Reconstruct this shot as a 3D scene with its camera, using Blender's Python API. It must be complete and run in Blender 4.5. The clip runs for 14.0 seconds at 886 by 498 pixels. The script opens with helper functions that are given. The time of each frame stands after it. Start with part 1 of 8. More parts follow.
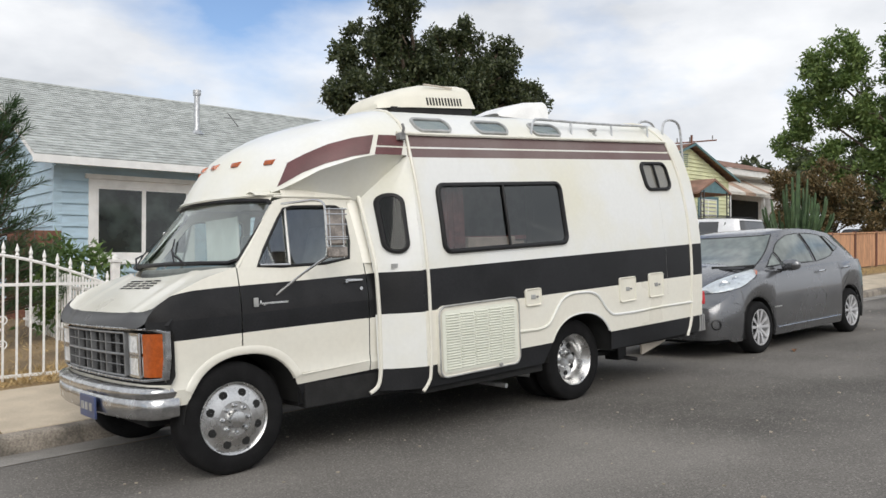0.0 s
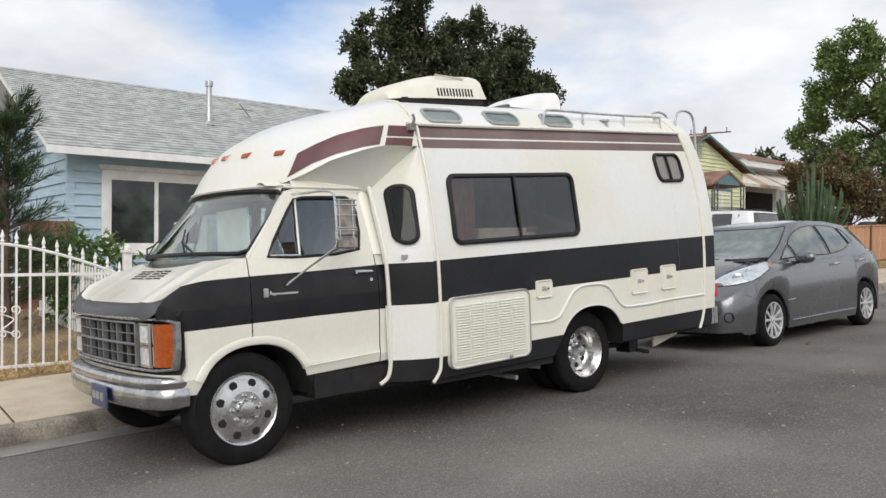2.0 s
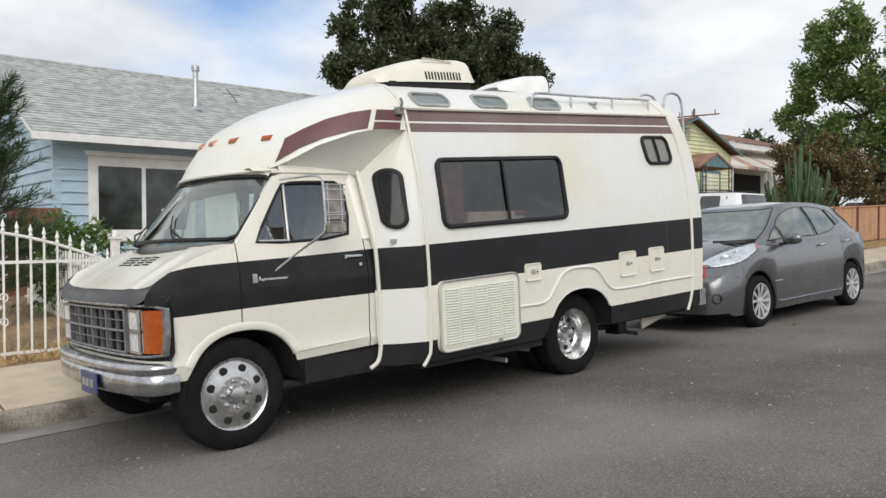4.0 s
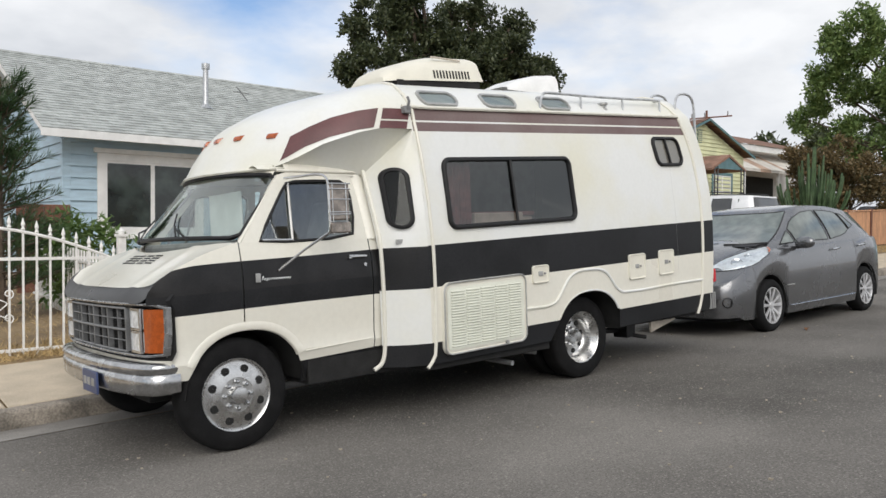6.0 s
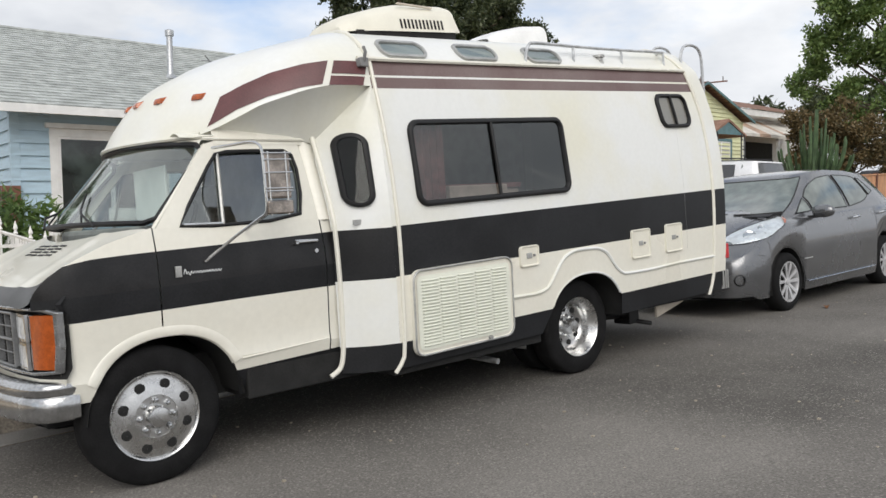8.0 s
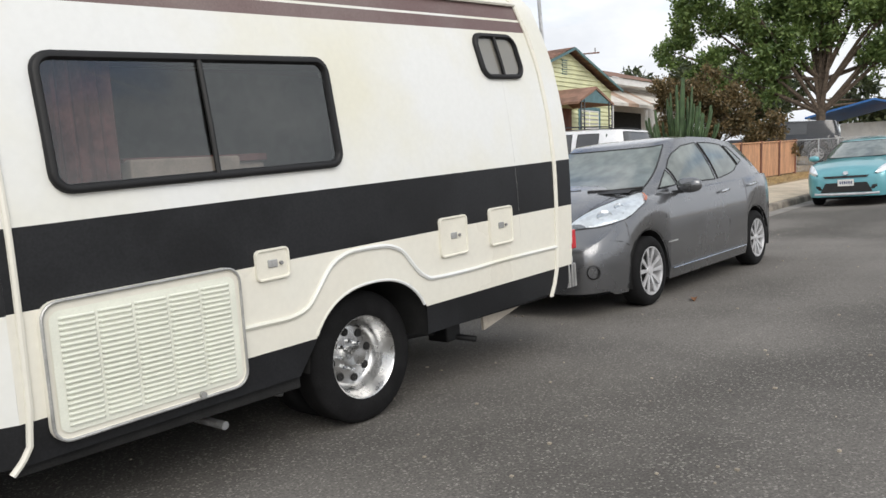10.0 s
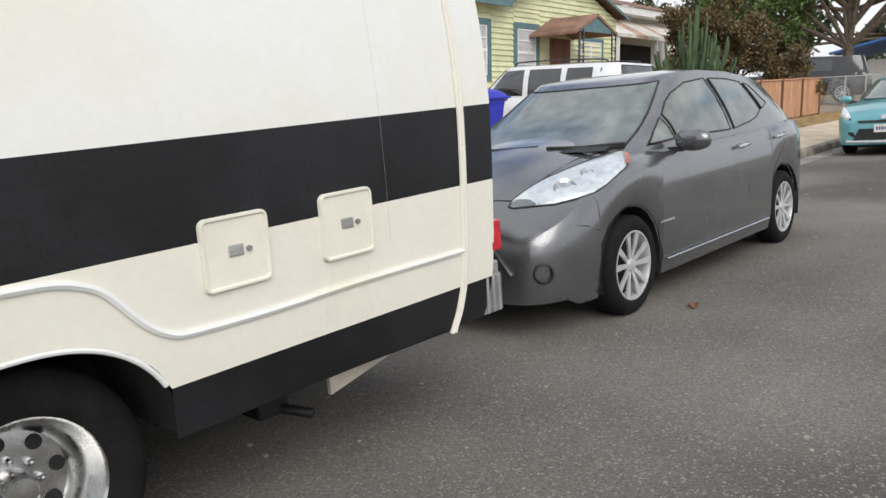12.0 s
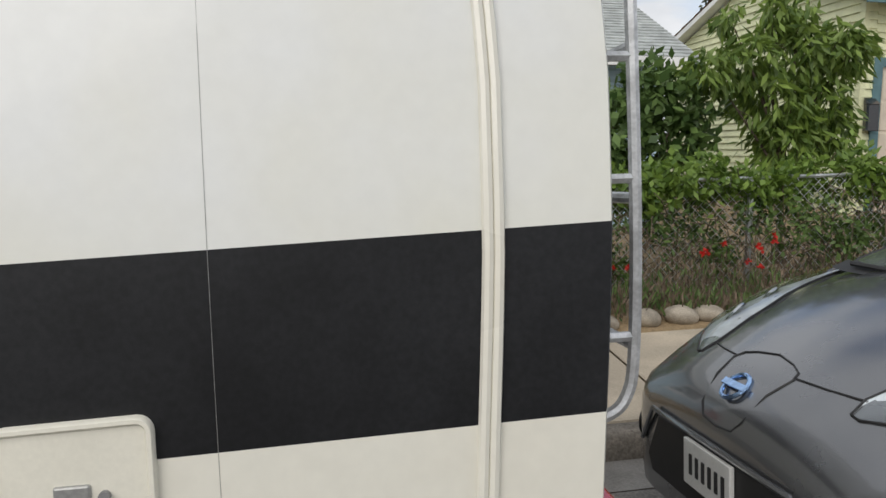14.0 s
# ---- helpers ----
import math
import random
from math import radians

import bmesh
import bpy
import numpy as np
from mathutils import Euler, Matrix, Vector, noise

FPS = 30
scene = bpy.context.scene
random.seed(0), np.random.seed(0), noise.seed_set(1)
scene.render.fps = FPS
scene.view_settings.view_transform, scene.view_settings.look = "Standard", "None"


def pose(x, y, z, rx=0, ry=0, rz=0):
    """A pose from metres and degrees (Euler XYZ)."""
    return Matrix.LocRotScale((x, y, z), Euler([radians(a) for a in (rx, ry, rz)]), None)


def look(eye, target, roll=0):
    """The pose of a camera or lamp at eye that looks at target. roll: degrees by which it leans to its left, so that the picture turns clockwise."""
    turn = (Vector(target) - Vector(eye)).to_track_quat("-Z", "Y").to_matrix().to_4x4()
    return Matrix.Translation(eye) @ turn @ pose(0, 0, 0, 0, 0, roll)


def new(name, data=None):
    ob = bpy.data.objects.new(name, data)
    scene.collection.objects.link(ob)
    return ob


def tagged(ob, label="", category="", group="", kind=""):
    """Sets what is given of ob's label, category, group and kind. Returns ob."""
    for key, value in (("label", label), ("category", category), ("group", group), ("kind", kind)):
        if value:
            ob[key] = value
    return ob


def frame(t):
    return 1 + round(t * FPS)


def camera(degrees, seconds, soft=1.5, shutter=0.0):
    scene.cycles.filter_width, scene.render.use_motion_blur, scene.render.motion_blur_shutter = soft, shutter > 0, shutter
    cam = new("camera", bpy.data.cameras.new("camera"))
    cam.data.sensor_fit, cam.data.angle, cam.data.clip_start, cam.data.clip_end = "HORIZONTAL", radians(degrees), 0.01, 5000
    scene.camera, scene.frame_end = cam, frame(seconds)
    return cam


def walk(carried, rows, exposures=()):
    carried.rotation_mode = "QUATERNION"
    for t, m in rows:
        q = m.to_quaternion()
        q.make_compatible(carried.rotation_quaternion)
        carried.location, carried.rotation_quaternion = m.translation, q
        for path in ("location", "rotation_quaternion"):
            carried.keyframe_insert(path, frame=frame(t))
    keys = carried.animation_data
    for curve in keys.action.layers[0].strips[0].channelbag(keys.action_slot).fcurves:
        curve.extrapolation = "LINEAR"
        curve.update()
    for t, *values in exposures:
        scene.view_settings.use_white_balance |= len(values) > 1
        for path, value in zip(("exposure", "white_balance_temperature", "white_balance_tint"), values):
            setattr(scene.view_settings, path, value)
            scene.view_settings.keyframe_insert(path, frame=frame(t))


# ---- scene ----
cam = camera(59.2, 14.0, soft=1.5)
PATH = [
    (0, (0.154, 0.025, 1.233), (2.767, 3.053, 1.265), 0.17),
    (0.5, (0.166, 0.016, 1.232), (2.773, 3.049, 1.253), -0.10),
    (1, (0.172, 0.019, 1.233), (2.785, 3.047, 1.239), -0.09),
    (1.5, (0.182, 0.033, 1.232), (2.773, 3.080, 1.231), 0.18),
    (2, (0.179, 0.034, 1.230), (2.745, 3.102, 1.219), 0.33),
    (2.5, (0.188, 0.035, 1.234), (2.771, 3.088, 1.188), -0.35),
    (3, (0.178, 0.024, 1.228), (2.788, 3.055, 1.144), -0.36),
    (5.5, (0.201, 0.033, 1.232), (2.787, 3.084, 1.146), 0.30),
    (6, (0.250, 0.060, 1.233), (2.815, 3.127, 1.141), 0.41),
    (6.5, (0.331, 0.120, 1.224), (2.845, 3.229, 1.097), 0.62),
    (7, (0.420, 0.265, 1.227), (2.876, 3.419, 1.096), -0.02),
    (7.5, (0.599, 0.504, 1.250), (3.120, 3.606, 1.104), -0.41),
    (8, (0.999, 0.694, 1.257), (3.580, 3.741, 1.027), -0.75),
    (8.5, (1.381, 0.859, 1.256), (4.089, 3.787, 0.955), -0.53),
    (9, (1.828, 1.152, 1.286), (4.780, 3.832, 0.962), -0.46),
    (9.2, (2.024, 1.201, 1.275), (4.976, 3.882, 0.958), -0.86),
    (11.3, (4.192, 2.109, 1.304), (7.231, 4.625, 0.644), -1.48),
    (11.5, (4.423, 2.191, 1.329), (7.426, 4.732, 0.605), -1.31),
    (12, (4.974, 2.369, 1.338), (7.892, 5.016, 0.645), -1.16),
    (12.5, (5.525, 2.623, 1.425), (8.369, 5.416, 1.078), -2.05),
    (13, (6.146, 2.795, 1.485), (8.475, 6.047, 1.483), -2.45),
    (13.5, (6.672, 3.063, 1.461), (8.316, 6.707, 1.326), -1.67),
    (14, (7.189, 3.283, 1.479), (7.821, 7.203, 0.996), 0.49),
]
walk(cam, [(t, look(eye, target, roll)) for t, eye, target, roll in PATH],
     exposures=[(0, 0.15), (6.5, 0.10), (8.0, 0.14), (9.0, 0.24), (11.3, 0.32), (12.0, 0.32), (12.6, 0.22), (13.3, -0.02), (14.0, -0.04)])

# ---- sky, sun, exposure ----
SUN_ELEVATION, SUN_AZIMUTH = 37.0, 236.0
world = bpy.data.worlds.new("sky")
scene.world = world
world.use_nodes = True
wt = world.node_tree
wt.nodes.clear()


def wnode(kind, **values):
    n = wt.nodes.new(kind)
    for k, v in values.items():
        if k in n.inputs:
            n.inputs[k].default_value = v
    return n


w_out = wnode("ShaderNodeOutputWorld")
w_bg = wnode("ShaderNodeBackground")
w_sky = wnode("ShaderNodeTexSky")
w_sky.sky_type = "NISHITA"
w_sky.sun_disc = False
w_sky.sun_elevation = radians(SUN_ELEVATION)
w_sky.sun_rotation = radians(90 - SUN_AZIMUTH)
w_tint = wnode("ShaderNodeMixRGB")
w_tint.blend_type = "MULTIPLY"
w_tint.inputs[0].default_value = 1.0
w_tint.inputs[2].default_value = (0.115, 0.122, 0.135, 1)
w_co = wnode("ShaderNodeTexCoord")
w_map = wnode("ShaderNodeMapping")
w_map.inputs["Scale"].default_value = (1.0, 1.0, 2.3)
w_map.inputs["Location"].default_value = (0.38, 0.2, 0.1)
w_n1 = wnode("ShaderNodeTexNoise", Scale=1.7, Detail=8.0, Roughness=0.52)
w_n2 = wnode("ShaderNodeTexNoise", Scale=4.0, Detail=6.0, Roughness=0.55)
w_r1 = wnode("ShaderNodeValToRGB")
w_r1.color_ramp.elements[0].position, w_r1.color_ramp.elements[1].position = 0.31, 0.45
w_r2 = wnode("ShaderNodeValToRGB")
w_r2.color_ramp.elements[0].position, w_r2.color_ramp.elements[1].position = 0.30, 0.66
w_r2.color_ramp.elements[0].color = (0.60, 0.63, 0.68, 1)
w_r2.color_ramp.elements[1].color = (0.90, 0.915, 0.94, 1)
w_mix = wnode("ShaderNodeMixRGB")
wl = wt.links.new
wl(w_co.outputs["Generated"], w_map.inputs["Vector"])
for n in (w_n1, w_n2):
    wl(w_map.outputs["Vector"], n.inputs["Vector"])
wl(w_n1.outputs["Fac"], w_r1.inputs["Fac"])
wl(w_n2.outputs["Fac"], w_r2.inputs["Fac"])
wl(w_sky.outputs["Color"], w_tint.inputs[1])
wl(w_r1.outputs["Color"], w_mix.inputs[0])
wl(w_tint.outputs["Color"], w_mix.inputs[1])
wl(w_r2.outputs["Color"], w_mix.inputs[2])
wl(w_mix.outputs["Color"], w_bg.inputs["Color"])
w_bg.inputs["Strength"].default_value = 1.0
wl(w_bg.outputs["Background"], w_out.inputs["Surface"])

sun = new("sun", bpy.data.lights.new("sun", "SUN"))
sun.data.energy = 1.6
sun.data.angle = radians(46)
sun.data.color = (1.0, 0.95, 0.88)
_a, _e = radians(SUN_AZIMUTH), radians(SUN_ELEVATION)
sun.matrix_world = look((20 * math.cos(_a) * math.cos(_e), 20 * math.sin(_a) * math.cos(_e), 20 * math.sin(_e)), (0, 0, 0))

# ---- frames of reference ----
# the street climbs 2 degrees and falls towards the kerb: VEH is the frame of what stands on the asphalt
VEH = Matrix(((0.99939, 0.0014, -0.03492, 0.00312), (0.0, 0.9992, 0.03997, -0.00448), (0.03495, -0.03994, 0.99859, -0.0896), (0, 0, 0, 1)))


def kerb_y(x):
    return 6.68 + 0.03 * (x - 1.8)


def rise(x):
    """Height that the street has gained at x."""
    if x > 40:
        return 0.035 * 40 + 12 * math.tanh((x - 40) * 0.035 / 12)
    if x < -30:
        return -0.035 * 30 - 2 * math.tanh((-30 - x) * 0.035 / 2)
    return 0.035 * x


def road_z(x, y):
    return rise(x) - 0.0896 - 0.04 * max(y, -1.0) + (0.03 * (y + 1.0) if y < -1.0 else 0.0)


def ground_z(x, y):
    k = kerb_y(x)
    if y < k:
        return road_z(x, y)
    v = y - k
    return road_z(x, k) + 0.14 + 0.07 * min(v, 1.6) + 0.035 * min(max(v - 1.6, 0.0), 12)


# ---- mesh kit ----
class Kit:
    """Collects vertices and faces with a material slot for each face."""

    def __init__(self):
        self.v, self.f, self.m, self.s = [], [], [], []

    def face(self, ids, m=0, smooth=False):
        self.f.append(tuple(ids)), self.m.append(m), self.s.append(smooth)

    def box(self, a, b, m=0):
        n = len(self.v)
        (x0, y0, z0), (x1, y1, z1) = a, b
        self.v += [(x0, y0, z0), (x1, y0, z0), (x1, y1, z0), (x0, y1, z0), (x0, y0, z1), (x1, y0, z1), (x1, y1, z1), (x0, y1, z1)]
        for q in ((3, 2, 1, 0), (4, 5, 6, 7), (0, 1, 5, 4), (1, 2, 6, 5), (2, 3, 7, 6), (3, 0, 4, 7)):
            self.face([n + i for i in q], m)
        return self

    def grid(self, rows, m=0, smooth=True, closed=False, pick=None):
        """Rows of points, all of one length. pick(i, j): the slot of the face after row i and column j, or None for no face."""
        n, w = len(self.v), len(rows[0])
        for r in rows:
            self.v += [tuple(p) for p in r]
        for i in range(len(rows) - 1):
            for j in range(w if closed else w - 1):
                k = (j + 1) % w
                slot = pick(i, j) if pick else m
                if slot is None:
                    continue
                q = (n + i * w + j, n + i * w + k, n + (i + 1) * w + k, n + (i + 1) * w + j)
                pts = []
                for a in q:
                    if not any((Vector(self.v[a]) - Vector(self.v[b])).length < 1e-5 for b in pts):
                        pts.append(a)
                if len(pts) > 2:
                    self.face(pts, slot, smooth)
        return self

    def tube(self, pts, r, n=8, m=0, closed=False, caps=True):
        pts = [Vector(p) for p in pts]
        rows, up = [], None
        for i, p in enumerate(pts):
            a = pts[i - 1] if (i or closed) else p
            b = pts[(i + 1) % len(pts)] if (i + 1 < len(pts) or closed) else p
            d = (b - a).normalized()
            if up is None:
                up = Vector((0, 0, 1)) if abs(d.z) < 0.9 else Vector((1, 0, 0))
            side = d.cross(up).normalized()
            up = side.cross(d).normalized()
            rr = r[i] if isinstance(r, (list, tuple)) else r
            rows.append([p + rr * (math.cos(t) * side + math.sin(t) * up) for t in (math.tau * k / n for k in range(n))])
        if closed:
            rows.append(rows[0])
        base = len(self.v)
        self.grid(rows, m, True, True)
        if caps and not closed:
            self.face([base + k for k in range(n)][::-1], m)
            self.face([base + (len(rows) - 1) * n + k for k in range(n)], m)
        return self

    def lathe(self, profile, centre, axis, n=32, m=0, pick=None):
        """Turns (radius, height along the axis) about an axis through centre."""
        c, ax = Vector(centre), Vector(axis).normalized()
        s = ax.orthogonal().normalized()
        t = ax.cross(s)
        rows = [[c + h * ax + r * (math.cos(a) * s + math.sin(a) * t) for a in (math.tau * k / n for k in range(n))] for r, h in profile]
        return self.grid(rows, m, True, True, pick)

    def disc(self, centre, axis, r, h, n=20, m=0):
        self.lathe([(1e-4, -h / 2), (r, -h / 2), (r, h / 2), (1e-4, h / 2)], centre, axis, n, m)
        return self

    def prism(self, pts, depth, m=0):
        """A flat outline, pushed along the vector depth."""
        n, k, d = len(self.v), len(pts), Vector(depth)
        self.v += [tuple(Vector(p)) for p in pts] + [tuple(Vector(p) + d) for p in pts]
        self.face(range(n, n + k), m), self.face(range(n + 2 * k - 1, n + k - 1, -1), m)
        for i in range(k):
            j = (i + 1) % k
            self.face((n + i, n + k + i, n + k + j, n + j), m)
        return self

    def ring(self, outer, inner, depth, m=0):
        """A ring between two outlines of one count, pushed along depth."""
        d, k = Vector(depth), len(outer)
        a, b = [Vector(p) for p in outer], [Vector(p) for p in inner]
        return self.grid([a, [p + d for p in a], [p + d for p in b], b, a], m, False, True)


def mesh_of(kit, mats, sharp=35, fix=True):
    me = bpy.data.meshes.new("mesh")
    me.from_pydata(kit.v, [], kit.f)
    for mt in mats if isinstance(mats, (list, tuple)) else [mats]:
        me.materials.append(mt)
    me.polygons.foreach_set("material_index", kit.m)
    me.polygons.foreach_set("use_smooth", kit.s)
    if fix:
        bm = bmesh.new()
        bm.from_mesh(me)
        bmesh.ops.remove_doubles(bm, verts=bm.verts, dist=1e-5)
        bmesh.ops.recalc_face_normals(bm, faces=bm.faces)
        bm.to_mesh(me)
        bm.free()
    if any(kit.s):
        me.set_sharp_from_angle(angle=radians(sharp))
    me.update()
    return me


def thing(name, label, category, m=None, group="", kind="", kit=None, mats=None, origin=None, **kw):
    """A top-level thing: a mesh where a kit is given, else an Empty at its base. origin: the base, in the frame m."""
    ob = new(name, mesh_of(kit, mats, **kw) if kit else None)
    ob.matrix_world = (m or Matrix()) @ Matrix.Translation(origin or (0, 0, 0))
    if origin and not kit:
        ob["base"] = origin
    return tagged(ob, label, category, group, kind)


def part(name, kit, mats, parent, label="", bevel=0.0, segments=2, **kw):
    """A mesh of its own under a thing or part. Its points are in the frame that the thing was given."""
    ob = new(name, kit if isinstance(kit, bpy.types.Mesh) else mesh_of(kit, mats, **kw))
    ob.parent = parent
    if "base" in parent.keys():
        ob.matrix_parent_inverse = Matrix.Translation(-Vector(parent["base"]))
    if label:
        ob["label"] = label
    if bevel:
        b = ob.modifiers.new("bevel", "BEVEL")
        b.width, b.segments, b.limit_method, b.angle_limit = bevel, segments, "ANGLE", radians(40)
    return ob


def lerp_table(table, x):
    if x <= table[0][0]:
        return table[0][1]
    for (a, b), (c, d) in zip(table, table[1:]):
        if x <= c:
            return b + (d - b) * (x - a) / (c - a)
    return table[-1][1]


def spaced(a, b, n):
    return [a + (b - a) * i / (n - 1) for i in range(n)]


def rounded(x0, z0, x1, z1, r, n=5, lean=0.0):
    """A rounded rectangle in x and z. lean: how far x moves from bottom to top."""
    out = []
    for cx, cz, a0 in ((x1 - r, z1 - r, 0), (x0 + r, z1 - r, 90), (x0 + r, z0 + r, 180), (x1 - r, z0 + r, 270)):
        for k in range(n):
            a = radians(a0 + 90 * k / (n - 1))
            x, z = cx + r * math.cos(a), cz + r * math.sin(a)
            out.append((x + lean * (z - z0) / (z1 - z0), z))
    return out


def smooth_path(pts, n=6):
    """A soft curve through points."""
    pts = [Vector(p) for p in pts]
    out = []
    for i in range(len(pts) - 1):
        p0, p1, p2, p3 = pts[max(i - 1, 0)], pts[i], pts[i + 1], pts[min(i + 2, len(pts) - 1)]
        for k in range(n):
            t = k / n
            out.append(0.5 * (2 * p1 + (p2 - p0) * t + (2 * p0 - 5 * p1 + 4 * p2 - p3) * t * t + (3 * p1 - p0 - 3 * p2 + p3) * t ** 3))
    return out + [pts[-1]]


def fan(pts, toward):
    """A pane over an outline, its face turned the given way."""
    k = Kit()
    c = sum((Vector(p) for p in pts), Vector()) / len(pts)
    n = Vector()
    for i in range(len(pts)):
        n += (Vector(pts[i]) - c).cross(Vector(pts[(i + 1) % len(pts)]) - c)
    if n.dot(Vector(toward)) < 0:
        pts = pts[::-1]
    k.v += [tuple(p) for p in pts]
    k.face(range(len(pts)))
    return k


def patch(pts, fn, n=5):
    """A curved pane: the outline's plan points, filled from the middle and laid on a surface by fn."""
    c = (sum(p[0] for p in pts) / len(pts), sum(p[1] for p in pts) / len(pts))
    k = Kit()
    for i in range(len(pts)):
        p, q = pts[i], pts[(i + 1) % len(pts)]
        rows = []
        for a in spaced(0.001, 1, n):
            rows.append([fn(c[0] + (p[0] + (q[0] - p[0]) * b - c[0]) * a, c[1] + (p[1] + (q[1] - p[1]) * b - c[1]) * a) for b in spaced(0, 1, 4)])
        k.grid(rows)
    return k

# ---- materials ----
def material(name, colour, rough=0.5, metal=0.0, vary=0.15, scale=8.0, fine=120.0, bump=0.0, bump_scale=150.0, coat=0.0, other=None, edge=(0.4, 0.6), spec=0.5, per_object=0.0, stretch=(1, 1, 1), transmission=0.0, per_island=0.0, emission=0.0):
    """A surface with colour variation at two scales, uneven gloss and fine relief. other: a second colour in blotches."""
    mt = bpy.data.materials.new(name)
    mt.use_nodes = True
    nt = mt.node_tree
    b = nt.nodes["Principled BSDF"]
    b.inputs["Roughness"].default_value, b.inputs["Metallic"].default_value = rough, metal
    b.inputs["Coat Weight"].default_value, b.inputs["Coat Roughness"].default_value = coat, 0.08
    b.inputs["Specular IOR Level"].default_value = spec
    b.inputs["Transmission Weight"].default_value = transmission
    nodes, link = nt.nodes, nt.links.new
    co = nodes.new("ShaderNodeTexCoord")
    mp = nodes.new("ShaderNodeMapping")
    mp.inputs["Scale"].default_value = stretch
    link(co.outputs["Object"], mp.inputs["Vector"])
    big, small = nodes.new("ShaderNodeTexNoise"), nodes.new("ShaderNodeTexNoise")
    for n, s, d in ((big, scale, 5), (small, fine, 3)):
        n.inputs["Scale"].default_value, n.inputs["Detail"].default_value = s, d
        link(mp.outputs["Vector"], n.inputs["Vector"])
    c = Vector(colour)
    lo, hi = c * (1 - vary), c * (1 + vary)
    ramp = nodes.new("ShaderNodeValToRGB")
    ramp.color_ramp.elements[0].position, ramp.color_ramp.elements[1].position = edge
    ramp.color_ramp.elements[0].color = (*lo, 1) if other is None else (*other, 1)
    ramp.color_ramp.elements[1].color = (*[min(v, 1) for v in hi], 1) if other is None else (*c, 1)
    link(big.outputs["Fac"], ramp.inputs["Fac"])
    mul = nodes.new("ShaderNodeMixRGB")
    mul.blend_type = "MULTIPLY"
    mul.inputs[0].default_value = 1.0
    fr = nodes.new("ShaderNodeMapRange")
    fr.inputs[1].default_value, fr.inputs[2].default_value = 0.3, 0.7
    fr.inputs[3].default_value, fr.inputs[4].default_value = 1 - vary * 0.9, 1 + vary * 0.9
    link(small.outputs["Fac"], fr.inputs[0])
    link(ramp.outputs["Color"], mul.inputs[1])
    link(fr.outputs[0], mul.inputs[2])
    last = mul.outputs["Color"]
    if per_object or per_island:
        if per_object:
            src = nodes.new("ShaderNodeObjectInfo").outputs["Random"]
        else:
            src = nodes.new("ShaderNodeNewGeometry").outputs["Random Per Island"]
        po = per_object or per_island
        mr = nodes.new("ShaderNodeMapRange")
        mr.inputs[3].default_value, mr.inputs[4].default_value = 1 - po, 1 + po
        link(src, mr.inputs[0])
        m2 = nodes.new("ShaderNodeMixRGB")
        m2.blend_type = "MULTIPLY"
        m2.inputs[0].default_value = 1.0
        link(last, m2.inputs[1])
        link(mr.outputs[0], m2.inputs[2])
        last = m2.outputs["Color"]
    link(last, b.inputs["Base Color"])
    rr = nodes.new("ShaderNodeMapRange")
    rr.inputs[3].default_value, rr.inputs[4].default_value = max(rough - 0.08, 0.0), min(rough + 0.1, 1)
    link(big.outputs["Fac"], rr.inputs[0])
    link(rr.outputs[0], b.inputs["Roughness"])
    if bump:
        bn, bp = nodes.new("ShaderNodeTexNoise"), nodes.new("ShaderNodeBump")
        bn.inputs["Scale"].default_value, bn.inputs["Detail"].default_value = bump_scale, 4
        bp.inputs["Strength"].default_value, bp.inputs["Distance"].default_value = 1.0, bump
        link(mp.outputs["Vector"], bn.inputs["Vector"])
        link(bn.outputs["Fac"], bp.inputs["Height"])
        link(bp.outputs["Normal"], b.inputs["Normal"])
    if emission:
        b.inputs["Emission Color"].default_value = (*colour, 1)
        b.inputs["Emission Strength"].default_value = emission
    return mt


def leaf_material(name, a, b_, rough=0.5):
    """Foliage: two greens from leaf to leaf, and light that shines through."""
    mt = bpy.data.materials.new(name)
    mt.use_nodes = True
    nt = mt.node_tree
    b = nt.nodes["Principled BSDF"]
    nodes, link = nt.nodes, nt.links.new
    g = nodes.new("ShaderNodeNewGeometry")
    r = nodes.new("ShaderNodeValToRGB")
    r.color_ramp.elements[0].color, r.color_ramp.elements[1].color = (*a, 1), (*b_, 1)
    link(g.outputs["Random Per Island"], r.inputs["Fac"])
    link(r.outputs["Color"], b.inputs["Base Color"])
    b.inputs["Roughness"].default_value = rough
    tr, mx = nodes.new("ShaderNodeBsdfTranslucent"), nodes.new("ShaderNodeMixShader")
    mx.inputs[0].default_value = 0.3
    link(r.outputs["Color"], tr.inputs["Color"])
    link(b.outputs[0], mx.inputs[1])
    link(tr.outputs[0], mx.inputs[2])
    link(mx.outputs[0], nodes["Material Output"].inputs["Surface"])
    return mt


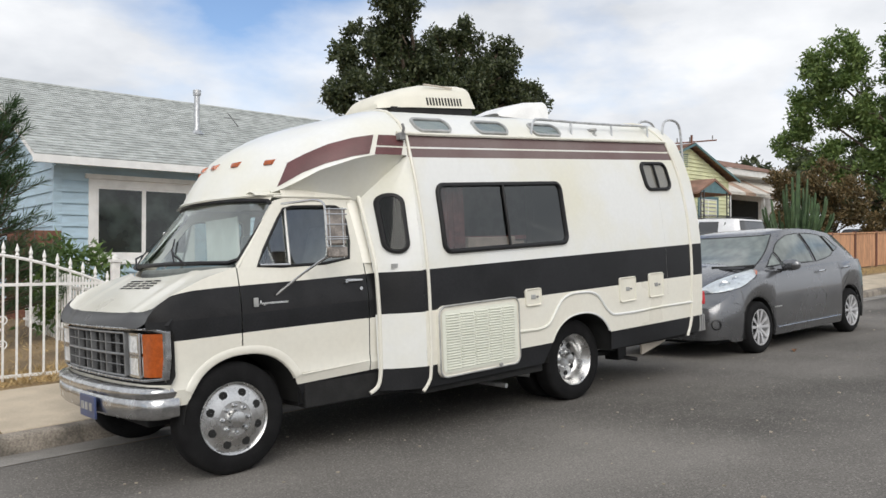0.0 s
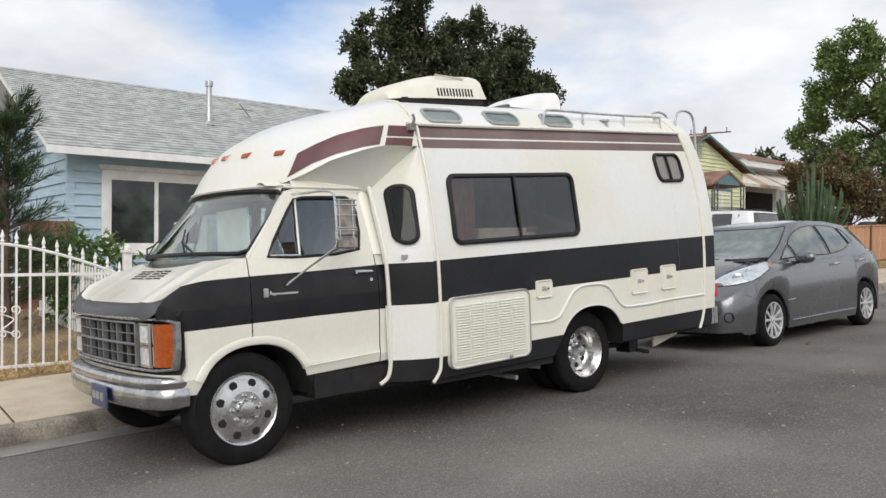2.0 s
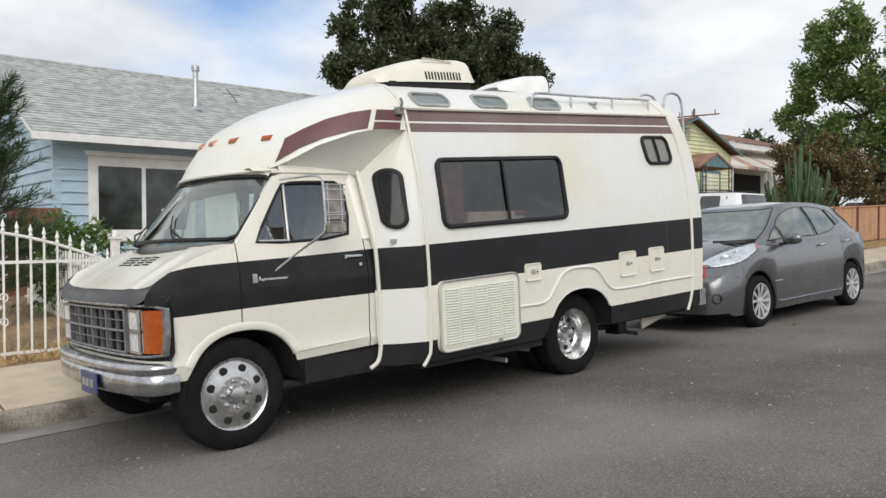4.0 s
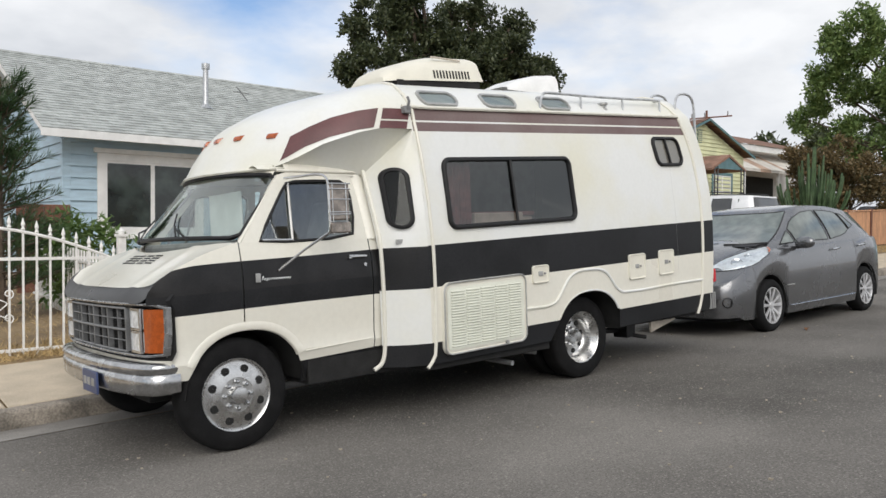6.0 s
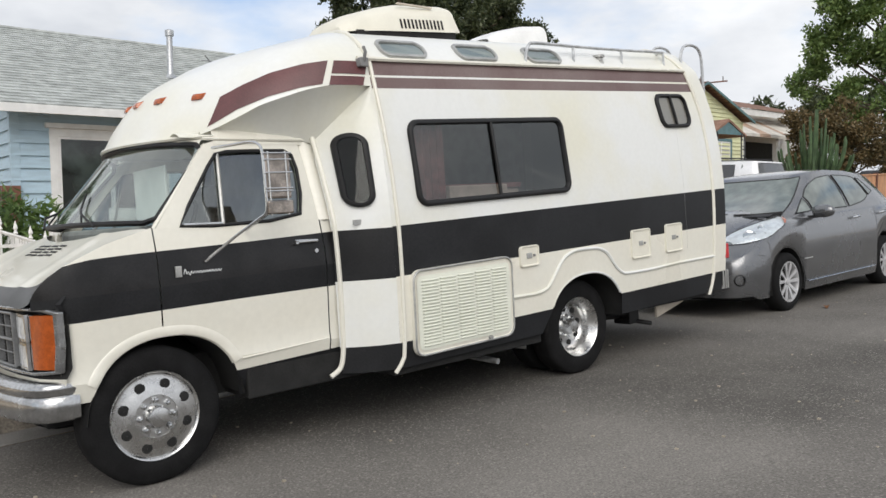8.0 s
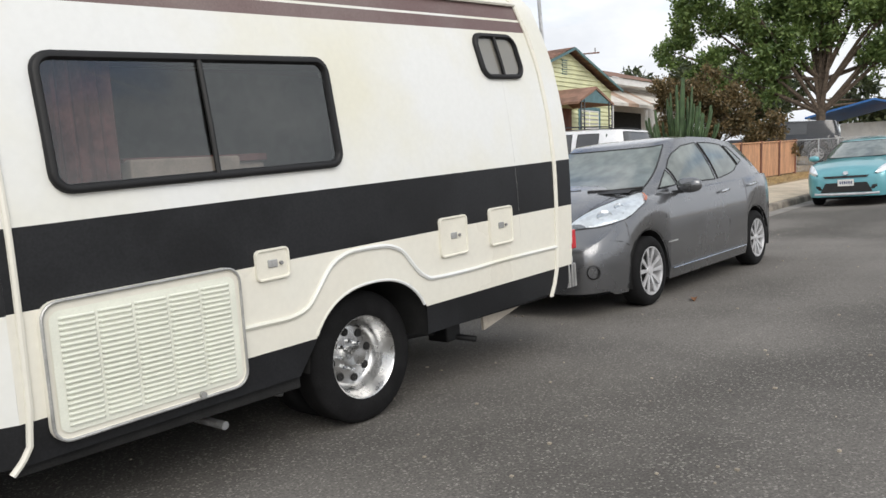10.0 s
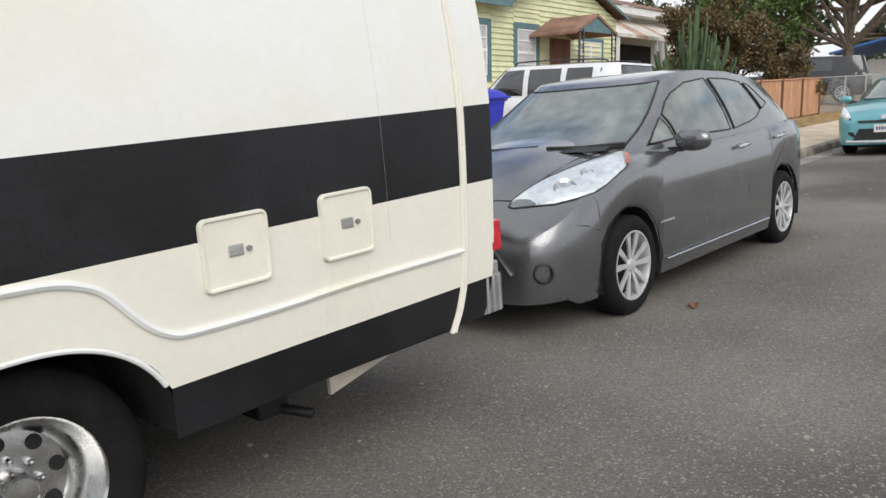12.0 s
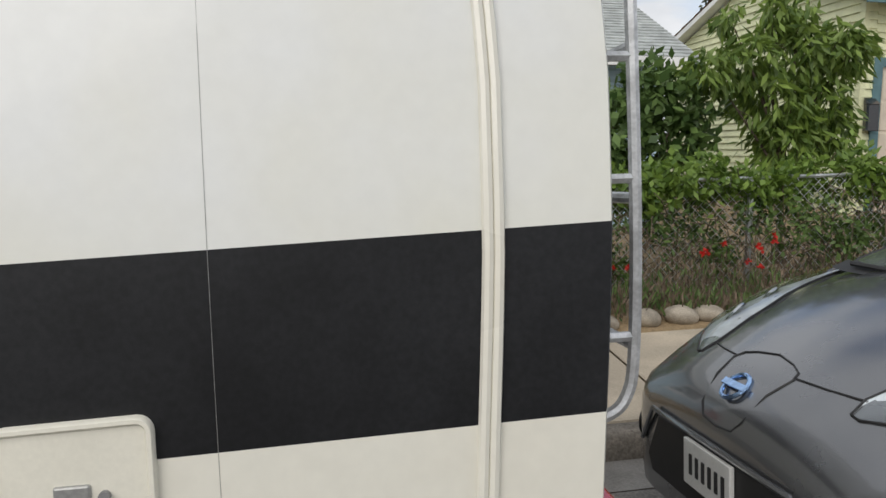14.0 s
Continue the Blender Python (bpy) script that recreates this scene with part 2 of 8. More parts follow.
def glass_material(name, tint, rough=0.02, f0=0.06):
    """Tinted pane: a mirror coat, stronger at grazing angles, over a see-through dark layer."""
    mt = bpy.data.materials.new(name)
    mt.use_nodes = True
    nt = mt.node_tree
    nodes, link = nt.nodes, nt.links.new
    nodes.remove(nodes["Principled BSDF"])
    gl, tr, mx, lw = nodes.new("ShaderNodeBsdfGlossy"), nodes.new("ShaderNodeBsdfTransparent"), nodes.new("ShaderNodeMixShader"), nodes.new("ShaderNodeLayerWeight")
    gl.inputs["Roughness"].default_value = rough
    gl.inputs["Color"].default_value = (0.9, 0.93, 0.92, 1)
    tr.inputs["Color"].default_value = (*tint, 1)
    pw, mr = nodes.new("ShaderNodeMath"), nodes.new("ShaderNodeMapRange")
    pw.operation = "POWER"
    pw.inputs[1].default_value = 4.5
    mr.inputs[3].default_value, mr.inputs[4].default_value = f0, 0.9
    lw.inputs["Blend"].default_value = 0.5
    link(lw.outputs["Facing"], pw.inputs[0])
    link(pw.outputs[0], mr.inputs[0])
    link(mr.outputs[0], mx.inputs[0])
    link(tr.outputs[0], mx.inputs[1])
    link(gl.outputs[0], mx.inputs[2])
    link(mx.outputs[0], nodes["Material Output"].inputs["Surface"])
    return mt


def speckle(mt, scale, share, pale, streak=0.0):
    """Pale stones of the aggregate, grain by grain, and long faint wheel streaks along the street."""
    nt = mt.node_tree
    nodes, link = nt.nodes, nt.links.new
    b = nodes["Principled BSDF"]
    src = b.inputs["Base Color"].links[0].from_socket
    co = nodes.new("ShaderNodeTexCoord")
    vo = nodes.new("ShaderNodeTexVoronoi")
    vo.inputs["Scale"].default_value = scale
    link(co.outputs["Object"], vo.inputs["Vector"])
    sep = nodes.new("ShaderNodeSeparateColor")
    link(vo.outputs["Color"], sep.inputs[0])
    ra = nodes.new("ShaderNodeMapRange")
    ra.inputs[1].default_value, ra.inputs[2].default_value = 1 - share, 1.0
    link(sep.outputs[0], ra.inputs[0])
    mx = nodes.new("ShaderNodeMixRGB")
    mx.inputs[2].default_value = (*pale, 1)
    link(ra.outputs[0], mx.inputs[0])
    link(src, mx.inputs[1])
    mp, ns, mr, mu = nodes.new("ShaderNodeMapping"), nodes.new("ShaderNodeTexNoise"), nodes.new("ShaderNodeMapRange"), nodes.new("ShaderNodeMixRGB")
    mp.inputs["Scale"].default_value = (0.12, 1.6, 1)
    ns.inputs["Scale"].default_value, ns.inputs["Detail"].default_value = 1.0, 4
    mr.inputs[1].default_value, mr.inputs[2].default_value = 0.35, 0.65
    mr.inputs[3].default_value, mr.inputs[4].default_value = 1 - streak, 1 + streak
    mu.blend_type, mu.inputs[0].default_value = "MULTIPLY", 1.0
    link(co.outputs["Object"], mp.inputs["Vector"])
    link(mp.outputs[0], ns.inputs["Vector"])
    link(ns.outputs["Fac"], mr.inputs[0])
    link(mx.outputs[0], mu.inputs[1])
    link(mr.outputs[0], mu.inputs[2])
    link(mu.outputs[0], b.inputs["Base Color"])


ASPHALT = material("asphalt", (0.163, 0.153, 0.141), 0.92, vary=0.33, scale=0.25, fine=85, bump=0.005, bump_scale=110, spec=0.12)
speckle(ASPHALT, 105, 0.15, (0.29, 0.275, 0.25), 0.05)
CONCRETE = material("concrete", (0.50, 0.425, 0.325), 0.9, vary=0.12, scale=2.2, fine=90, bump=0.002, per_object=0.05)
KERB = material("kerb_concrete", (0.21, 0.185, 0.155), 0.9, vary=0.35, scale=3, fine=60, bump=0.004, bump_scale=60)
GUTTER = material("gutter_concrete", (0.25, 0.235, 0.215), 0.9, vary=0.2, scale=2, fine=90, bump=0.003)
DIRT = material("dry_ground", (0.30, 0.215, 0.12), 0.95, vary=0.3, scale=1.2, fine=40, bump=0.02, bump_scale=30, other=(0.17, 0.12, 0.07))
STRAW = material("dry_grass", (0.48, 0.35, 0.17), 0.8, vary=0.25, per_island=0.35)
CREAM = material("cream_paint", (0.76, 0.745, 0.665), 0.28, vary=0.025, scale=2.0, fine=30, coat=0.35, other=(0.745, 0.715, 0.625), edge=(0.3, 0.7))
CHALK = material("white_gelcoat", (0.755, 0.765, 0.75), 0.34, vary=0.02, scale=1.0, fine=30, coat=0.25, other=(0.725, 0.71, 0.60), edge=(0.36, 0.60))
BLACK = material("black_paint", (0.0115, 0.012, 0.0135), 0.45, vary=0.25, scale=3, fine=90, coat=0.0, spec=0.28)
CHARCOAL = material("charcoal_paint", (0.0125, 0.0122, 0.013), 0.30, vary=0.3, scale=5, coat=0.0, spec=0.35)
MAROON = material("maroon_stripe", (0.115, 0.042, 0.043), 0.4, vary=0.15, scale=4)
MAUVE = material("faded_maroon_stripe", (0.195, 0.148, 0.14), 0.45, vary=0.15, scale=2, other=(0.15, 0.095, 0.092), edge=(0.35, 0.65))
RUBBER = material("tyre_rubber", (0.009, 0.009, 0.0095), 0.85, vary=0.25, spec=0.2, scale=9, bump=0.001, bump_scale=60)
GASKET = material("black_gasket", (0.011, 0.011, 0.012), 0.5, vary=0.15, spec=0.35)
DARK = material("underbody", (0.012, 0.012, 0.012), 0.9, vary=0.3)
CHROME = material("chrome", (0.60, 0.61, 0.62), 0.17, 1.0, vary=0.05, scale=12)
ALLOY = material("polished_alloy", (0.62, 0.62, 0.615), 0.27, 1.0, vary=0.10, scale=14)
RAILSTEEL = material("dull_rail_steel", (0.56, 0.57, 0.58), 0.40, 0.6, vary=0.15, scale=20)
STEEL = material("galvanised_steel", (0.52, 0.53, 0.54), 0.4, 0.85, vary=0.12, scale=20)
AMBER = material("amber_lens", (0.38, 0.075, 0.008), 0.2, vary=0.12, scale=30, coat=0.6)
REDLENS = material("red_lens", (0.52, 0.02, 0.03), 0.2, vary=0.15, scale=30, coat=0.6)
LENS = material("clear_lens", (0.80, 0.82, 0.83), 0.10, 0.0, vary=0.15, scale=30, coat=0.8)
GLASS = glass_material("tinted_glass", (0.50, 0.55, 0.55), f0=0.20)
SMOKED = glass_material("smoked_glass", (0.40, 0.39, 0.395), f0=0.11)
SMOKEDDULL = glass_material("dull_smoked_glass", (0.40, 0.39, 0.395), f0=0.03)
SCREEN = glass_material("windscreen_glass", (0.82, 0.93, 0.89), f0=0.22)
PLASTIC = material("off_white_plastic", (0.74, 0.715, 0.62), 0.45, vary=0.03, scale=6)
VENT = material("pale_green_white_paint", (0.74, 0.755, 0.66), 0.45, vary=0.04, scale=6)
GREY = material("grey_plastic", (0.22, 0.22, 0.22), 0.5, vary=0.15)
SILVER = material("dull_silver", (0.42, 0.42, 0.41), 0.4, 0.5, vary=0.15)
BLUEPLATE = material("blue_plate", (0.05, 0.07, 0.16), 0.4, vary=0.15)
CURTAIN = material("red_brown_curtain", (0.22, 0.09, 0.085), 0.9, vary=0.25, scale=10)
BEIGE = material("beige_interior", (0.58, 0.52, 0.44), 0.8, vary=0.12)
GREYINT = material("grey_interior", (0.25, 0.26, 0.255), 0.8, vary=0.12)
WHITE = material("white_paint", (0.80, 0.80, 0.79), 0.5, vary=0.05, scale=5)
WHITEMETAL = material("white_painted_iron", (0.82, 0.81, 0.79), 0.4, vary=0.06, scale=20)
BUMPER = material("weathered_bumper_chrome", (0.50, 0.505, 0.51), 0.24, 1.0, vary=0.14, scale=9, fine=60)
TRIMCHROME = material("dull_trim_chrome", (0.36, 0.365, 0.37), 0.25, 0.9, vary=0.15, scale=12)
GRILLEBAR = material("dull_grey_grille", (0.20, 0.205, 0.21), 0.4, 0.4, vary=0.15)
MIRRORBACK = material("tarnished_mirror_back", (0.30, 0.265, 0.235), 0.22, 0.8, vary=0.3, scale=14)

# ---- ground, road, kerb, pavement ----
def strip(name, xs, vs, lift, mat, label, category, kind="structure", thick=0.0, fn=None):
    """A sheet along the street; vs: distances from the kerb's face."""
    k = Kit()
    k.grid([[(x, kerb_y(x) + v, (fn or ground_z)(x, kerb_y(x) + v) + lift) for v in vs] for x in xs])
    return thing(name, label, category, kind=kind, kit=k, mats=mat, sharp=60)


XS_NEAR = [-60, -40, -30, -20, -14, -10, -6, -3, 0, 3, 6, 9, 12, 15, 18, 21, 24, 28, 32, 36, 40, 46, 54, 64, 80, 100]
XS_FAR = [-2500, -900, -400, -200, -100] + XS_NEAR + [140, 220, 400, 900, 2500]


def under_z(x, y):
    return road_z(x, min(y, kerb_y(x))) - 0.05 if y < kerb_y(x) + 0.02 else ground_z(x, y) - (0.03 if y < kerb_y(x) + 1.6 else 0.0)


k = Kit()
VS = [-2500, -600, -150, -60, -30, -16, -12, -8.1, -7.7, -4, -2, 0.0, 0.021, 0.3, 1.59, 1.61, 2.2, 3, 4, 5.5, 7.5, 10, 14, 20, 30, 60, 150, 600, 2500]
k.grid([[(x, kerb_y(x) + v, under_z(x, kerb_y(x) + v)) for v in VS] for x in XS_FAR])
thing("ground", "dry bare earth with straw-coloured grass behind the pavement", "ground", kind="structure", kit=k, mats=DIRT, sharp=80)
strip("road", [x for x in XS_NEAR], [-14.5, -11, -9, -7.7, -6, -4.5, -3, -1.5, -0.36], 0.0, ASPHALT, "worn grey asphalt street with fine pale aggregate", "road", fn=road_z)
strip("gutter", spaced(-40, 70, 45), [-0.36, -0.355, -0.02, 0.01], 0.004, GUTTER, "grey concrete gutter along the kerb", "gutter", fn=road_z)
k = Kit()
k.grid([[(x, kerb_y(x) + v, road_z(x, kerb_y(x)) + z) for v, z in ((0.0, -0.04), (0.012, 0.10), (0.03, 0.132), (0.055, 0.142), (0.15, 0.145), (0.152, 0.05))] for x in spaced(-40, 70, 60)])
thing("kerb", "weathered concrete kerb with a rounded edge", "kerb", kind="structure", kit=k, mats=KERB, sharp=70)
pavement = thing("pavement", "pale tan concrete pavement in square slabs", "pavement", kind="structure")
SLAB = 1.52
for i in range(-8, 32):
    x0, x1 = i * SLAB + 0.008, (i + 1) * SLAB - 0.008
    top = [[(x, kerb_y(x) + v, ground_z(x, kerb_y(x) + v) + dz) for v in (0.156, 0.165, 1.57, 1.58)] for x, dz in ((x0, -0.008), (x0 + 0.01, 0.0), (x1 - 0.01, 0.0), (x1, -0.008))]
    for r in top:
        for c in (0, 3):
            r[c] = (r[c][0], r[c][1], r[c][2] - 0.02)
    part("slab", Kit().grid(top), CONCRETE, pavement)

# ---- the motorhome ----
MID = 5.70  # its centre line
CX0 = 3.88
rv = thing("motorhome", "cream van-based motorhome with black band and maroon roof stripes", "motorhome", m=VEH, origin=(2.46, MID, 0))

COACH_Y = [(0.30, 4.50), (0.60, 4.485), (1.0, 4.48), (1.3, 4.487), (1.6, 4.515), (1.9, 4.555), (2.13, 4.60), (2.29, 4.635)]
ROOF = [(4.635, 2.29), (4.66, 2.325), (4.72, 2.4), (4.8, 2.4666), (4.86, 2.5036), (4.96, 2.5332), (5.15, 2.5517), (5.4, 2.5628), (5.7, 2.5665)]
REAR_X = [(0.3, 7.60), (0.38, 7.635), (0.44, 7.67), (0.53, 7.70), (0.7, 7.722), (0.95, 7.735), (1.2, 7.75), (1.5, 7.755), (1.7, 7.745), (1.9, 7.725), (2.1, 7.68), (2.3, 7.61), (2.5, 7.52), (2.65, 7.42)]


def coach_y(z):
    return lerp_table(COACH_Y, z)


def raked(x, z):
    """The coach's tail rides higher than its front."""
    return z + max(0.0, x - 3.9) * (0.012 + 0.0135 * z)


def arch_z(x, mid, half, high):
    """Height of a wheel opening's flattened arch."""
    d = abs(x - mid) / half
    return 0.335 + high * (1 - d ** 2.3) ** 0.435 if d < 1 else 0.0


def arch_line(mid, half, high, grow=0.0, n=30, cut=0.3):
    """Points (x, z) along a wheel opening, pushed outwards by grow."""
    return [(mid - (half + grow) * math.copysign(abs(math.cos(a)) ** 0.87, math.cos(a)), 0.335 + (high + grow) * math.sin(a) ** 0.87) for a in spaced(cut, math.pi - cut, n)]


def coach_bottom(x):
    return max(0.38, arch_z(x, 5.69, 0.448, 0.415))


BANDS = [0.38, 0.45, 0.54, 0.62, 0.72, 0.84, 0.95, 1.05, 1.15, 1.26, 1.392, 1.5, 1.6, 1.7, 1.8, 1.888, 2.0, 2.117, 2.187, 2.201, 2.29]


def band_slot(z):
    return 1 if z < 0.54 or 0.95 < z < 1.26 else 0 if z < 0.95 else 2 if z < 2.117 else 3 if z < 2.187 else 2 if z < 2.201 else 4


def shell(x_of, us, zb):
    """Cross-sections from the street side's sill over the roof to the far sill."""
    rows = []
    for u in us:
        left = []
        for z in BANDS:
            zz = max(z, zb(x_of(u, 0.5)))
            x = x_of(u, zz)
            left.append((x, coach_y(zz), raked(x, zz)))
        for y, z in ROOF[1:]:
            x = x_of(u, z)
            left.append((x, y, raked(x, z)))
        rows.append(left + [(x, 2 * MID - y, z) for x, y, z in reversed(left[:-1])])
    return rows


HOLE_U = [round((x - CX0) / (7.722 - CX0), 4) for x in (4.127, 5.536)]
US = sorted(set([0.945] + HOLE_U + [round(u, 4) for u in spaced(0, 1, 27)] + [round((x - CX0) / 3.68, 4) for x in (5.235, 5.243, 5.25, 5.26, 5.275, 5.30, 5.34, 5.40, 5.47, 5.55, 5.62, 5.69, 5.76, 5.83, 5.91, 5.98, 6.04, 6.08, 6.105, 6.12, 6.13, 6.137, 6.145)]))
k = Kit()
rows = shell(lambda u, z: CX0 + u * (lerp_table(REAR_X, z) - 0.03 - CX0), US, coach_bottom)
nb = len(BANDS) - 1
nc = len(rows[0]) - 1


def slot_at(i, j):
    if j < nc / 2 and HOLE_U[0] <= US[i] < HOLE_U[1] and j < nb and 1.39 < BANDS[j] < 1.885:
        return None
    jj = j if j < nc / 2 else nc - 1 - j
    slot = band_slot((BANDS[jj] + BANDS[jj + 1]) / 2) if jj < nb else 2
    return 2 if slot > 2 and US[min(i, len(US) - 1)] >= 0.944 else slot


k.grid(rows, pick=slot_at)
# the tail's wall, with rounded corners
tail = rows[-1]
half = len(tail) // 2
tail_rows = []
for t in [0, 0.012, 0.03, 0.06, 0.12, 0.3, 0.5, 0.7, 0.88, 0.94, 0.97, 0.988, 1]:
    line = []
    for j in range(half + 1):
        a, b = tail[j], tail[len(tail) - 1 - j]
        e = 1 - min(1.0, min(t, 1 - t) / 0.06)
        line.append((a[0] + 0.03 + 0.05 * (1 - abs(2 * t - 1) ** 2) - 0.03 * e ** 2, a[1] + (b[1] - a[1]) * t, a[2]))
    tail_rows.append(line)
k.grid(tail_rows, pick=lambda i, j: band_slot((BANDS[j] + BANDS[j + 1]) / 2) if j < nb else 2)
coach = part("coach_body", k, [CREAM, BLACK, CHALK, MAUVE, MAUVE], rv, "white moulded coach body with black band and faded maroon stripes", sharp=28)

# angled front walls of the coach, from the cab to its side
def wall_edge(z):
    """The angled wall's edge beside the cab, which leans in with it, then runs out to the coach under the cap."""
    top, lean = min(1.0, max(0.0, (z - 1.80) / 0.33)), 4.70 + 0.34 * max(0.0, min(z, 1.82) - 1.3)
    return 3.58 + 0.30 * top, lean + (4.635 - lean) * top


FRONT_Z = [0.38, 0.45, 0.54, 0.7, 0.945, 1.1, 1.255, 1.4, 1.55, 1.7, 1.82, 1.92, 2.02, 2.13]
for s in (1, -1):
    k = Kit()
    lines = []
    for z in FRONT_Z:
        a, b = wall_edge(z), (CX0, coach_y(z))
        line = []
        for t in spaced(0, 1, 5):
            bulge = 0.03 * math.sin(math.pi * t)
            line.append((a[0] + (b[0] - a[0]) * t - bulge * 0.3, a[1] + (b[1] - a[1]) * t - bulge, z))
        lines.append([(x, y if s > 0 else 2 * MID - y, z) for x, y, z in line])
    zs = FRONT_Z
    k.grid(lines, pick=lambda i, j: band_slot((zs[i] + zs[i + 1]) / 2) if zs[i] < 1.9 else 2)
    part("coach_front_wall", k, [CHALK, BLACK, CHALK, MAUVE, MAUVE], rv)

# cap over the cab
CAP_X = [(1.8, 2.61), (1.87, 2.65), (1.96, 2.70), (2.05, 2.763), (2.14, 2.835), (2.21, 2.91), (2.27, 2.995), (2.33, 3.11), (2.38, 3.2), (2.4222, 3.3), (2.4592, 3.42), (2.4962, 3.56), (2.5332, 3.7), (2.5554, 3.78), (2.5665, 3.835)]


def cap_half(z):
    return MID - coach_y(z) if z <= 2.29 else MID - lerp_table([(b, a) for a, b in ROOF], z)


def cap_low(x):
    return lerp_table([(2.5, 1.855), (2.93, 1.865), (3.04, 1.92), (3.22, 2.02), (3.46, 2.10), (3.6, 2.128), (3.84, 2.13)], x)


def cap_point(a, z):
    """a runs from 0 (nose) to 90 degrees (side) at height z."""
    xf, w, p = lerp_table(CAP_X, z), cap_half(z), 1.0
    c, s = abs(math.cos(radians(a))) ** p, math.copysign(abs(math.sin(radians(a))) ** p, a)
    return CX0 - (CX0 - xf) * c, MID - w * s


def cap_side_y(x, z):
    xf, w = lerp_table(CAP_X, z), cap_half(z)
    q = min(1.0, max(0.0, (CX0 - x) / (CX0 - xf)))
    return MID - w * (1 - q ** 2) ** 0.5


k = Kit()
cap_rows = []
for a in spaced(-90, 90, 61):
    line = []
    for z in [1.80 + 0.03 * i for i in range(17)] + [2.3, 2.34, 2.38, 2.4148, 2.4444, 2.474, 2.5036, 2.5258, 2.5406, 2.5517, 2.5591, 2.5643, 2.5665]:
        zz = z
        for _ in range(4):
            x, y = cap_point(a, zz)
            zz = max(z, cap_low(x))
        x, y = cap_point(a, zz)
        line.append((x, y, zz))
    cap_rows.append(line)
k.grid(cap_rows)
cap = part("cab_over_cap", k, CHALK, rv, "rounded white cap over the cab", sharp=50)
# soffit under the cap, both sides
for s in (1, -1):
    rows_s = []
    for t in spaced(0, 1, 19):
        x = 2.80 + (CX0 - 2.80) * t
        z = cap_low(x)
        o = Vector((x, cap_side_y(x, z), z))
        if t < 0.6:
            q = t / 0.6
            i = Vector((2.80 + 0.66 * q, 5.0 - 0.075 * q, 1.852))
        elif t < 0.72:
            q = (t - 0.6) / 0.12
            i = Vector((3.46 + 0.12 * q, 4.925 - 0.045 * q, 1.852 - 0.014 * q))
        else:
            q = (t - 0.72) / 0.28
            i = Vector((*wall_edge(1.82 + 0.31 * q), 1.82 + 0.31 * q))
        rows_s.append([(v.x, v.y if s > 0 else 2 * MID - v.y, v.z) for v in (o.lerp(i, f) + Vector((0, 0, 0.02 * math.sin(math.pi * f))) for f in spaced(0, 1.06, 8))])
    part("cap_soffit", Kit().grid(rows_s), CHALK, cap)
for s in (1, -1):
    part("drip_rail", Kit().tube([(2.90 + 0.70 * q, (lambda y: y if s > 0 else 2 * MID - y)(4.915 - 0.01 * q), 1.834 - 0.004 * q) for q in spaced(0, 1, 8)], 0.011, 6), CREAM, cap)
lip = [cap_point(a, 1.858) for a in spaced(-43, 43, 41)]
part("cap_lip", Kit().tube([(x - 0.004, y, 1.852) for x, y in lip], [0.003, 0.008] + [0.013] * 37 + [0.008, 0.003], 6), CHALK, cap)
# maroon sweep on each flank of the cap
for s in (1, -1):
    sweep = []
    for t in spaced(0, 1, 25):
        xb, zb_ = 2.955 + 0.605 * t, lerp_table([(0, 1.905), (0.25, 2.0), (0.5, 2.065), (0.8, 2.115), (1, 2.135)], t)
        xt, zt = 3.055 + 0.57 * t, lerp_table([(0, 2.085), (0.2, 2.15), (0.45, 2.215), (0.75, 2.262), (1, 2.283)], t)
        sweep.append([(x, (lambda y: y if s > 0 else 2 * MID - y)(cap_side_y(x, z) - 0.004), z) for x, z in ((xb + (xt - xb) * f, zb_ + (zt - zb_) * f) for f in spaced(0, 1, 9))])
    part("maroon_sweep", Kit().grid(sweep), MAROON, cap, "maroon painted sweep on the cap")
    for z0, z1 in ((2.130, 2.187), (2.201, 2.283)):
        r = [[(x, (lambda y: y if s > 0 else 2 * MID - y)(cap_side_y(x, z) - 0.004), z) for z in spaced(z0, z1, 4) for x in [x0 + (z - 2.135) * 0.40]] for x0 in spaced(3.60, 3.82, 8)]
        part("maroon_bar", Kit().grid(r), MAROON, cap)
# five amber marker lamps across the cap
for a, lz in ((-29, 2.13), (-13, 2.135), (1.5, 2.125), (16.5, 2.112), (33, 2.10)):
    x, y = cap_point(a, lz)
    x2, y2 = cap_point(a + 1, lz)
    d = Vector((x2 - x, y2 - y, 0)).normalized()
    nrm = Vector((d.y, -d.x, 0)) if (Vector((d.y, -d.x, 0)).x < 0) else Vector((-d.y, d.x, 0))
    k = Kit()
    lamp = []
    for u in spaced(-1, 1, 7):
        lamp.append([tuple(Vector((x, y, lz)) + d * 0.046 * u + Vector((0.5, 0, 1)).normalized() * 0.027 * v + nrm * (-0.012 + 0.035 * max(0.0, (1 - abs(u) ** 4) * (1 - abs(v) ** 4)) ** 0.5)) for v in spaced(-1, 1, 7)])
    part("marker_lamp", k.grid(lamp), AMBER, cap, "amber marker lamp")

# mouldings of the coach
def cab_rear_y(z):
    return 4.745 + (z - 1.33) * 0.34


def side_line(x_z, off=0.0):
    return [(x, coach_y(z) - off, raked(x, z)) for x, z in x_z]


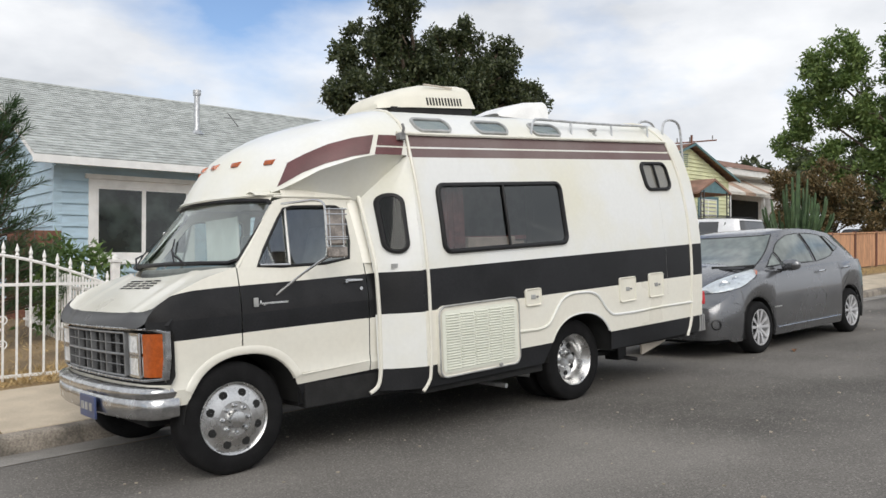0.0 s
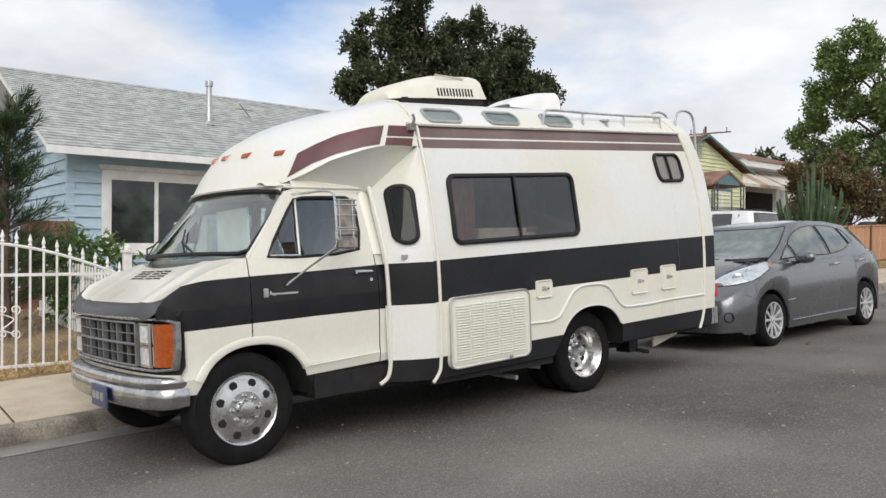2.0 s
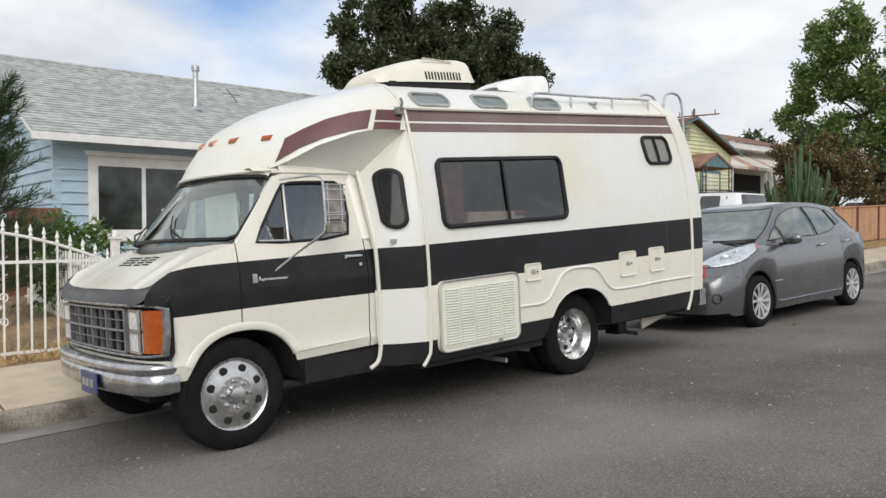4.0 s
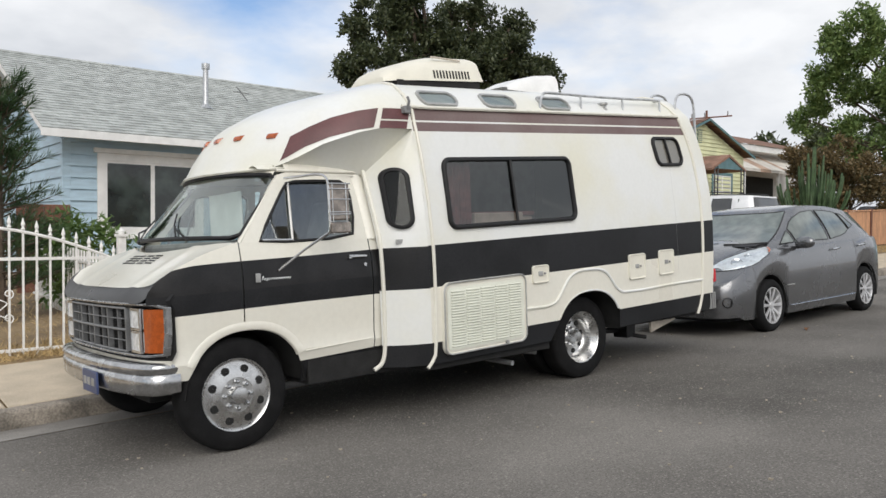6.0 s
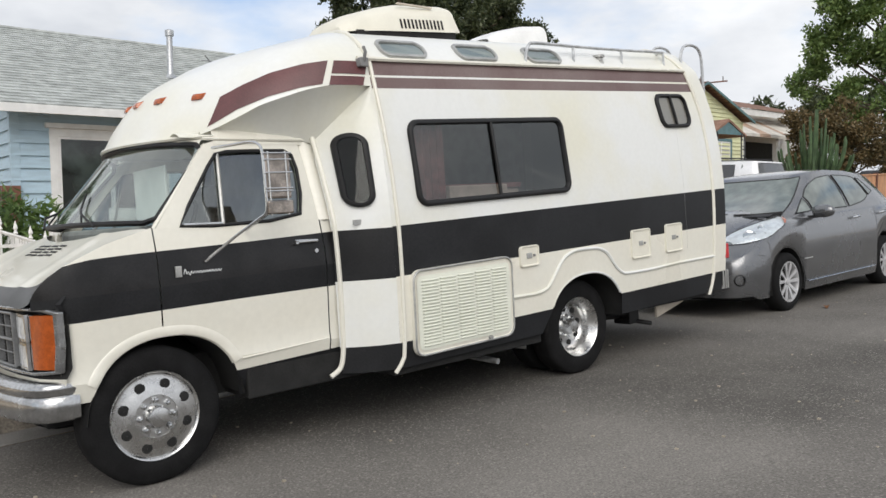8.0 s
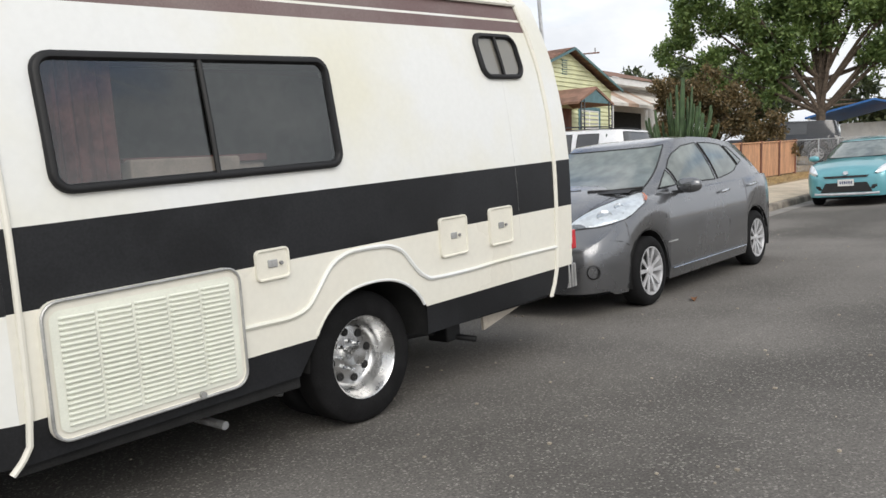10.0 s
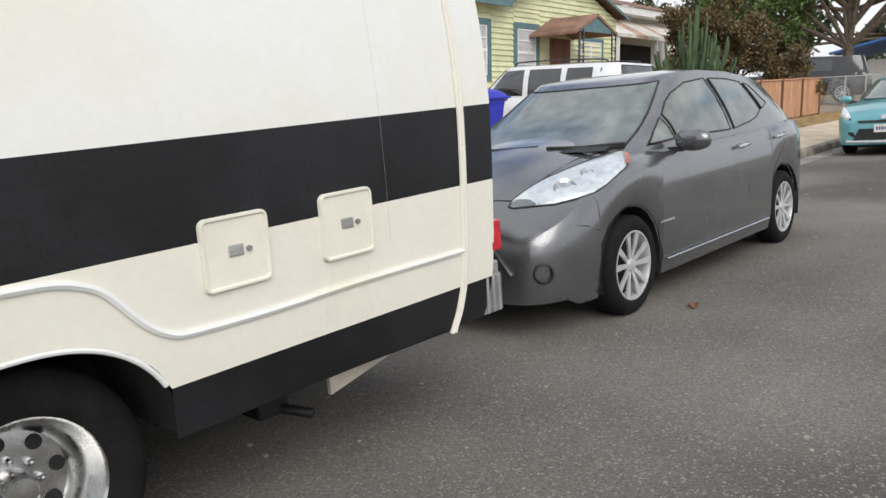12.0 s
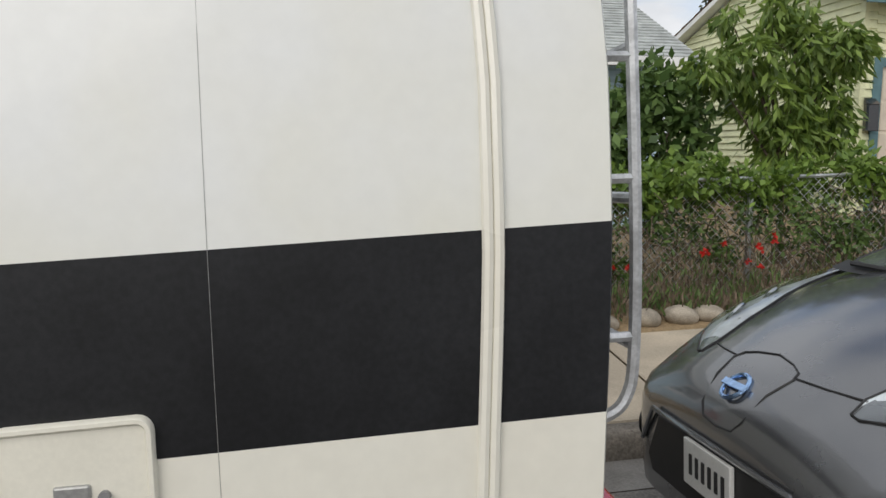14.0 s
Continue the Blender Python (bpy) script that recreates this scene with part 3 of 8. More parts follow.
def over(x_of, zs):
    pts = [(x_of(z), coach_y(z) - 0.004, raked(x_of(z), z)) for z in zs if z <= 2.29]
    roofs = [(x_of(z), y - 0.004, raked(x_of(z), z) + 0.004) for y, z in ROOF[1:]]
    one = pts + roofs
    return one + [(x, 2 * MID - y, z) for x, y, z in reversed(one[:-1])]


zs_m = [0.36, 0.375, 0.39, 0.41, 0.43, 0.45, 0.48, 0.53] + spaced(0.6, 2.29, 20)
FRONT_MOULD = [(0.36, 3.835), (0.40, 3.875), (0.45, 3.905), (0.6, 3.918), (1.2, 3.925), (1.6, 3.922), (1.9, 3.91), (2.29, 3.895)]
part("front_moulding", Kit().tube(over(lambda z: lerp_table(FRONT_MOULD, z), zs_m), 0.0135, 8), CREAM, coach, "cream joint moulding round the coach")
k = Kit()
for dx in (-0.009, 0.009):
    k.tube(over(lambda z: lerp_table(REAR_X, z) - 0.235 + dx, zs_m), 0.0105, 8)
part("rear_moulding", k, CREAM, coach)
part("cab_moulding", Kit().tube(smooth_path([(3.59, 4.865, 1.84), (3.593, 4.808, 1.68), (3.595, 4.757, 1.53), (3.596, 4.705, 1.36), (3.596, 4.685, 1.24), (3.597, 4.675, 0.94), (3.597, 4.68, 0.69), (3.592, 4.685, 0.52), (3.566, 4.69, 0.42), (3.50, 4.70, 0.375)]), 0.016, 8), CREAM, coach)
SILL = [(4.86, 0.68), (5.0, 0.677), (5.13, 0.675), (5.24, 0.702), (5.32, 0.782), (5.38, 0.85), (5.44, 0.897), (5.53, 0.927), (5.62, 0.932), (5.72, 0.93), (5.81, 0.923), (5.88, 0.903), (5.945, 0.865), (6.04, 0.758), (6.115, 0.706), (6.20, 0.689), (6.53, 0.683), (6.86, 0.69), (7.48, 0.686)]
for s in (1, -1):
    pts = [Vector(p) for p in side_line(SILL, 0.003)]
    pts = smooth_path([(p.x, p.y if s > 0 else 2 * MID - p.y, p.z) for p in pts], 3)
    part("body_line_moulding", Kit().tube(pts, 0.013, 6), CHALK, coach)
    pts = side_line(arch_line(5.69, 0.448, 0.415, cut=0.5), -0.004)
    part("wheel_arch_lip", Kit().tube([(x, y if s > 0 else 2 * MID - y, z) for x, y, z in pts], 0.009, 8), CHALK, coach)
    gut = [(x, coach_y(2.29) - 0.012, raked(x, 2.30)) for x in spaced(3.80, 7.36, 14)]
    part("rain_gutter", Kit().tube([(x, y if s > 0 else 2 * MID - y, z) for x, y, z in gut], 0.014, 6), CREAM, coach)


# windows of the coach
def pane_on_side(name, x0, z0, x1, z1, r, lean, rim, split=None, parent=coach, label="", yfn=coach_y, rake=True):
    """A framed pane that follows the wall: gasket frame, panes, and a bar where it slides."""
    zf = raked if rake else (lambda x, z: z)
    ring = lambda inset, off: [(x, yfn(z) + off, zf(x, z)) for x, z in rounded(x0 + inset, z0 + inset, x1 - inset, z1 - inset, max(r - inset, 0.01), 7, lean * (1 - 2 * inset / (z1 - z0)))]
    k = Kit()
    k.grid([ring(0, 0.004), ring(0.002, -0.02), ring(0.012, -0.028), ring(rim - 0.008, -0.028), ring(rim, -0.018), ring(rim + 0.004, 0.006)], 0, True, True)
    win = part(name, k, GASKET, parent, label, sharp=50)
    pane = part("pane", fan(ring(rim, -0.006), (0, -1, 0)), SMOKED if parent is coach else GLASS, win, fix=False)
    pane.visible_shadow = False
    if split is not None:
        xs = x0 + (x1 - x0) * split
        k = Kit()
        k.tube([(xs + lean * f, yfn(z0 + (z1 - z0) * f) - 0.016, zf(xs, z0 + (z1 - z0) * f)) for f in spaced(rim * 0.8 / (z1 - z0), 1 - rim * 0.8 / (z1 - z0), 6)], 0.013, 6)
        part("window_bar", k, GASKET, win)
    return win


pane_on_side("side_window", 4.095, 1.36, 5.568, 1.917, 0.085, -0.006, 0.036, 0.493, label="black-framed sliding window with dark tinted panes")
pane_on_side("rear_side_window", 6.857, 1.808, 7.308, 2.098, 0.085, -0.045, 0.03, 0.49, label="small black-framed sliding window")


def front_wall_y(x, z):
    ax, ay = wall_edge(z)
    t = min(1.0, max(0.0, (x - ax) / (CX0 - ax + 1e-6)))
    return ay + (coach_y(z) - ay) * t - 0.034 * math.sin(math.pi * t)


# oval window in the angled wall
k = Kit()


def oval_plan(inset):
    return rounded(3.645 + inset, 1.388 + inset, 3.812 - inset, 1.85 - inset, 0.082 - inset, 9, 0.006)


def on_wall(x, z, off):
    return (x - off * 0.58, front_wall_y(x, z) - off * 0.8, z)


def oval(inset, off):
    return [on_wall(x, z, off) for x, z in oval_plan(inset)]


k.grid([oval(0, -0.01), oval(0.002, 0.026), oval(0.012, 0.036), oval(0.026, 0.036), oval(0.032, 0.026), oval(0.036, -0.006)], 0, True, True)
ow = part("oval_window", k, GASKET, coach, "narrow oval window in a thick black gasket", sharp=50)
part("pane", patch(oval_plan(0.03), lambda x, z: on_wall(x, z, 0.030)), SMOKEDDULL, ow)
# the wall is uncut: a near-black sheet paints in the dark inside
part("dark_backing", patch(oval_plan(0.028), lambda x, z: on_wall(x, z, 0.024)), DARK, ow, "near-black sheet painting the dark inside behind the oval window")
part("small_plate", Kit().box((3.66, 4.575, 1.285), (3.74, 4.585, 1.315)), SILVER, coach, "small metal plate")


# roof windows
def roof_y(z):
    return lerp_table([(b, a) for a, b in ROOF], z)


for x0 in (4.028, 4.686, 5.378):
    ring = lambda inset, off: [(x, roof_y(z) + off * 0.82, raked(x, z) - off * 0.57) for x, z in rounded(x0 + inset, 2.320 + inset, x0 + 0.385 - inset, 2.452 - inset, 0.062 - inset, 7, -0.012)]
    k = Kit()
    k.grid([ring(0, 0.005), ring(0.003, -0.018), ring(0.012, -0.022), ring(0.02, -0.018), ring(0.024, 0.004)], 0, True, True)
    w = part("roof_window", k, SILVER, coach, "low rounded roof window in a silver frame", sharp=50)
    part("pane", fan(ring(0.018, -0.008), (0, -0.8, 0.6)), GLASS, w, fix=False)


# louvred generator hatch
def hatch(name, x0, z0, x1, z1, r, depth, mat, label):
    ring = lambda inset, off: [(x, coach_y(z) - off, raked(x, z)) for x, z in rounded(x0 + inset, z0 + inset, x1 - inset, z1 - inset, max(r - inset, 0.008), 6, 0.0)]
    k = Kit()
    rows = [ring(0, -0.01), ring(0, depth), ring(0.003, depth + 0.004), ring(0.009, depth + 0.004), ring(0.012, depth), ring(0.014, depth - 0.004)]
    k.grid(rows, 0, True, True)
    n = len(k.v)
    k.v += ring(0.014, depth - 0.004)
    k.face(range(n, len(k.v)))
    return part(name, k, mat, coach, label, sharp=40)


vent = hatch("generator_hatch", 3.98, 0.43, 4.852, 0.974, 0.07, 0.03, CREAM, "louvred pale panel in a rounded cream frame")
part("frame_bead", Kit().tube([(x, coach_y(z) - 0.034, raked(x, z)) for x, z in rounded(3.985, 0.435, 4.847, 0.969, 0.066, 6)], 0.0065, 6, closed=True), SILVER, vent, "dull metal bead round the hatch")
inner = [(x, coach_y(z) - 0.034, raked(x, z)) for x, z in rounded(4.01, 0.465, 4.82, 0.935, 0.04, 5)]
k = Kit()
k.v += inner
k.face(range(len(inner)))
part("hatch_panel", k, VENT, vent, fix=False)
slat = Kit()
slat.grid([[(-0.070, 0.0, 0.007 * u), (-0.062, -0.009 * (1 - u * u) ** 0.5 if abs(u) < 1 else 0.0, 0.007 * u), (0.062, -0.009 * (1 - u * u) ** 0.5 if abs(u) < 1 else 0.0, 0.007 * u), (0.070, 0.0, 0.007 * u)] for u in spaced(-1, 1, 5)])
slat_mesh = mesh_of(slat, VENT)
for col in range(5):
    for i in range(21):
        x, z = 4.114 + 0.151 * col, 0.492 + 0.0205 * i
        o = part("louvre", slat_mesh, None, vent)
        o.matrix_basis = Matrix.Translation((x, coach_y(z) - 0.035, raked(x, z)))
part("latch", Kit().disc((4.60, 4.435, 0.468), (0, 1, 0), 0.014, 0.02, 12), SILVER, vent)
for x0, z0, x1, z1 in ((4.957, 0.873, 5.151, 1.02), (6.248, 0.788, 6.50, 1.016), (6.722, 0.79, 6.966, 1.022)):
    h = hatch("service_hatch", x0, z0, x1, z1, 0.026, 0.014, PLASTIC, "square off-white service hatch with a lock plate")
    xm, zm = (x0 + x1) / 2, (z0 + z1) / 2
    part("lock_plate", Kit().box((xm - 0.03, coach_y(zm) - 0.016, raked(xm, zm) - 0.016), (xm + 0.025, coach_y(zm) - 0.006, raked(xm, zm) + 0.022)), SILVER, h, "grey metal lock plate", bevel=0.004)
    part("lock", Kit().disc((xm + 0.045, coach_y(zm) - 0.014, raked(xm, zm) + 0.002), (0, 1, 0), 0.009, 0.014, 12), GREY, h)

# clearance lamp and bracket at the joint of cap and coach
part("bracket", Kit().box((3.80, 4.585, 2.245), (3.86, 4.64, 2.30)).tube([(3.83, 4.60, 2.26), (3.83, 4.57, 2.33), (3.82, 4.575, 2.365)], 0.012, 6), GREY, coach, "rusty awning bracket", bevel=0.005)

# air conditioner on the roof
k = Kit()
rows = []
for t in spaced(0, 1, 21):
    x = 4.24 + 1.10 * t
    h = lerp_table([(0, 0.06), (0.03, 0.115), (0.10, 0.15), (0.34, 0.215), (0.5, 0.245), (0.9, 0.25), (0.95, 0.24), (1, 0.04)], t)
    w = lerp_table([(0, 0.26), (0.1, 0.32), (0.3, 0.34), (1, 0.34)], t)
    zb0 = 2.675 + 0.080 * t
    line = []
    for a in spaced(0, 180, 19):
        c, s_ = math.cos(radians(a)), math.sin(radians(a))
        line.append((x - 0.05 * (h / 0.28) * (t > 0.95), MID - w * math.copysign(abs(c) ** 0.45, c) * (1 - 0.22 * s_ ** 1.5), zb0 + h * s_ ** 0.45))
    rows.append(line)
k.grid(rows)
k.face(range(0, 19))
k.face(range(len(k.v) - 19, len(k.v)))
ac = part("roof_air_conditioner", k, PLASTIC, rv, "large off-white rooftop air conditioner", sharp=40)
part("air_conditioner_base", Kit().prism([(4.34, MID - 0.325, 2.55), (5.3, MID - 0.325, 2.58), (5.3, MID - 0.325, 2.758), (4.34, MID - 0.325, 2.69)], (0, 0.65, 0)), DARK, ac)
for i in range(12):
    x = 4.74 + 0.037 * i
    zs_ = 2.735 + 0.03 * i / 12
    part("vent_slot", Kit().prism([(x, MID - 0.343, zs_), (x + 0.017, MID - 0.343, zs_), (x + 0.007, MID - 0.337, zs_ + 0.07), (x - 0.010, MID - 0.337, zs_ + 0.07)], (0, 0.04, 0)), DARK, ac)
part("writing_bar", Kit().box((4.74, MID - 0.312, 2.925), (5.08, MID - 0.29, 2.936)), BEIGE, ac, "small unreadable lettering")
# second cover behind it
k = Kit()
rows = []
for t in spaced(0, 1, 11):
    h = lerp_table([(0, 0.04), (0.3, 0.14), (0.7, 0.21), (1, 0.235)], t)
    rows.append([(5.70 + 0.74 * t, MID - 0.02 - 0.27 * math.copysign(abs(math.cos(radians(a))) ** 0.5, math.cos(radians(a))), 2.725 + h * math.sin(radians(a)) ** 0.5) for a in spaced(0, 180, 15)])
k.grid(rows)
k.face(range(len(k.v) - 15, len(k.v)))
part("roof_vent_cover", k, WHITE, rv, "white wedge-shaped roof vent cover", sharp=40)
# roof rail, ladder loops, chimney cap
rail = Kit()


def rz(x, z):
    return raked(x, z)


RAIL = [(5.35, 4.68, 2.38), (5.37, 4.68, 2.47), (5.40, 4.68, 2.525), (5.48, 4.68, 2.548), (5.95, 4.69, 2.562), (6.55, 4.69, 2.583), (7.12, 4.70, 2.612), (7.19, 4.74, 2.615), (7.21, 4.88, 2.64), (7.21, 5.1, 2.70), (7.21, 5.7, 2.73)]
rail.tube(smooth_path(RAIL + [(x, 2 * MID - y, z) for x, y, z in reversed(RAIL[:-1])]), 0.0125, 8)
roof_rail = part("roof_rail", rail, RAILSTEEL, rv, "low tubular steel roof rail")
for x, z0, z1 in ((5.92, 2.39, 2.562), (6.54, 2.41, 2.583), (7.15, 2.43, 2.612)):
    for y in (4.69, 2 * MID - 4.69):
        part("rail_post", Kit().tube([(x, y, z0), (x, y, z1)], 0.011, 8), RAILSTEEL, roof_rail)
part("roof_flue", Kit().lathe([(0.0, 0.075), (0.05, 0.073), (0.05, 0.055), (0.028, 0.05), (0.028, 0.03), (0.045, 0.012), (0.045, -0.06)], (6.27, 4.72, 2.45), (0, 0, 1), 16), SILVER, rv, "small silver flue cap")
lad = Kit()
STILE = [(7.47, 2.42), (7.475, 2.60), (7.52, 2.69), (7.60, 2.72), (7.70, 2.72), (7.78, 2.69), (7.82, 2.60), (7.83, 2.40), (7.85, 2.0), (7.86, 1.6), (7.862, 1.3), (7.855, 1.08), (7.84, 1.0), (7.80, 0.96), (7.70, 0.94)]
for y in (4.72, 5.04):
    lad.tube(smooth_path([(x, y, z + (0.04 if y > 5 and z > 2.5 else 0)) for x, z in STILE], 5), 0.0135, 8)
ladder = part("ladder", lad, RAILSTEEL, rv, "tubular steel ladder up the tail")
for z, x in ((2.3, 7.835), (2.0, 7.85), (1.7, 7.858), (1.4, 7.862), (1.1, 7.857)):
    part("rung", Kit().tube([(x, 4.72, z), (x, 5.04, z)], 0.012, 8), RAILSTEEL, ladder)
for z, x in ((2.15, 7.84), (1.68, 7.858), (1.44, 7.862), (1.12, 7.857)):
    for y in (4.72, 5.04):
        part("stand_off", Kit().tube([(x, y, z), (x - 0.17, y, z)], 0.011, 6), RAILSTEEL, ladder)
for s in (1, -1):
    y = 4.53 if s > 0 else 2 * MID - 4.53
    part("tail_lamp", Kit().box((7.672, y - 0.046 * s, 0.72), (7.748, y + 0.10 * s, 0.86)), REDLENS, rv, "red tail lamp", bevel=0.008)
part("rear_bumper", Kit().box((7.64, 4.545, 0.47), (7.79, 2 * MID - 4.545, 0.66)), SILVER, rv, "grey steel rear bumper", bevel=0.01)
for s in (1, -1):
    end = part("bumper_end", Kit().box((7.61, MID - 1.205 * s, 0.44), (7.745, MID - 1.09 * s, 0.615)), GREY, rv, "grey rubber-capped bumper end", bevel=0.008)
    for x in (7.635, 7.675, 7.715):
        part("rib", Kit().box((x - 0.008, MID - 1.214 * s, 0.445), (x + 0.008, MID - 1.2 * s, 0.61)), SILVER, end, bevel=0.003)
part("spare_hitch", Kit().box((7.77, 4.60, 0.42), (7.82, 4.70, 0.64)), GASKET, rv, bevel=0.006)
# underside; panels made wide and low to deepen the shade on the road
for a, b in (((2.0, 5.05, 0.34), (7.4, 6.35, 0.60)), ((2.98, 4.74, 0.34), (3.86, 6.66, 0.55)), ((3.86, 4.54, 0.33), (5.2, 6.86, 0.55)), ((6.2, 4.56, 0.40), (7.45, 6.84, 0.6)),
             ((1.95, 4.95, 0.5), (2.1, 6.45, 0.8)), ((2.0, 4.95, 0.83), (3.4, 6.45, 0.9)), ((5.0, 4.62, 0.86), (6.3, 6.78, 0.92))):
    part("underbody_panel", Kit().box(a, b), DARK, rv, "dark chassis and underbody", bevel=0.01)
part("exhaust", Kit().tube(smooth_path([(4.6, 5.1, 0.34), (5.08, 4.82, 0.31), (5.20, 4.70, 0.295)]), 0.03, 10), STEEL, rv, "steel exhaust pipe")
part("drain_pipe", Kit().tube([(4.72, 4.85, 0.285), (4.76, 4.55, 0.265)], 0.02, 10).tube([(4.73, 4.78, 0.28), (4.73, 4.78, 0.4)], 0.016, 6), STEEL, rv, "short drain pipe")
part("drain_valve", Kit().box((6.58, 4.78, 0.24), (6.72, 4.95, 0.40)).tube([(6.65, 4.85, 0.27), (6.76, 4.68, 0.235)], 0.022, 8).tube([(6.62, 4.9, 0.31), (6.25, 4.95, 0.33)], 0.03, 8), GASKET, rv, bevel=0.01)
part("mud_flap", Kit().prism([(6.86, 4.70, 0.50), (7.42, 4.70, 0.48), (7.28, 4.70, 0.36), (6.87, 4.70, 0.27)], (0, 0.02, 0)), BEIGE, rv, "tan sheet-metal flap under the tail")
part("panel_seam", Kit().tube([(7.06, coach_y(z) - 0.0004, raked(7.06, z)) for z in spaced(0.80, 1.80, 14)], 0.0005, 4), SILVER, coach, "hairline seam in the side panel")
part("cab_corner_panel", Kit().grid([[(3.505, cab_rear_y(z) + 0.03, z), (3.53, cab_rear_y(z) + 0.004, z), (3.56, cab_rear_y(z) - 0.010, z), (3.62, cab_rear_y(z) - 0.014, z), (3.72, cab_rear_y(z) + 0.03, z)] for z in (1.33, 1.5, 1.7, 1.90)]), CREAM, rv)

# ---- the motorhome's cab ----
def cab_y(x, z):
    y = lerp_table([(0.36, 4.785), (0.5, 4.745), (0.56, 4.725), (0.60, 4.715), (0.66, 4.722), (0.94, 4.705), (1.07, 4.70), (1.18, 4.712), (1.27, 4.735), (1.34, 4.752), (1.85, 4.925)], z)
    if x < 2.2:
        y += 0.06 * ((2.2 - x) / 0.25) ** 2.2
    return y


def cab_bottom(x):
    return max(0.37 if x > 2.5 else 0.50 if x > 2.015 else 0.985, arch_z(x, 2.535, 0.408, 0.437))


def screen_point(u, v):
    """u across from -1 to 1, v from sill to head."""
    b = Vector((2.30 + 0.25 * abs(u) ** 2.2, MID - 0.885 * u, 1.385 - 0.020 * abs(u) ** 3))
    t = Vector((2.665 + 0.265 * abs(u) ** 2.2, MID - 0.775 * u, 1.828 - 0.032 * abs(u) ** 3))
    return b.lerp(t, v)


BAND_LOW = [(1.9, 0.897), (2.08, 0.903), (2.52, 0.913), (2.99, 0.921), (3.6, 0.926)]
BAND_MID = [(1.9, 1.028), (2.5, 1.034), (3.5, 1.058)]
BAND_TOP = [(1.90, 1.0), (1.914, 1.03), (1.929, 1.07), (1.96, 1.11), (1.992, 1.14), (2.056, 1.184), (2.12, 1.197), (2.19, 1.208), (2.35, 1.216), (2.52, 1.221), (3.02, 1.233), (3.6, 1.253)]
SKIRT = [(2.94, 0.518), (3.6, 0.543)]


def cab_side(name, x0, x1, s, label="", top=None):
    """A painted panel of the cab's flank between two cuts."""
    xs = sorted(set(spaced(x0, x1, max(4, int((x1 - x0) / 0.045))) + [x for x in (1.929, 1.96, 1.992, 2.0135, 2.0155, 2.056, 2.128, 2.132, 2.14, 2.155, 2.175, 2.20, 2.85, 2.88, 2.90, 2.92, 2.932, 2.939, 2.943) if x0 < x < x1]))
    topz = top or (lambda x: 1.34)
    rows = []
    for x in xs:
        b, t = cab_bottom(x), topz(x)
        low, mid, hi = lerp_table(BAND_LOW, x), lerp_table(BAND_MID, x), lerp_table(BAND_TOP, x)
        zs = [0.36, 0.42, 0.47, lerp_table(SKIRT, x), 0.60, 0.66, 0.75, 0.85, low, (low + mid) / 2, mid, (mid + hi) / 2, hi, (hi + 1.36) / 2, 1.36]
        rows.append([(x, (lambda y: y if s > 0 else 2 * MID - y)(cab_y(x, z)), z) for z in (min(max(z, b), t) for z in zs)])
    slots = [1, 1, 1, 0, 0, 0, 0, 0, 1, 1, 2, 2, 0, 0]
    k = Kit()
    k.grid(rows, pick=lambda i, j: 0 if (slots[j] == 1 and j < 3 and xs[i] < 2.6) else slots[j])
    return part(name, k, [CREAM, BLACK, CHARCOAL], rv, label, sharp=14)


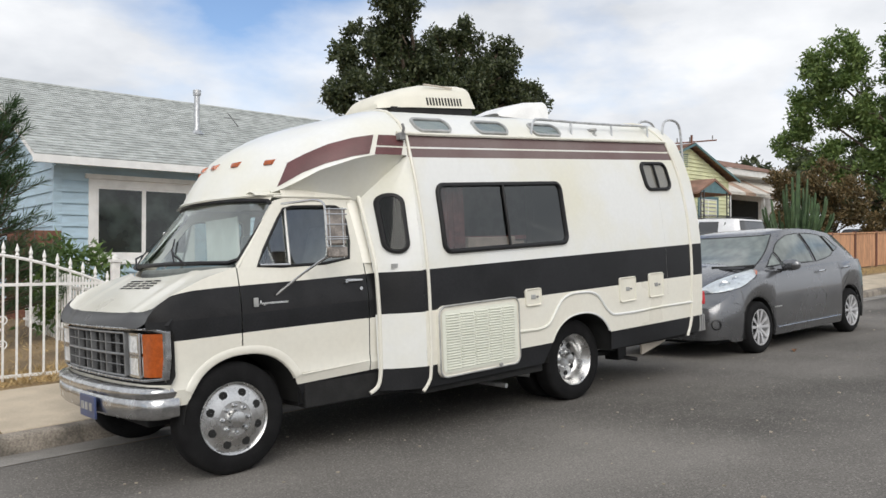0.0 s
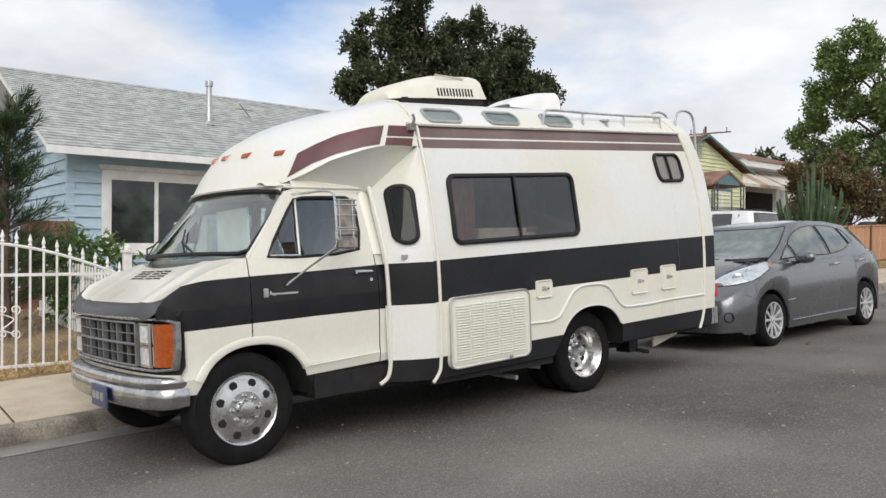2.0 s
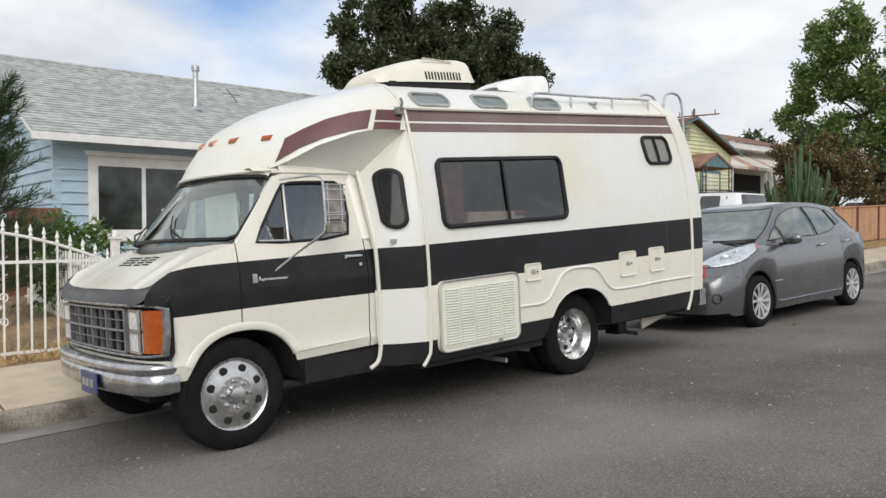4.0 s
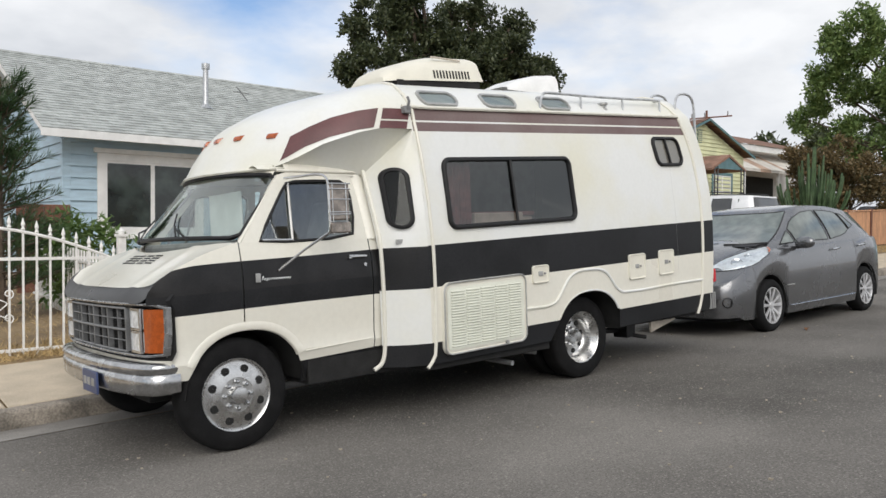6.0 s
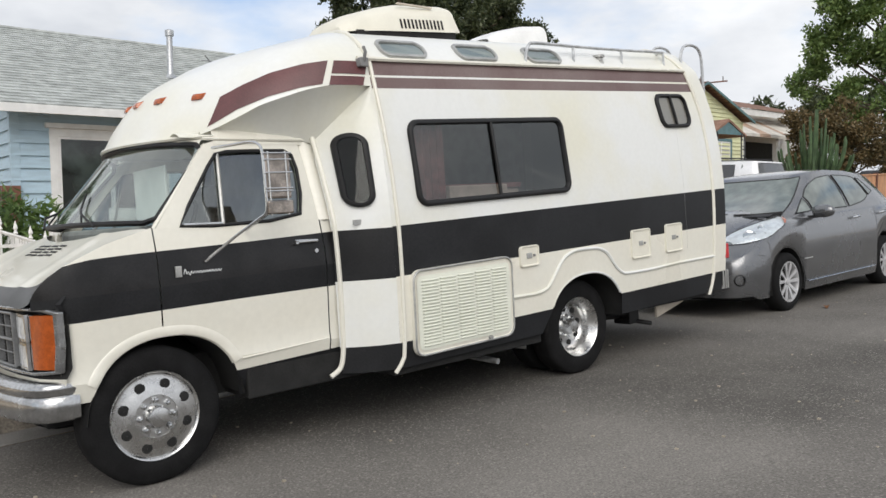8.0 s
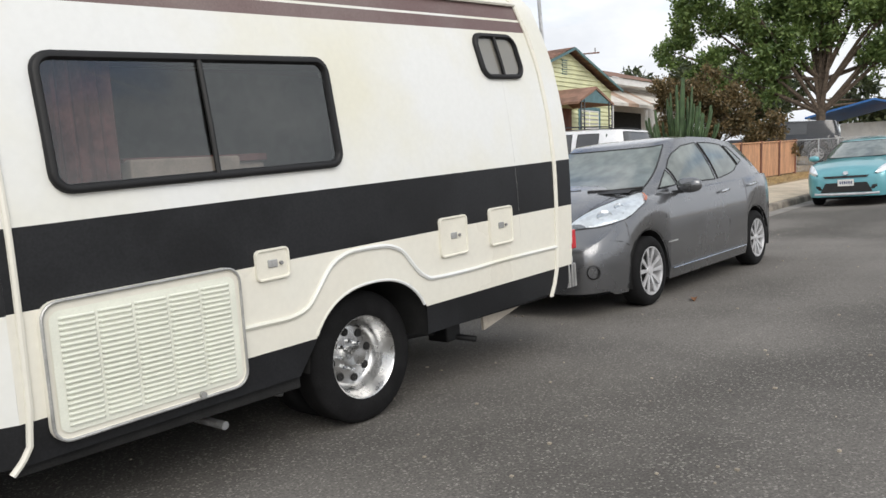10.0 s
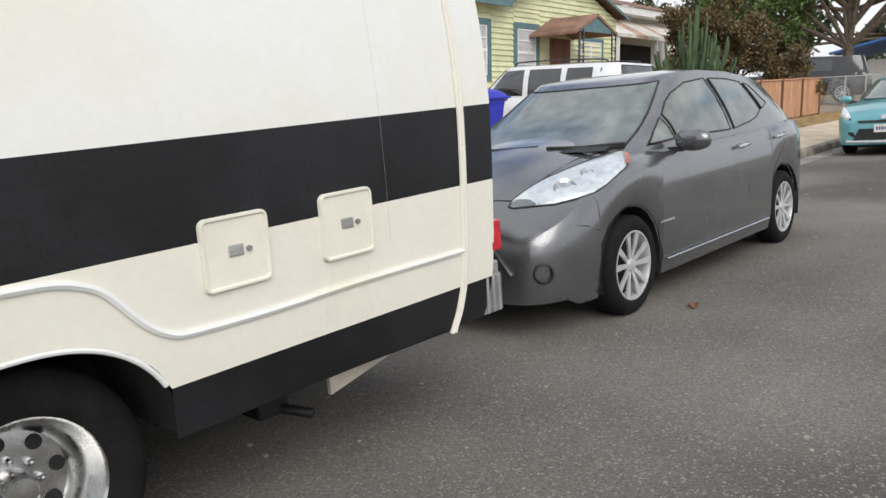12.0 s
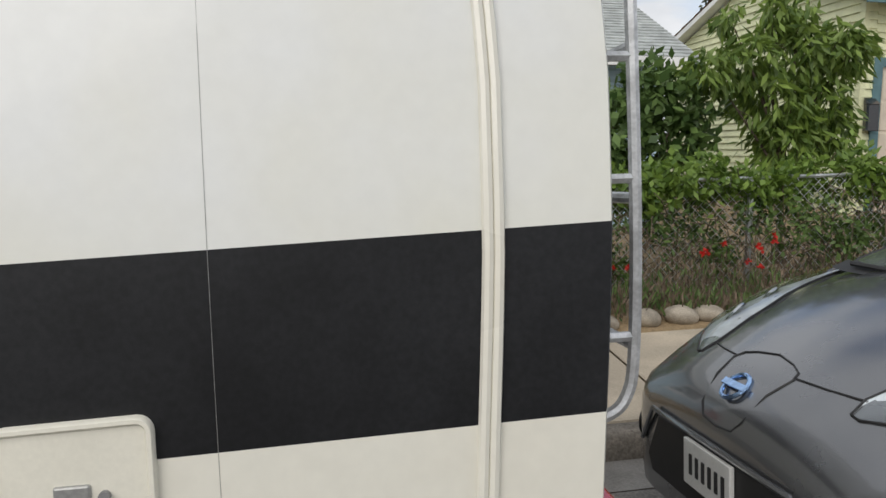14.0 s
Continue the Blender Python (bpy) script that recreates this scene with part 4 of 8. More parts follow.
HOOD_EDGE = [(1.90, 0.99), (1.914, 1.025), (1.929, 1.064), (1.96, 1.106), (1.992, 1.138), (2.056, 1.182), (2.16, 1.231), (2.278, 1.281), (2.40, 1.315), (2.50, 1.345)]
for s in (1, -1):
    my = (lambda y: y) if s > 0 else (lambda y: 2 * MID - y)
    cab_side("front_wing", 1.916, 2.512, s, "cream front wing with charcoal band", lambda x: lerp_table(HOOD_EDGE, x))
    door = cab_side("cab_door", 2.520, 3.524, s, "cream cab door with black band and side window")
    cab_side("door_pillar", 3.532, 3.60, s)
    # upper half of the door: frame round the glass
    outer = [(2.535, 1.338), (2.62, 1.45), (2.72, 1.58), (2.83, 1.72), (2.90, 1.80), (2.98, 1.826), (3.2, 1.835), (3.44, 1.835), (3.505, 1.82), (3.517, 1.7), (3.524, 1.5), (3.524, 1.338), (3.2, 1.338), (2.8, 1.338)]
    inner = [(2.668, 1.345), (2.735, 1.45), (2.815, 1.56), (2.90, 1.675), (2.955, 1.74), (3.03, 1.757), (3.2, 1.762), (3.40, 1.762), (3.445, 1.735), (3.458, 1.65), (3.445, 1.5), (3.41, 1.375), (3.2, 1.343), (2.85, 1.336)]
    o3 = [(x, my(cab_y(x, z)), z) for x, z in outer]
    i3 = [(x, my(cab_y(x, z)), z) for x, z in inner]
    part("window_frame", Kit().ring(o3, i3, (0, 0.03 * s, 0)), CREAM, door)
    k = Kit()
    k.tube([(x, my(cab_y(x, z) - 0.002), z) for x, z in inner], 0.011, 6, closed=True)
    part("window_seal", k, GASKET, door)
    part("pane", fan([(x, my(cab_y(x, z) + 0.014), z) for x, z in inner], (0, -s, 0)), GLASS, door, fix=False).visible_shadow = False
    part("quarter_bar", Kit().tube([(2.912, my(cab_y(2.88, 1.34) - 0.004), 1.338), (2.968, my(cab_y(2.88, 1.745) - 0.004), 1.745)], 0.010, 6), SILVER, door, "chrome quarter-light bar")
    part("quarter_trim", Kit().tube([(2.685, my(cab_y(2.6, 1.35) - 0.006), 1.350), (2.91, my(cab_y(2.6, 1.345) - 0.006), 1.345)], 0.010, 6), CHROME, door)
    part("handle", Kit().box((3.325, my(4.715), 1.200), (3.48, my(4.69), 1.217)).box((3.325, my(4.725), 1.192), (3.35, my(4.69), 1.217)), CHROME, door, "chrome door handle", bevel=0.006)
    part("lock", Kit().disc((3.464, my(4.703), 1.148), (0, 1, 0), 0.013, 0.014, 12), CHROME, door)
    part("door_crease", Kit().tube([(x, my(cab_y(x, 0.615) - 0.001), 0.585 + 0.045 * (x - 2.95)) for x in spaced(2.95, 3.52, 6)], 0.005, 6), CREAM, door)
    if s > 0:
        part("badge", Kit().box((2.60, 4.690, 1.075), (2.635, 4.704, 1.135)), SILVER, door, "small silver crest", bevel=0.004)
        script = part("script_badge", Kit().tube(smooth_path([(2.645 + 0.0085 * i, 4.696, 1.088 + (0.028 if i in (1, 8, 12) else 0.013) * (i % 2) - (0.008 if i == 4 else 0)) for i in range(26)], 3), 0.0022, 4), LENS, door, "unreadable chrome script badge")
    # wheel arch lip
    rows = []
    for f, off in ((-0.004, 0.02), (0.0, -0.003), (0.006, -0.006), (0.03, -0.006), (0.05, -0.003), (0.056, 0.002)):
        rows.append([(x, my(cab_y(x, z) + off), z) for x, z in arch_line(2.535, 0.408, 0.437, f, 34, 0.5)])
    part("wheel_arch_lip", Kit().grid(rows), CREAM, rv, sharp=60)
    k = Kit()
    k.grid([[(2.535 - 0.425 * math.cos(a), my(y), 0.335 + 0.45 * math.sin(a)) for a in spaced(0.1, math.pi - 0.1, 16)] for y in (4.735, 5.15)])
    part("wheel_well", k, DARK, rv)
    k = Kit()
    k.grid([[(5.69 - 0.46 * math.cos(a), my(y), 0.375 + 0.46 * math.sin(a)) for a in spaced(0.05, math.pi - 0.05, 16)] for y in (4.50, 5.05)])
    part("wheel_well", k, DARK, rv)
    # front pillar beside the windscreen
    rows = []
    for t in spaced(0, 1, 8):
        a = Vector((2.528 + 0.385 * t, cab_y(2.5, 1.35 + 0.47 * t), 1.335 + 0.485 * t))
        b = Vector(screen_point(0.995, t)) + Vector((-0.002, 0, 0))
        rows.append([(v.x, my(v.y), v.z) for v in (a, a.lerp(b, 0.4) + Vector((-0.012, -0.006, 0)), b)])
    part("windscreen_pillar", Kit().grid(rows), CREAM, rv)

# hood
def hood_top(x):
    return lerp_table([(1.86, 0.985), (1.88, 1.035), (1.92, 1.075), (2.0, 1.125), (2.15, 1.215), (2.3, 1.30), (2.42, 1.365), (2.50, 1.40)], x)


NOSE_Q = [(0.0, 0.15), (0.6, 0.145), (0.93, 0.125), (0.955, 0.13), (1.0, 0.245)]  # how far back the charcoal reaches
k = Kit()
rows = []
ts = sorted(set([round(t, 4) for t in spaced(-1, 1, 41)] + [-0.985, -0.965, -0.93, 0.93, 0.965, 0.985]))
LOWER = [0, 0.08, 0.2, 0.4, 0.7, 1]
for i in range(len(LOWER) + 8):
    line = []
    for t in ts:
        edge_q = lerp_table(NOSE_Q, abs(t))
        q = edge_q * LOWER[i] if i < len(LOWER) else edge_q + (1 - edge_q) * (i + 1 - len(LOWER)) / 8
        x = (1.865 + 0.05 * abs(t) ** 2.5) * (1 - q) + (2.30 + 0.19 * abs(t) ** 2) * q
        e = lerp_table(HOOD_EDGE, x)
        flat = hood_top(x - 0.05 * abs(t) ** 2)
        z = flat + (e - flat) * abs(t) ** 5
        w = MID - cab_y(x, e)
        line.append((x, MID - w * t, z + 0.010 * math.exp(-((abs(t) - 0.62) / 0.05) ** 2) * min(1, q * 4)))
    rows.append(line)
k.grid(rows, pick=lambda i, j: 1 if i < len(LOWER) - 1 else 0)
hood = part("hood", k, [CREAM, CHARCOAL], rv, "cream hood with a charcoal nose", sharp=40)
for y in (-0.30, -0.15, 0.02, 0.17):
    for row in range(4):
        x = 2.165 + 0.027 * row + 0.10 * abs(y + 0.07) ** 2
        k = Kit()
        z = lambda xx, yy: hood_top(xx - 0.05 * (yy / 0.9) ** 2)
        k.prism([(x + dx, MID + y + dy, z(x + dx, y + dy) + 0.0035) for dx, dy in ((0, 0), (0, 0.125), (0.012, 0.125), (0.012, 0))], (0, 0, 0.0015))
        part("cowl_slot", k, GASKET, hood)

# nose: panel, grille, lamps, bumper
def nose_x(t):
    return 1.885 + 0.085 * abs(t) ** 3 + 0.55 * max(0.0, abs(t) - 0.88) ** 1.3


k = Kit()
rows = []
for z in (0.48, 0.56, 0.64, 0.69, 0.95, 1.005, 1.045):
    rows.append([(nose_x(t) + (0.03 if 0.66 < z < 0.97 or z > 1.03 else 0.0), MID - (0.955 if z > 0.63 else 0.90) * t, z) for t in spaced(-1.04, 1.04, 41)])
k.grid(rows, pick=lambda i, j: 1 if i in (2, 3) else 0 if i < 2 else 2)
part("nose_panel", k, [CREAM, DARK, CHARCOAL], rv, "cream lower nose panel", sharp=30)
k = Kit()
ring_o = [(t, z) for t, z in [(-1.03, 0.67), (-0.97, 0.665)] + [(t, 0.66) for t in spaced(-0.9, 0.9, 13)] + [(0.97, 0.665), (1.03, 0.67), (1.045, 0.8), (1.045, 0.97), (0.98, 0.99)] + [(t, 0.995) for t in spaced(0.9, -0.9, 13)] + [(-0.98, 0.99), (-1.045, 0.97), (-1.045, 0.8)]]
ring_i = [(t * 0.978, 0.828 + (z - 0.828) * 0.90) for t, z in ring_o]
P3 = lambda t, z, dx: (nose_x(t) + dx, MID - 0.955 * t, z)
k.ring([P3(t, z, -0.026) for t, z in ring_o], [P3(t, z, -0.026) for t, z in ring_i], (0.034, 0, 0))
grille = part("grille_surround", k, TRIMCHROME, rv, "dull chrome surround of grille and lamps", bevel=0.006)
for i in range(9):
    t, h = -0.63 + 1.26 * i / 8, 0.008 if i % 2 == 0 else 0.0045
    part("grille_bar", Kit().box((nose_x(t) - (0.018 if i % 2 == 0 else 0.006), MID - 0.955 * t - h, 0.685), (nose_x(t) + 0.02, MID - 0.955 * t + h, 0.958)), GRILLEBAR, grille, bevel=0.002)
for z, r in ((0.685, 0.008), (0.754, 0.0035), (0.8215, 0.009), (0.89, 0.0035), (0.958, 0.008)):
    part("grille_bar", Kit().tube([P3(t, z, -0.010) for t in spaced(-0.63, 0.63, 13)], r, 6), GRILLEBAR, grille)
k = Kit()
for i in range(16):
    z = 0.697 + 0.0168 * i
    k.tube([P3(t, z, 0.018) for t in spaced(-0.63, 0.63, 9)], 0.0045, 4)
part("grille_slats", k, DARK, grille, "fine dark grille slats")
for s in (1, -1):
    for z0 in (0.69, 0.83):
        t0, t1 = (0.665 * s, 0.855 * s)
        a, b = sorted((MID - 0.955 * t0, MID - 0.955 * t1))
        lamp = part("headlamp", Kit().box((nose_x(0.72) - 0.006, a + 0.004, z0), (nose_x(0.72) + 0.03, b - 0.004, z0 + 0.125)), LENS, grille, "square clear headlamp", bevel=0.01)
        part("headlamp_rim", Kit().ring([(nose_x(0.72) - 0.012, y, z) for y, z in ((a, z0 - 0.006), (b, z0 - 0.006), (b, z0 + 0.131), (a, z0 + 0.131))], [(nose_x(0.72) - 0.012, y, z) for y, z in ((a + 0.016, z0 + 0.01), (b - 0.016, z0 + 0.01), (b - 0.016, z0 + 0.115), (a + 0.016, z0 + 0.115))], (0.02, 0, 0)), CHROME, grille)
    k = Kit()
    k.grid([[P3(t * s, z, -0.018 - 0.006 * math.sin(math.pi * (t - 0.875) / 0.145)) for z in spaced(0.69, 0.955, 6)] for t in spaced(0.875, 1.02, 9)])
    k.grid([[P3(t * s, z, 0.0) for z in (0.69, 0.955)] for t in (0.875, 1.02)])
    part("turn_signal", k, AMBER, grille, "large amber corner lamp")
# bumper
PLAN = [(2.09, 0.962), (2.02, 0.962), (1.945, 0.94), (1.885, 0.87), (1.838, 0.71), (1.80, 0.45), (1.785, 0.0)]
path = [(x, -w) for x, w in PLAN] + [(x, w) for x, w in reversed(PLAN[:-1])]
path = [tuple(p)[:2] for p in smooth_path([(x, w, 0) for x, w in path], 4)]
SEC = [(0.04, 0.425), (0.012, 0.432), (0.0, 0.45), (-0.004, 0.50), (-0.004, 0.545), (0.008, 0.556), (0.002, 0.567), (-0.006, 0.59), (-0.002, 0.612), (0.02, 0.626), (0.07, 0.63)]
rows = []
for i, (x, w) in enumerate(path):
    a, b = path[max(i - 1, 0)], path[min(i + 1, len(path) - 1)]
    d = Vector((b[0] - a[0], b[1] - a[1])).normalized()
    n2 = Vector((-d.y, d.x))
    if n2.dot(Vector((x - 2.6, w * 0.6))) < 0:
        n2 = -n2
    rows.append([(x - n2.x * o, MID + w - n2.y * o, z) for o, z in SEC])
bumper = part("front_bumper", Kit().grid(rows), BUMPER, rv, "wraparound chrome front bumper", sharp=60)
plate = part("number_plate", Kit().box((1.762, 5.33, 0.40), (1.777, 5.64, 0.545)), BLUEPLATE, rv, "dark blue number plate with plain bars", bevel=0.004)
for i in range(3):
    part("plate_bar", Kit().box((1.757, 5.375 + 0.085 * i, 0.45), (1.763, 5.43 + 0.085 * i, 0.50)), SILVER, plate)

# windscreen
k = Kit()
k.grid([[screen_point(u, v) for u in spaced(1, -1, 21)] for v in spaced(0, 1, 7)])
screen = part("windscreen", k, SCREEN, rv, "curved windscreen with a black seal", fix=False)
screen.visible_shadow = False
edge = [screen_point(u, 0) for u in spaced(-0.94, 0.94, 19)] + [screen_point(1, v) for v in spaced(0.06, 0.92, 7)] + [screen_point(u, 1) for u in spaced(0.93, -0.93, 19)] + [screen_point(-1, v) for v in spaced(0.92, 0.06, 7)]
part("windscreen_seal", Kit().tube([p + Vector((-0.004, 0, 0.004)) for p in edge], 0.017, 6, closed=True), GASKET, screen)
part("windscreen_header", Kit().grid([[screen_point(u, 0.985), screen_point(u, 1.03) + Vector((-0.006, 0, 0.006)), screen_point(u, 1.09) + Vector((0.0, 0, 0.012))] for u in spaced(0.95, -0.95, 25)]), CREAM, rv)
# wipers
for u0, u1 in ((0.62, 0.28), (-0.20, -0.50)):
    base = screen_point(u0, -0.04) + Vector((-0.03, 0, 0.01))
    tip = screen_point(u1, 0.22) + Vector((-0.025, 0, 0.0))
    wiper = part("wiper", Kit().tube([base, base.lerp(tip, 0.5) + Vector((-0.03, 0, 0.02)), tip], 0.007, 6), GASKET, rv, "black windscreen wiper")
    part("blade", Kit().tube([screen_point(u1 + 0.13, 0.05) + Vector((-0.02, 0, 0)), tip, screen_point(u1 - 0.12, 0.42) + Vector((-0.02, 0, 0))], 0.006, 5), GASKET, wiper)
for s in (1, -1):
    part("cab_roof_side", Kit().grid([[(x, MID - s * (MID - y), z) for y, z in ((4.905, 1.80), (4.918, 1.845), (4.94, 1.885), (5.02, 1.93))] for x in spaced(2.965, 3.62, 6)]), CREAM, rv)
part("cab_roof", Kit().grid([[(x, 5.7 + f * half, 1.845) for x, half in ((2.76, 0.42), (2.84, 0.60), (2.93, 0.74), (3.2, 0.77), (3.6, 0.77))] for f in (-1, -0.5, 0, 0.5, 1)]), CREAM, rv)
part("bulkhead", Kit().prism([(3.62, 4.80, 0.55), (3.62, 6.60, 0.55), (3.62, 6.60, 1.3), (3.62, 6.42, 1.84), (3.62, 4.98, 1.84), (3.62, 4.80, 1.3)], (0.02, 0, 0)), GREYINT, rv, "dark wall behind the cab")
part("dashboard", Kit().box((2.52, 4.86, 0.9), (2.72, 6.54, 1.36)), GREYINT, rv, "grey dashboard", bevel=0.03)
part("cab_floor", Kit().box((2.3, 4.85, 0.90), (3.6, 6.55, 0.93)), DARK, rv)
# white sheet stands in for reflected and far-window light in the windscreen
part("bright_patch_sheet", Kit().box((2.86, 5.42, 1.40), (2.88, 5.98, 1.73)), WHITE, rv, "white sheet added for the bright reflection in the windscreen", bevel=0.01)
for y in (5.12, 6.28):
    seat = part("seat", Kit().box((2.95, y - 0.24, 0.93), (3.4, y + 0.24, 1.12)).prism([(3.38, y - 0.24, 1.1), (3.52, y - 0.24, 1.62), (3.44, y - 0.24, 1.64), (3.28, y - 0.24, 1.12)], (0, 0.48, 0)), GREYINT, rv, "grey cab seat", bevel=0.03)
part("steering_wheel", Kit().tube([(2.80 + 0.10 * math.sin(a), 5.14 + 0.19 * math.cos(a), 1.33 + 0.16 * math.sin(a)) for a in spaced(0, math.tau * 23 / 24, 24)], 0.013, 6, closed=True), GASKET, rv)
# inside of the coach, seen through the side window
part("coach_lining", Kit().grid([[(3.95, y, z) for y in (4.75, 6.6)] for z in (0.9, 2.25)]).grid([[(x, 6.70, z) for x in (3.9, 7.4)] for z in (0.9, 2.25)]).grid([[(x, y, 0.9) for x in (3.9, 7.4)] for y in (4.6, 6.7)]).grid([[(x, y, 2.27) for x in (3.9, 7.4)] for y in (4.75, 6.6)]), GREYINT, rv, "dim interior of the coach")
part("window_shelf", Kit().box((4.50, 4.64, 1.39), (5.05, 4.95, 1.50)), BEIGE, rv, "beige shelf behind the side window", bevel=0.01)
part("curtain", Kit().grid([[(4.16 + 0.012 * i, 4.63 + 0.02 * math.sin(i * 1.3), z) for i in range(25)] for z in (1.36, 1.65, 1.93)]), CURTAIN, rv, "red-brown curtain")
part("bench", Kit().box((4.5, 4.72, 1.0), (5.25, 4.95, 1.475)), BEIGE, rv, "beige bench back", bevel=0.02)
part("bench_trim", Kit().box((4.5, 4.70, 1.475), (5.25, 4.96, 1.51)), CURTAIN, rv, bevel=0.005)

# mirror on a long chrome arm
mir = part("door_mirror", Kit().box((3.03, 4.44, 1.46), (3.185, 4.475, 1.71)), MIRRORBACK, rv, "tall chrome truck mirror on tubular arms", bevel=0.012)
for z in (1.50, 1.515, 1.60, 1.67, 1.705):
    part("mirror_brace", Kit().tube([(3.025, 4.437, z), (3.19, 4.437, z)], 0.005, 6), CHROME, mir)
for x in (3.05, 3.155):
    part("mirror_brace", Kit().tube([(x, 4.437, 1.37), (x, 4.437, 1.715)], 0.005, 6), CHROME, mir)
part("lower_mirror", Kit().box((3.03, 4.43, 1.375), (3.185, 4.47, 1.45)), MIRRORBACK, mir, bevel=0.01)
part("mirror_arm", Kit().tube(smooth_path([(2.93, 4.86, 1.775), (2.97, 4.70, 1.775), (3.0, 4.55, 1.775), (3.02, 4.475, 1.755), (3.03, 4.455, 1.70), (3.03, 4.45, 1.55), (3.03, 4.455, 1.40), (3.0, 4.50, 1.355), (2.90, 4.60, 1.265), (2.77, 4.70, 1.145)]), 0.0085, 8), CHROME, mir)
part("mirror_stay", Kit().tube([(3.05, 4.46, 1.39), (3.03, 4.72, 1.30)], 0.009, 6), CHROME, mir)
# far mirror, its tip above the hood
part("far_mirror", Kit().box((2.86, 6.86, 1.42), (2.96, 6.9, 1.70)), CHROME, rv, bevel=0.01)
part("far_mirror_arm", Kit().tube([(2.7, 6.65, 1.3), (2.9, 6.88, 1.42)], 0.01, 6), CHROME, rv)


# wheels
def tyre_kit(r, w, rim):
    k = Kit()
    h = w / 2
    k.lathe([(rim, h * 0.86), (rim + 0.012, h * 0.97), (r - 0.075, h), (r - 0.03, h * 0.93), (r - 0.008, h * 0.80), (r, h * 0.62), (r, 0), (r, -h * 0.62), (r - 0.01, -h * 0.82), (r - 0.04, -h), (rim, -h * 0.86)], (0, 0, 0), (0, -1, 0), 56)
    return k


def bolts(w, n, rad, y, size):
    for i in range(n):
        a = math.tau * i / n
        part("wheel_bolt", Kit().lathe([(1e-3, 0.030), (size * 0.6, 0.028), (size, 0.016), (size, 0)], (rad * math.cos(a), y, rad * math.sin(a)), (0, -1, 0), 8), CHROME, w)


def front_wheel(m, s):
    w = part("front_wheel", Kit().disc((0, 0.05, 0), (0, 1, 0), 0.2, 0.12, 24), DARK, rv)
    w.matrix_parent_inverse = Matrix()
    w.matrix_basis = m
    part("tyre", tyre_kit(0.365, 0.205, 0.226), RUBBER, w, "black road tyre", sharp=60)
    k = Kit()
    k.lathe([(0.232, -0.078), (0.239, -0.094), (0.234, -0.101), (0.226, -0.097), (0.219, -0.084), (0.208, -0.083), (0.17, -0.096), (0.13, -0.104), (0.112, -0.107), (0.110, -0.101), (0.07, -0.101), (0.001, -0.101)], (0, 0, 0), (0, 1, 0), 64)
    part("rim", k, ALLOY, w, "polished eight-hole alloy wheel", sharp=40)
    # near-black discs on the uncut rim paint in the shade of its holes
    for i in range(8):
        a = math.tau * (i + 0.55) / 8
        c = (0.171 * math.cos(a), -0.0965, 0.171 * math.sin(a))
        part("dark_hole_disc", Kit().lathe([(0.0275, -0.004), (0.027, 0.003), (0.0255, 0.0035), (0.001, 0.0035)], c, (0, -1, 0.0), 16), DARK, w)
    bolts(w, 8, 0.087, -0.10, 0.016)
    part("hub_cap", Kit().lathe([(0.062, 0.0), (0.060, 0.035), (0.052, 0.05), (0.03, 0.055), (0.001, 0.055)], (0, -0.10, 0), (0, -1, 0), 24), ALLOY, w, sharp=40)
    return w


def rear_wheel(m):
    w = part("rear_wheel", Kit().disc((0, 0.16, 0), (0, 1, 0), 0.2, 0.1, 24), DARK, rv)
    w.matrix_parent_inverse = Matrix()
    w.matrix_basis = m
    part("tyre", tyre_kit(0.365, 0.20, 0.222), RUBBER, w, "black road tyre", sharp=60)
    o = part("inner_tyre", tyre_kit(0.365, 0.20, 0.205), RUBBER, w, sharp=60)
    o.matrix_basis = Matrix.Translation((0, 0.26, 0))
    k = Kit()
    k.lathe([(0.230, -0.075), (0.236, -0.088), (0.230, -0.094), (0.221, -0.086), (0.211, -0.05), (0.198, -0.038), (0.188, 0.0), (0.176, 0.035), (0.162, 0.044), (0.10, 0.036), (0.001, 0.036)], (0, 0, 0), (0, 1, 0), 64)
    part("rim", k, ALLOY, w, "deep-dished polished steel rim", sharp=40)
    # holes again as near-black discs, their shade put into the colour
    for i in range(8):
        a = math.tau * (i + 0.2) / 8
        part("dark_hole_disc", Kit().lathe([(0.024, -0.006), (0.023, 0.006), (0.001, 0.006)], (0.135 * math.cos(a), 0.038, 0.135 * math.sin(a)), (0, -1, 0), 14), DARK, w)
    bolts(w, 8, 0.08, 0.035, 0.013)
    part("hub_cap", Kit().lathe([(0.055, 0.0), (0.053, 0.07), (0.045, 0.085), (0.001, 0.088)], (0, 0.035, 0), (0, -1, 0), 24), ALLOY, w, sharp=40)
    return w


base = Matrix.Translation((-2.46, -MID, 0))
for s in (1, -1):
    turn = Matrix() if s > 0 else Matrix.Rotation(math.pi, 4, "Z")
    front_wheel(base @ Matrix.Translation((2.455, MID - 0.855 * s, 0.362)) @ turn, s)
    rear_wheel(base @ Matrix.Translation((5.70, MID - 1.0 * s, 0.366)) @ turn)
part("front_axle", Kit().tube([(2.455, 4.95, 0.36), (2.455, 6.45, 0.36)], 0.05, 10), DARK, rv)
part("rear_axle", Kit().tube([(5.70, 4.9, 0.36), (5.70, 6.5, 0.36)], 0.06, 10), DARK, rv)

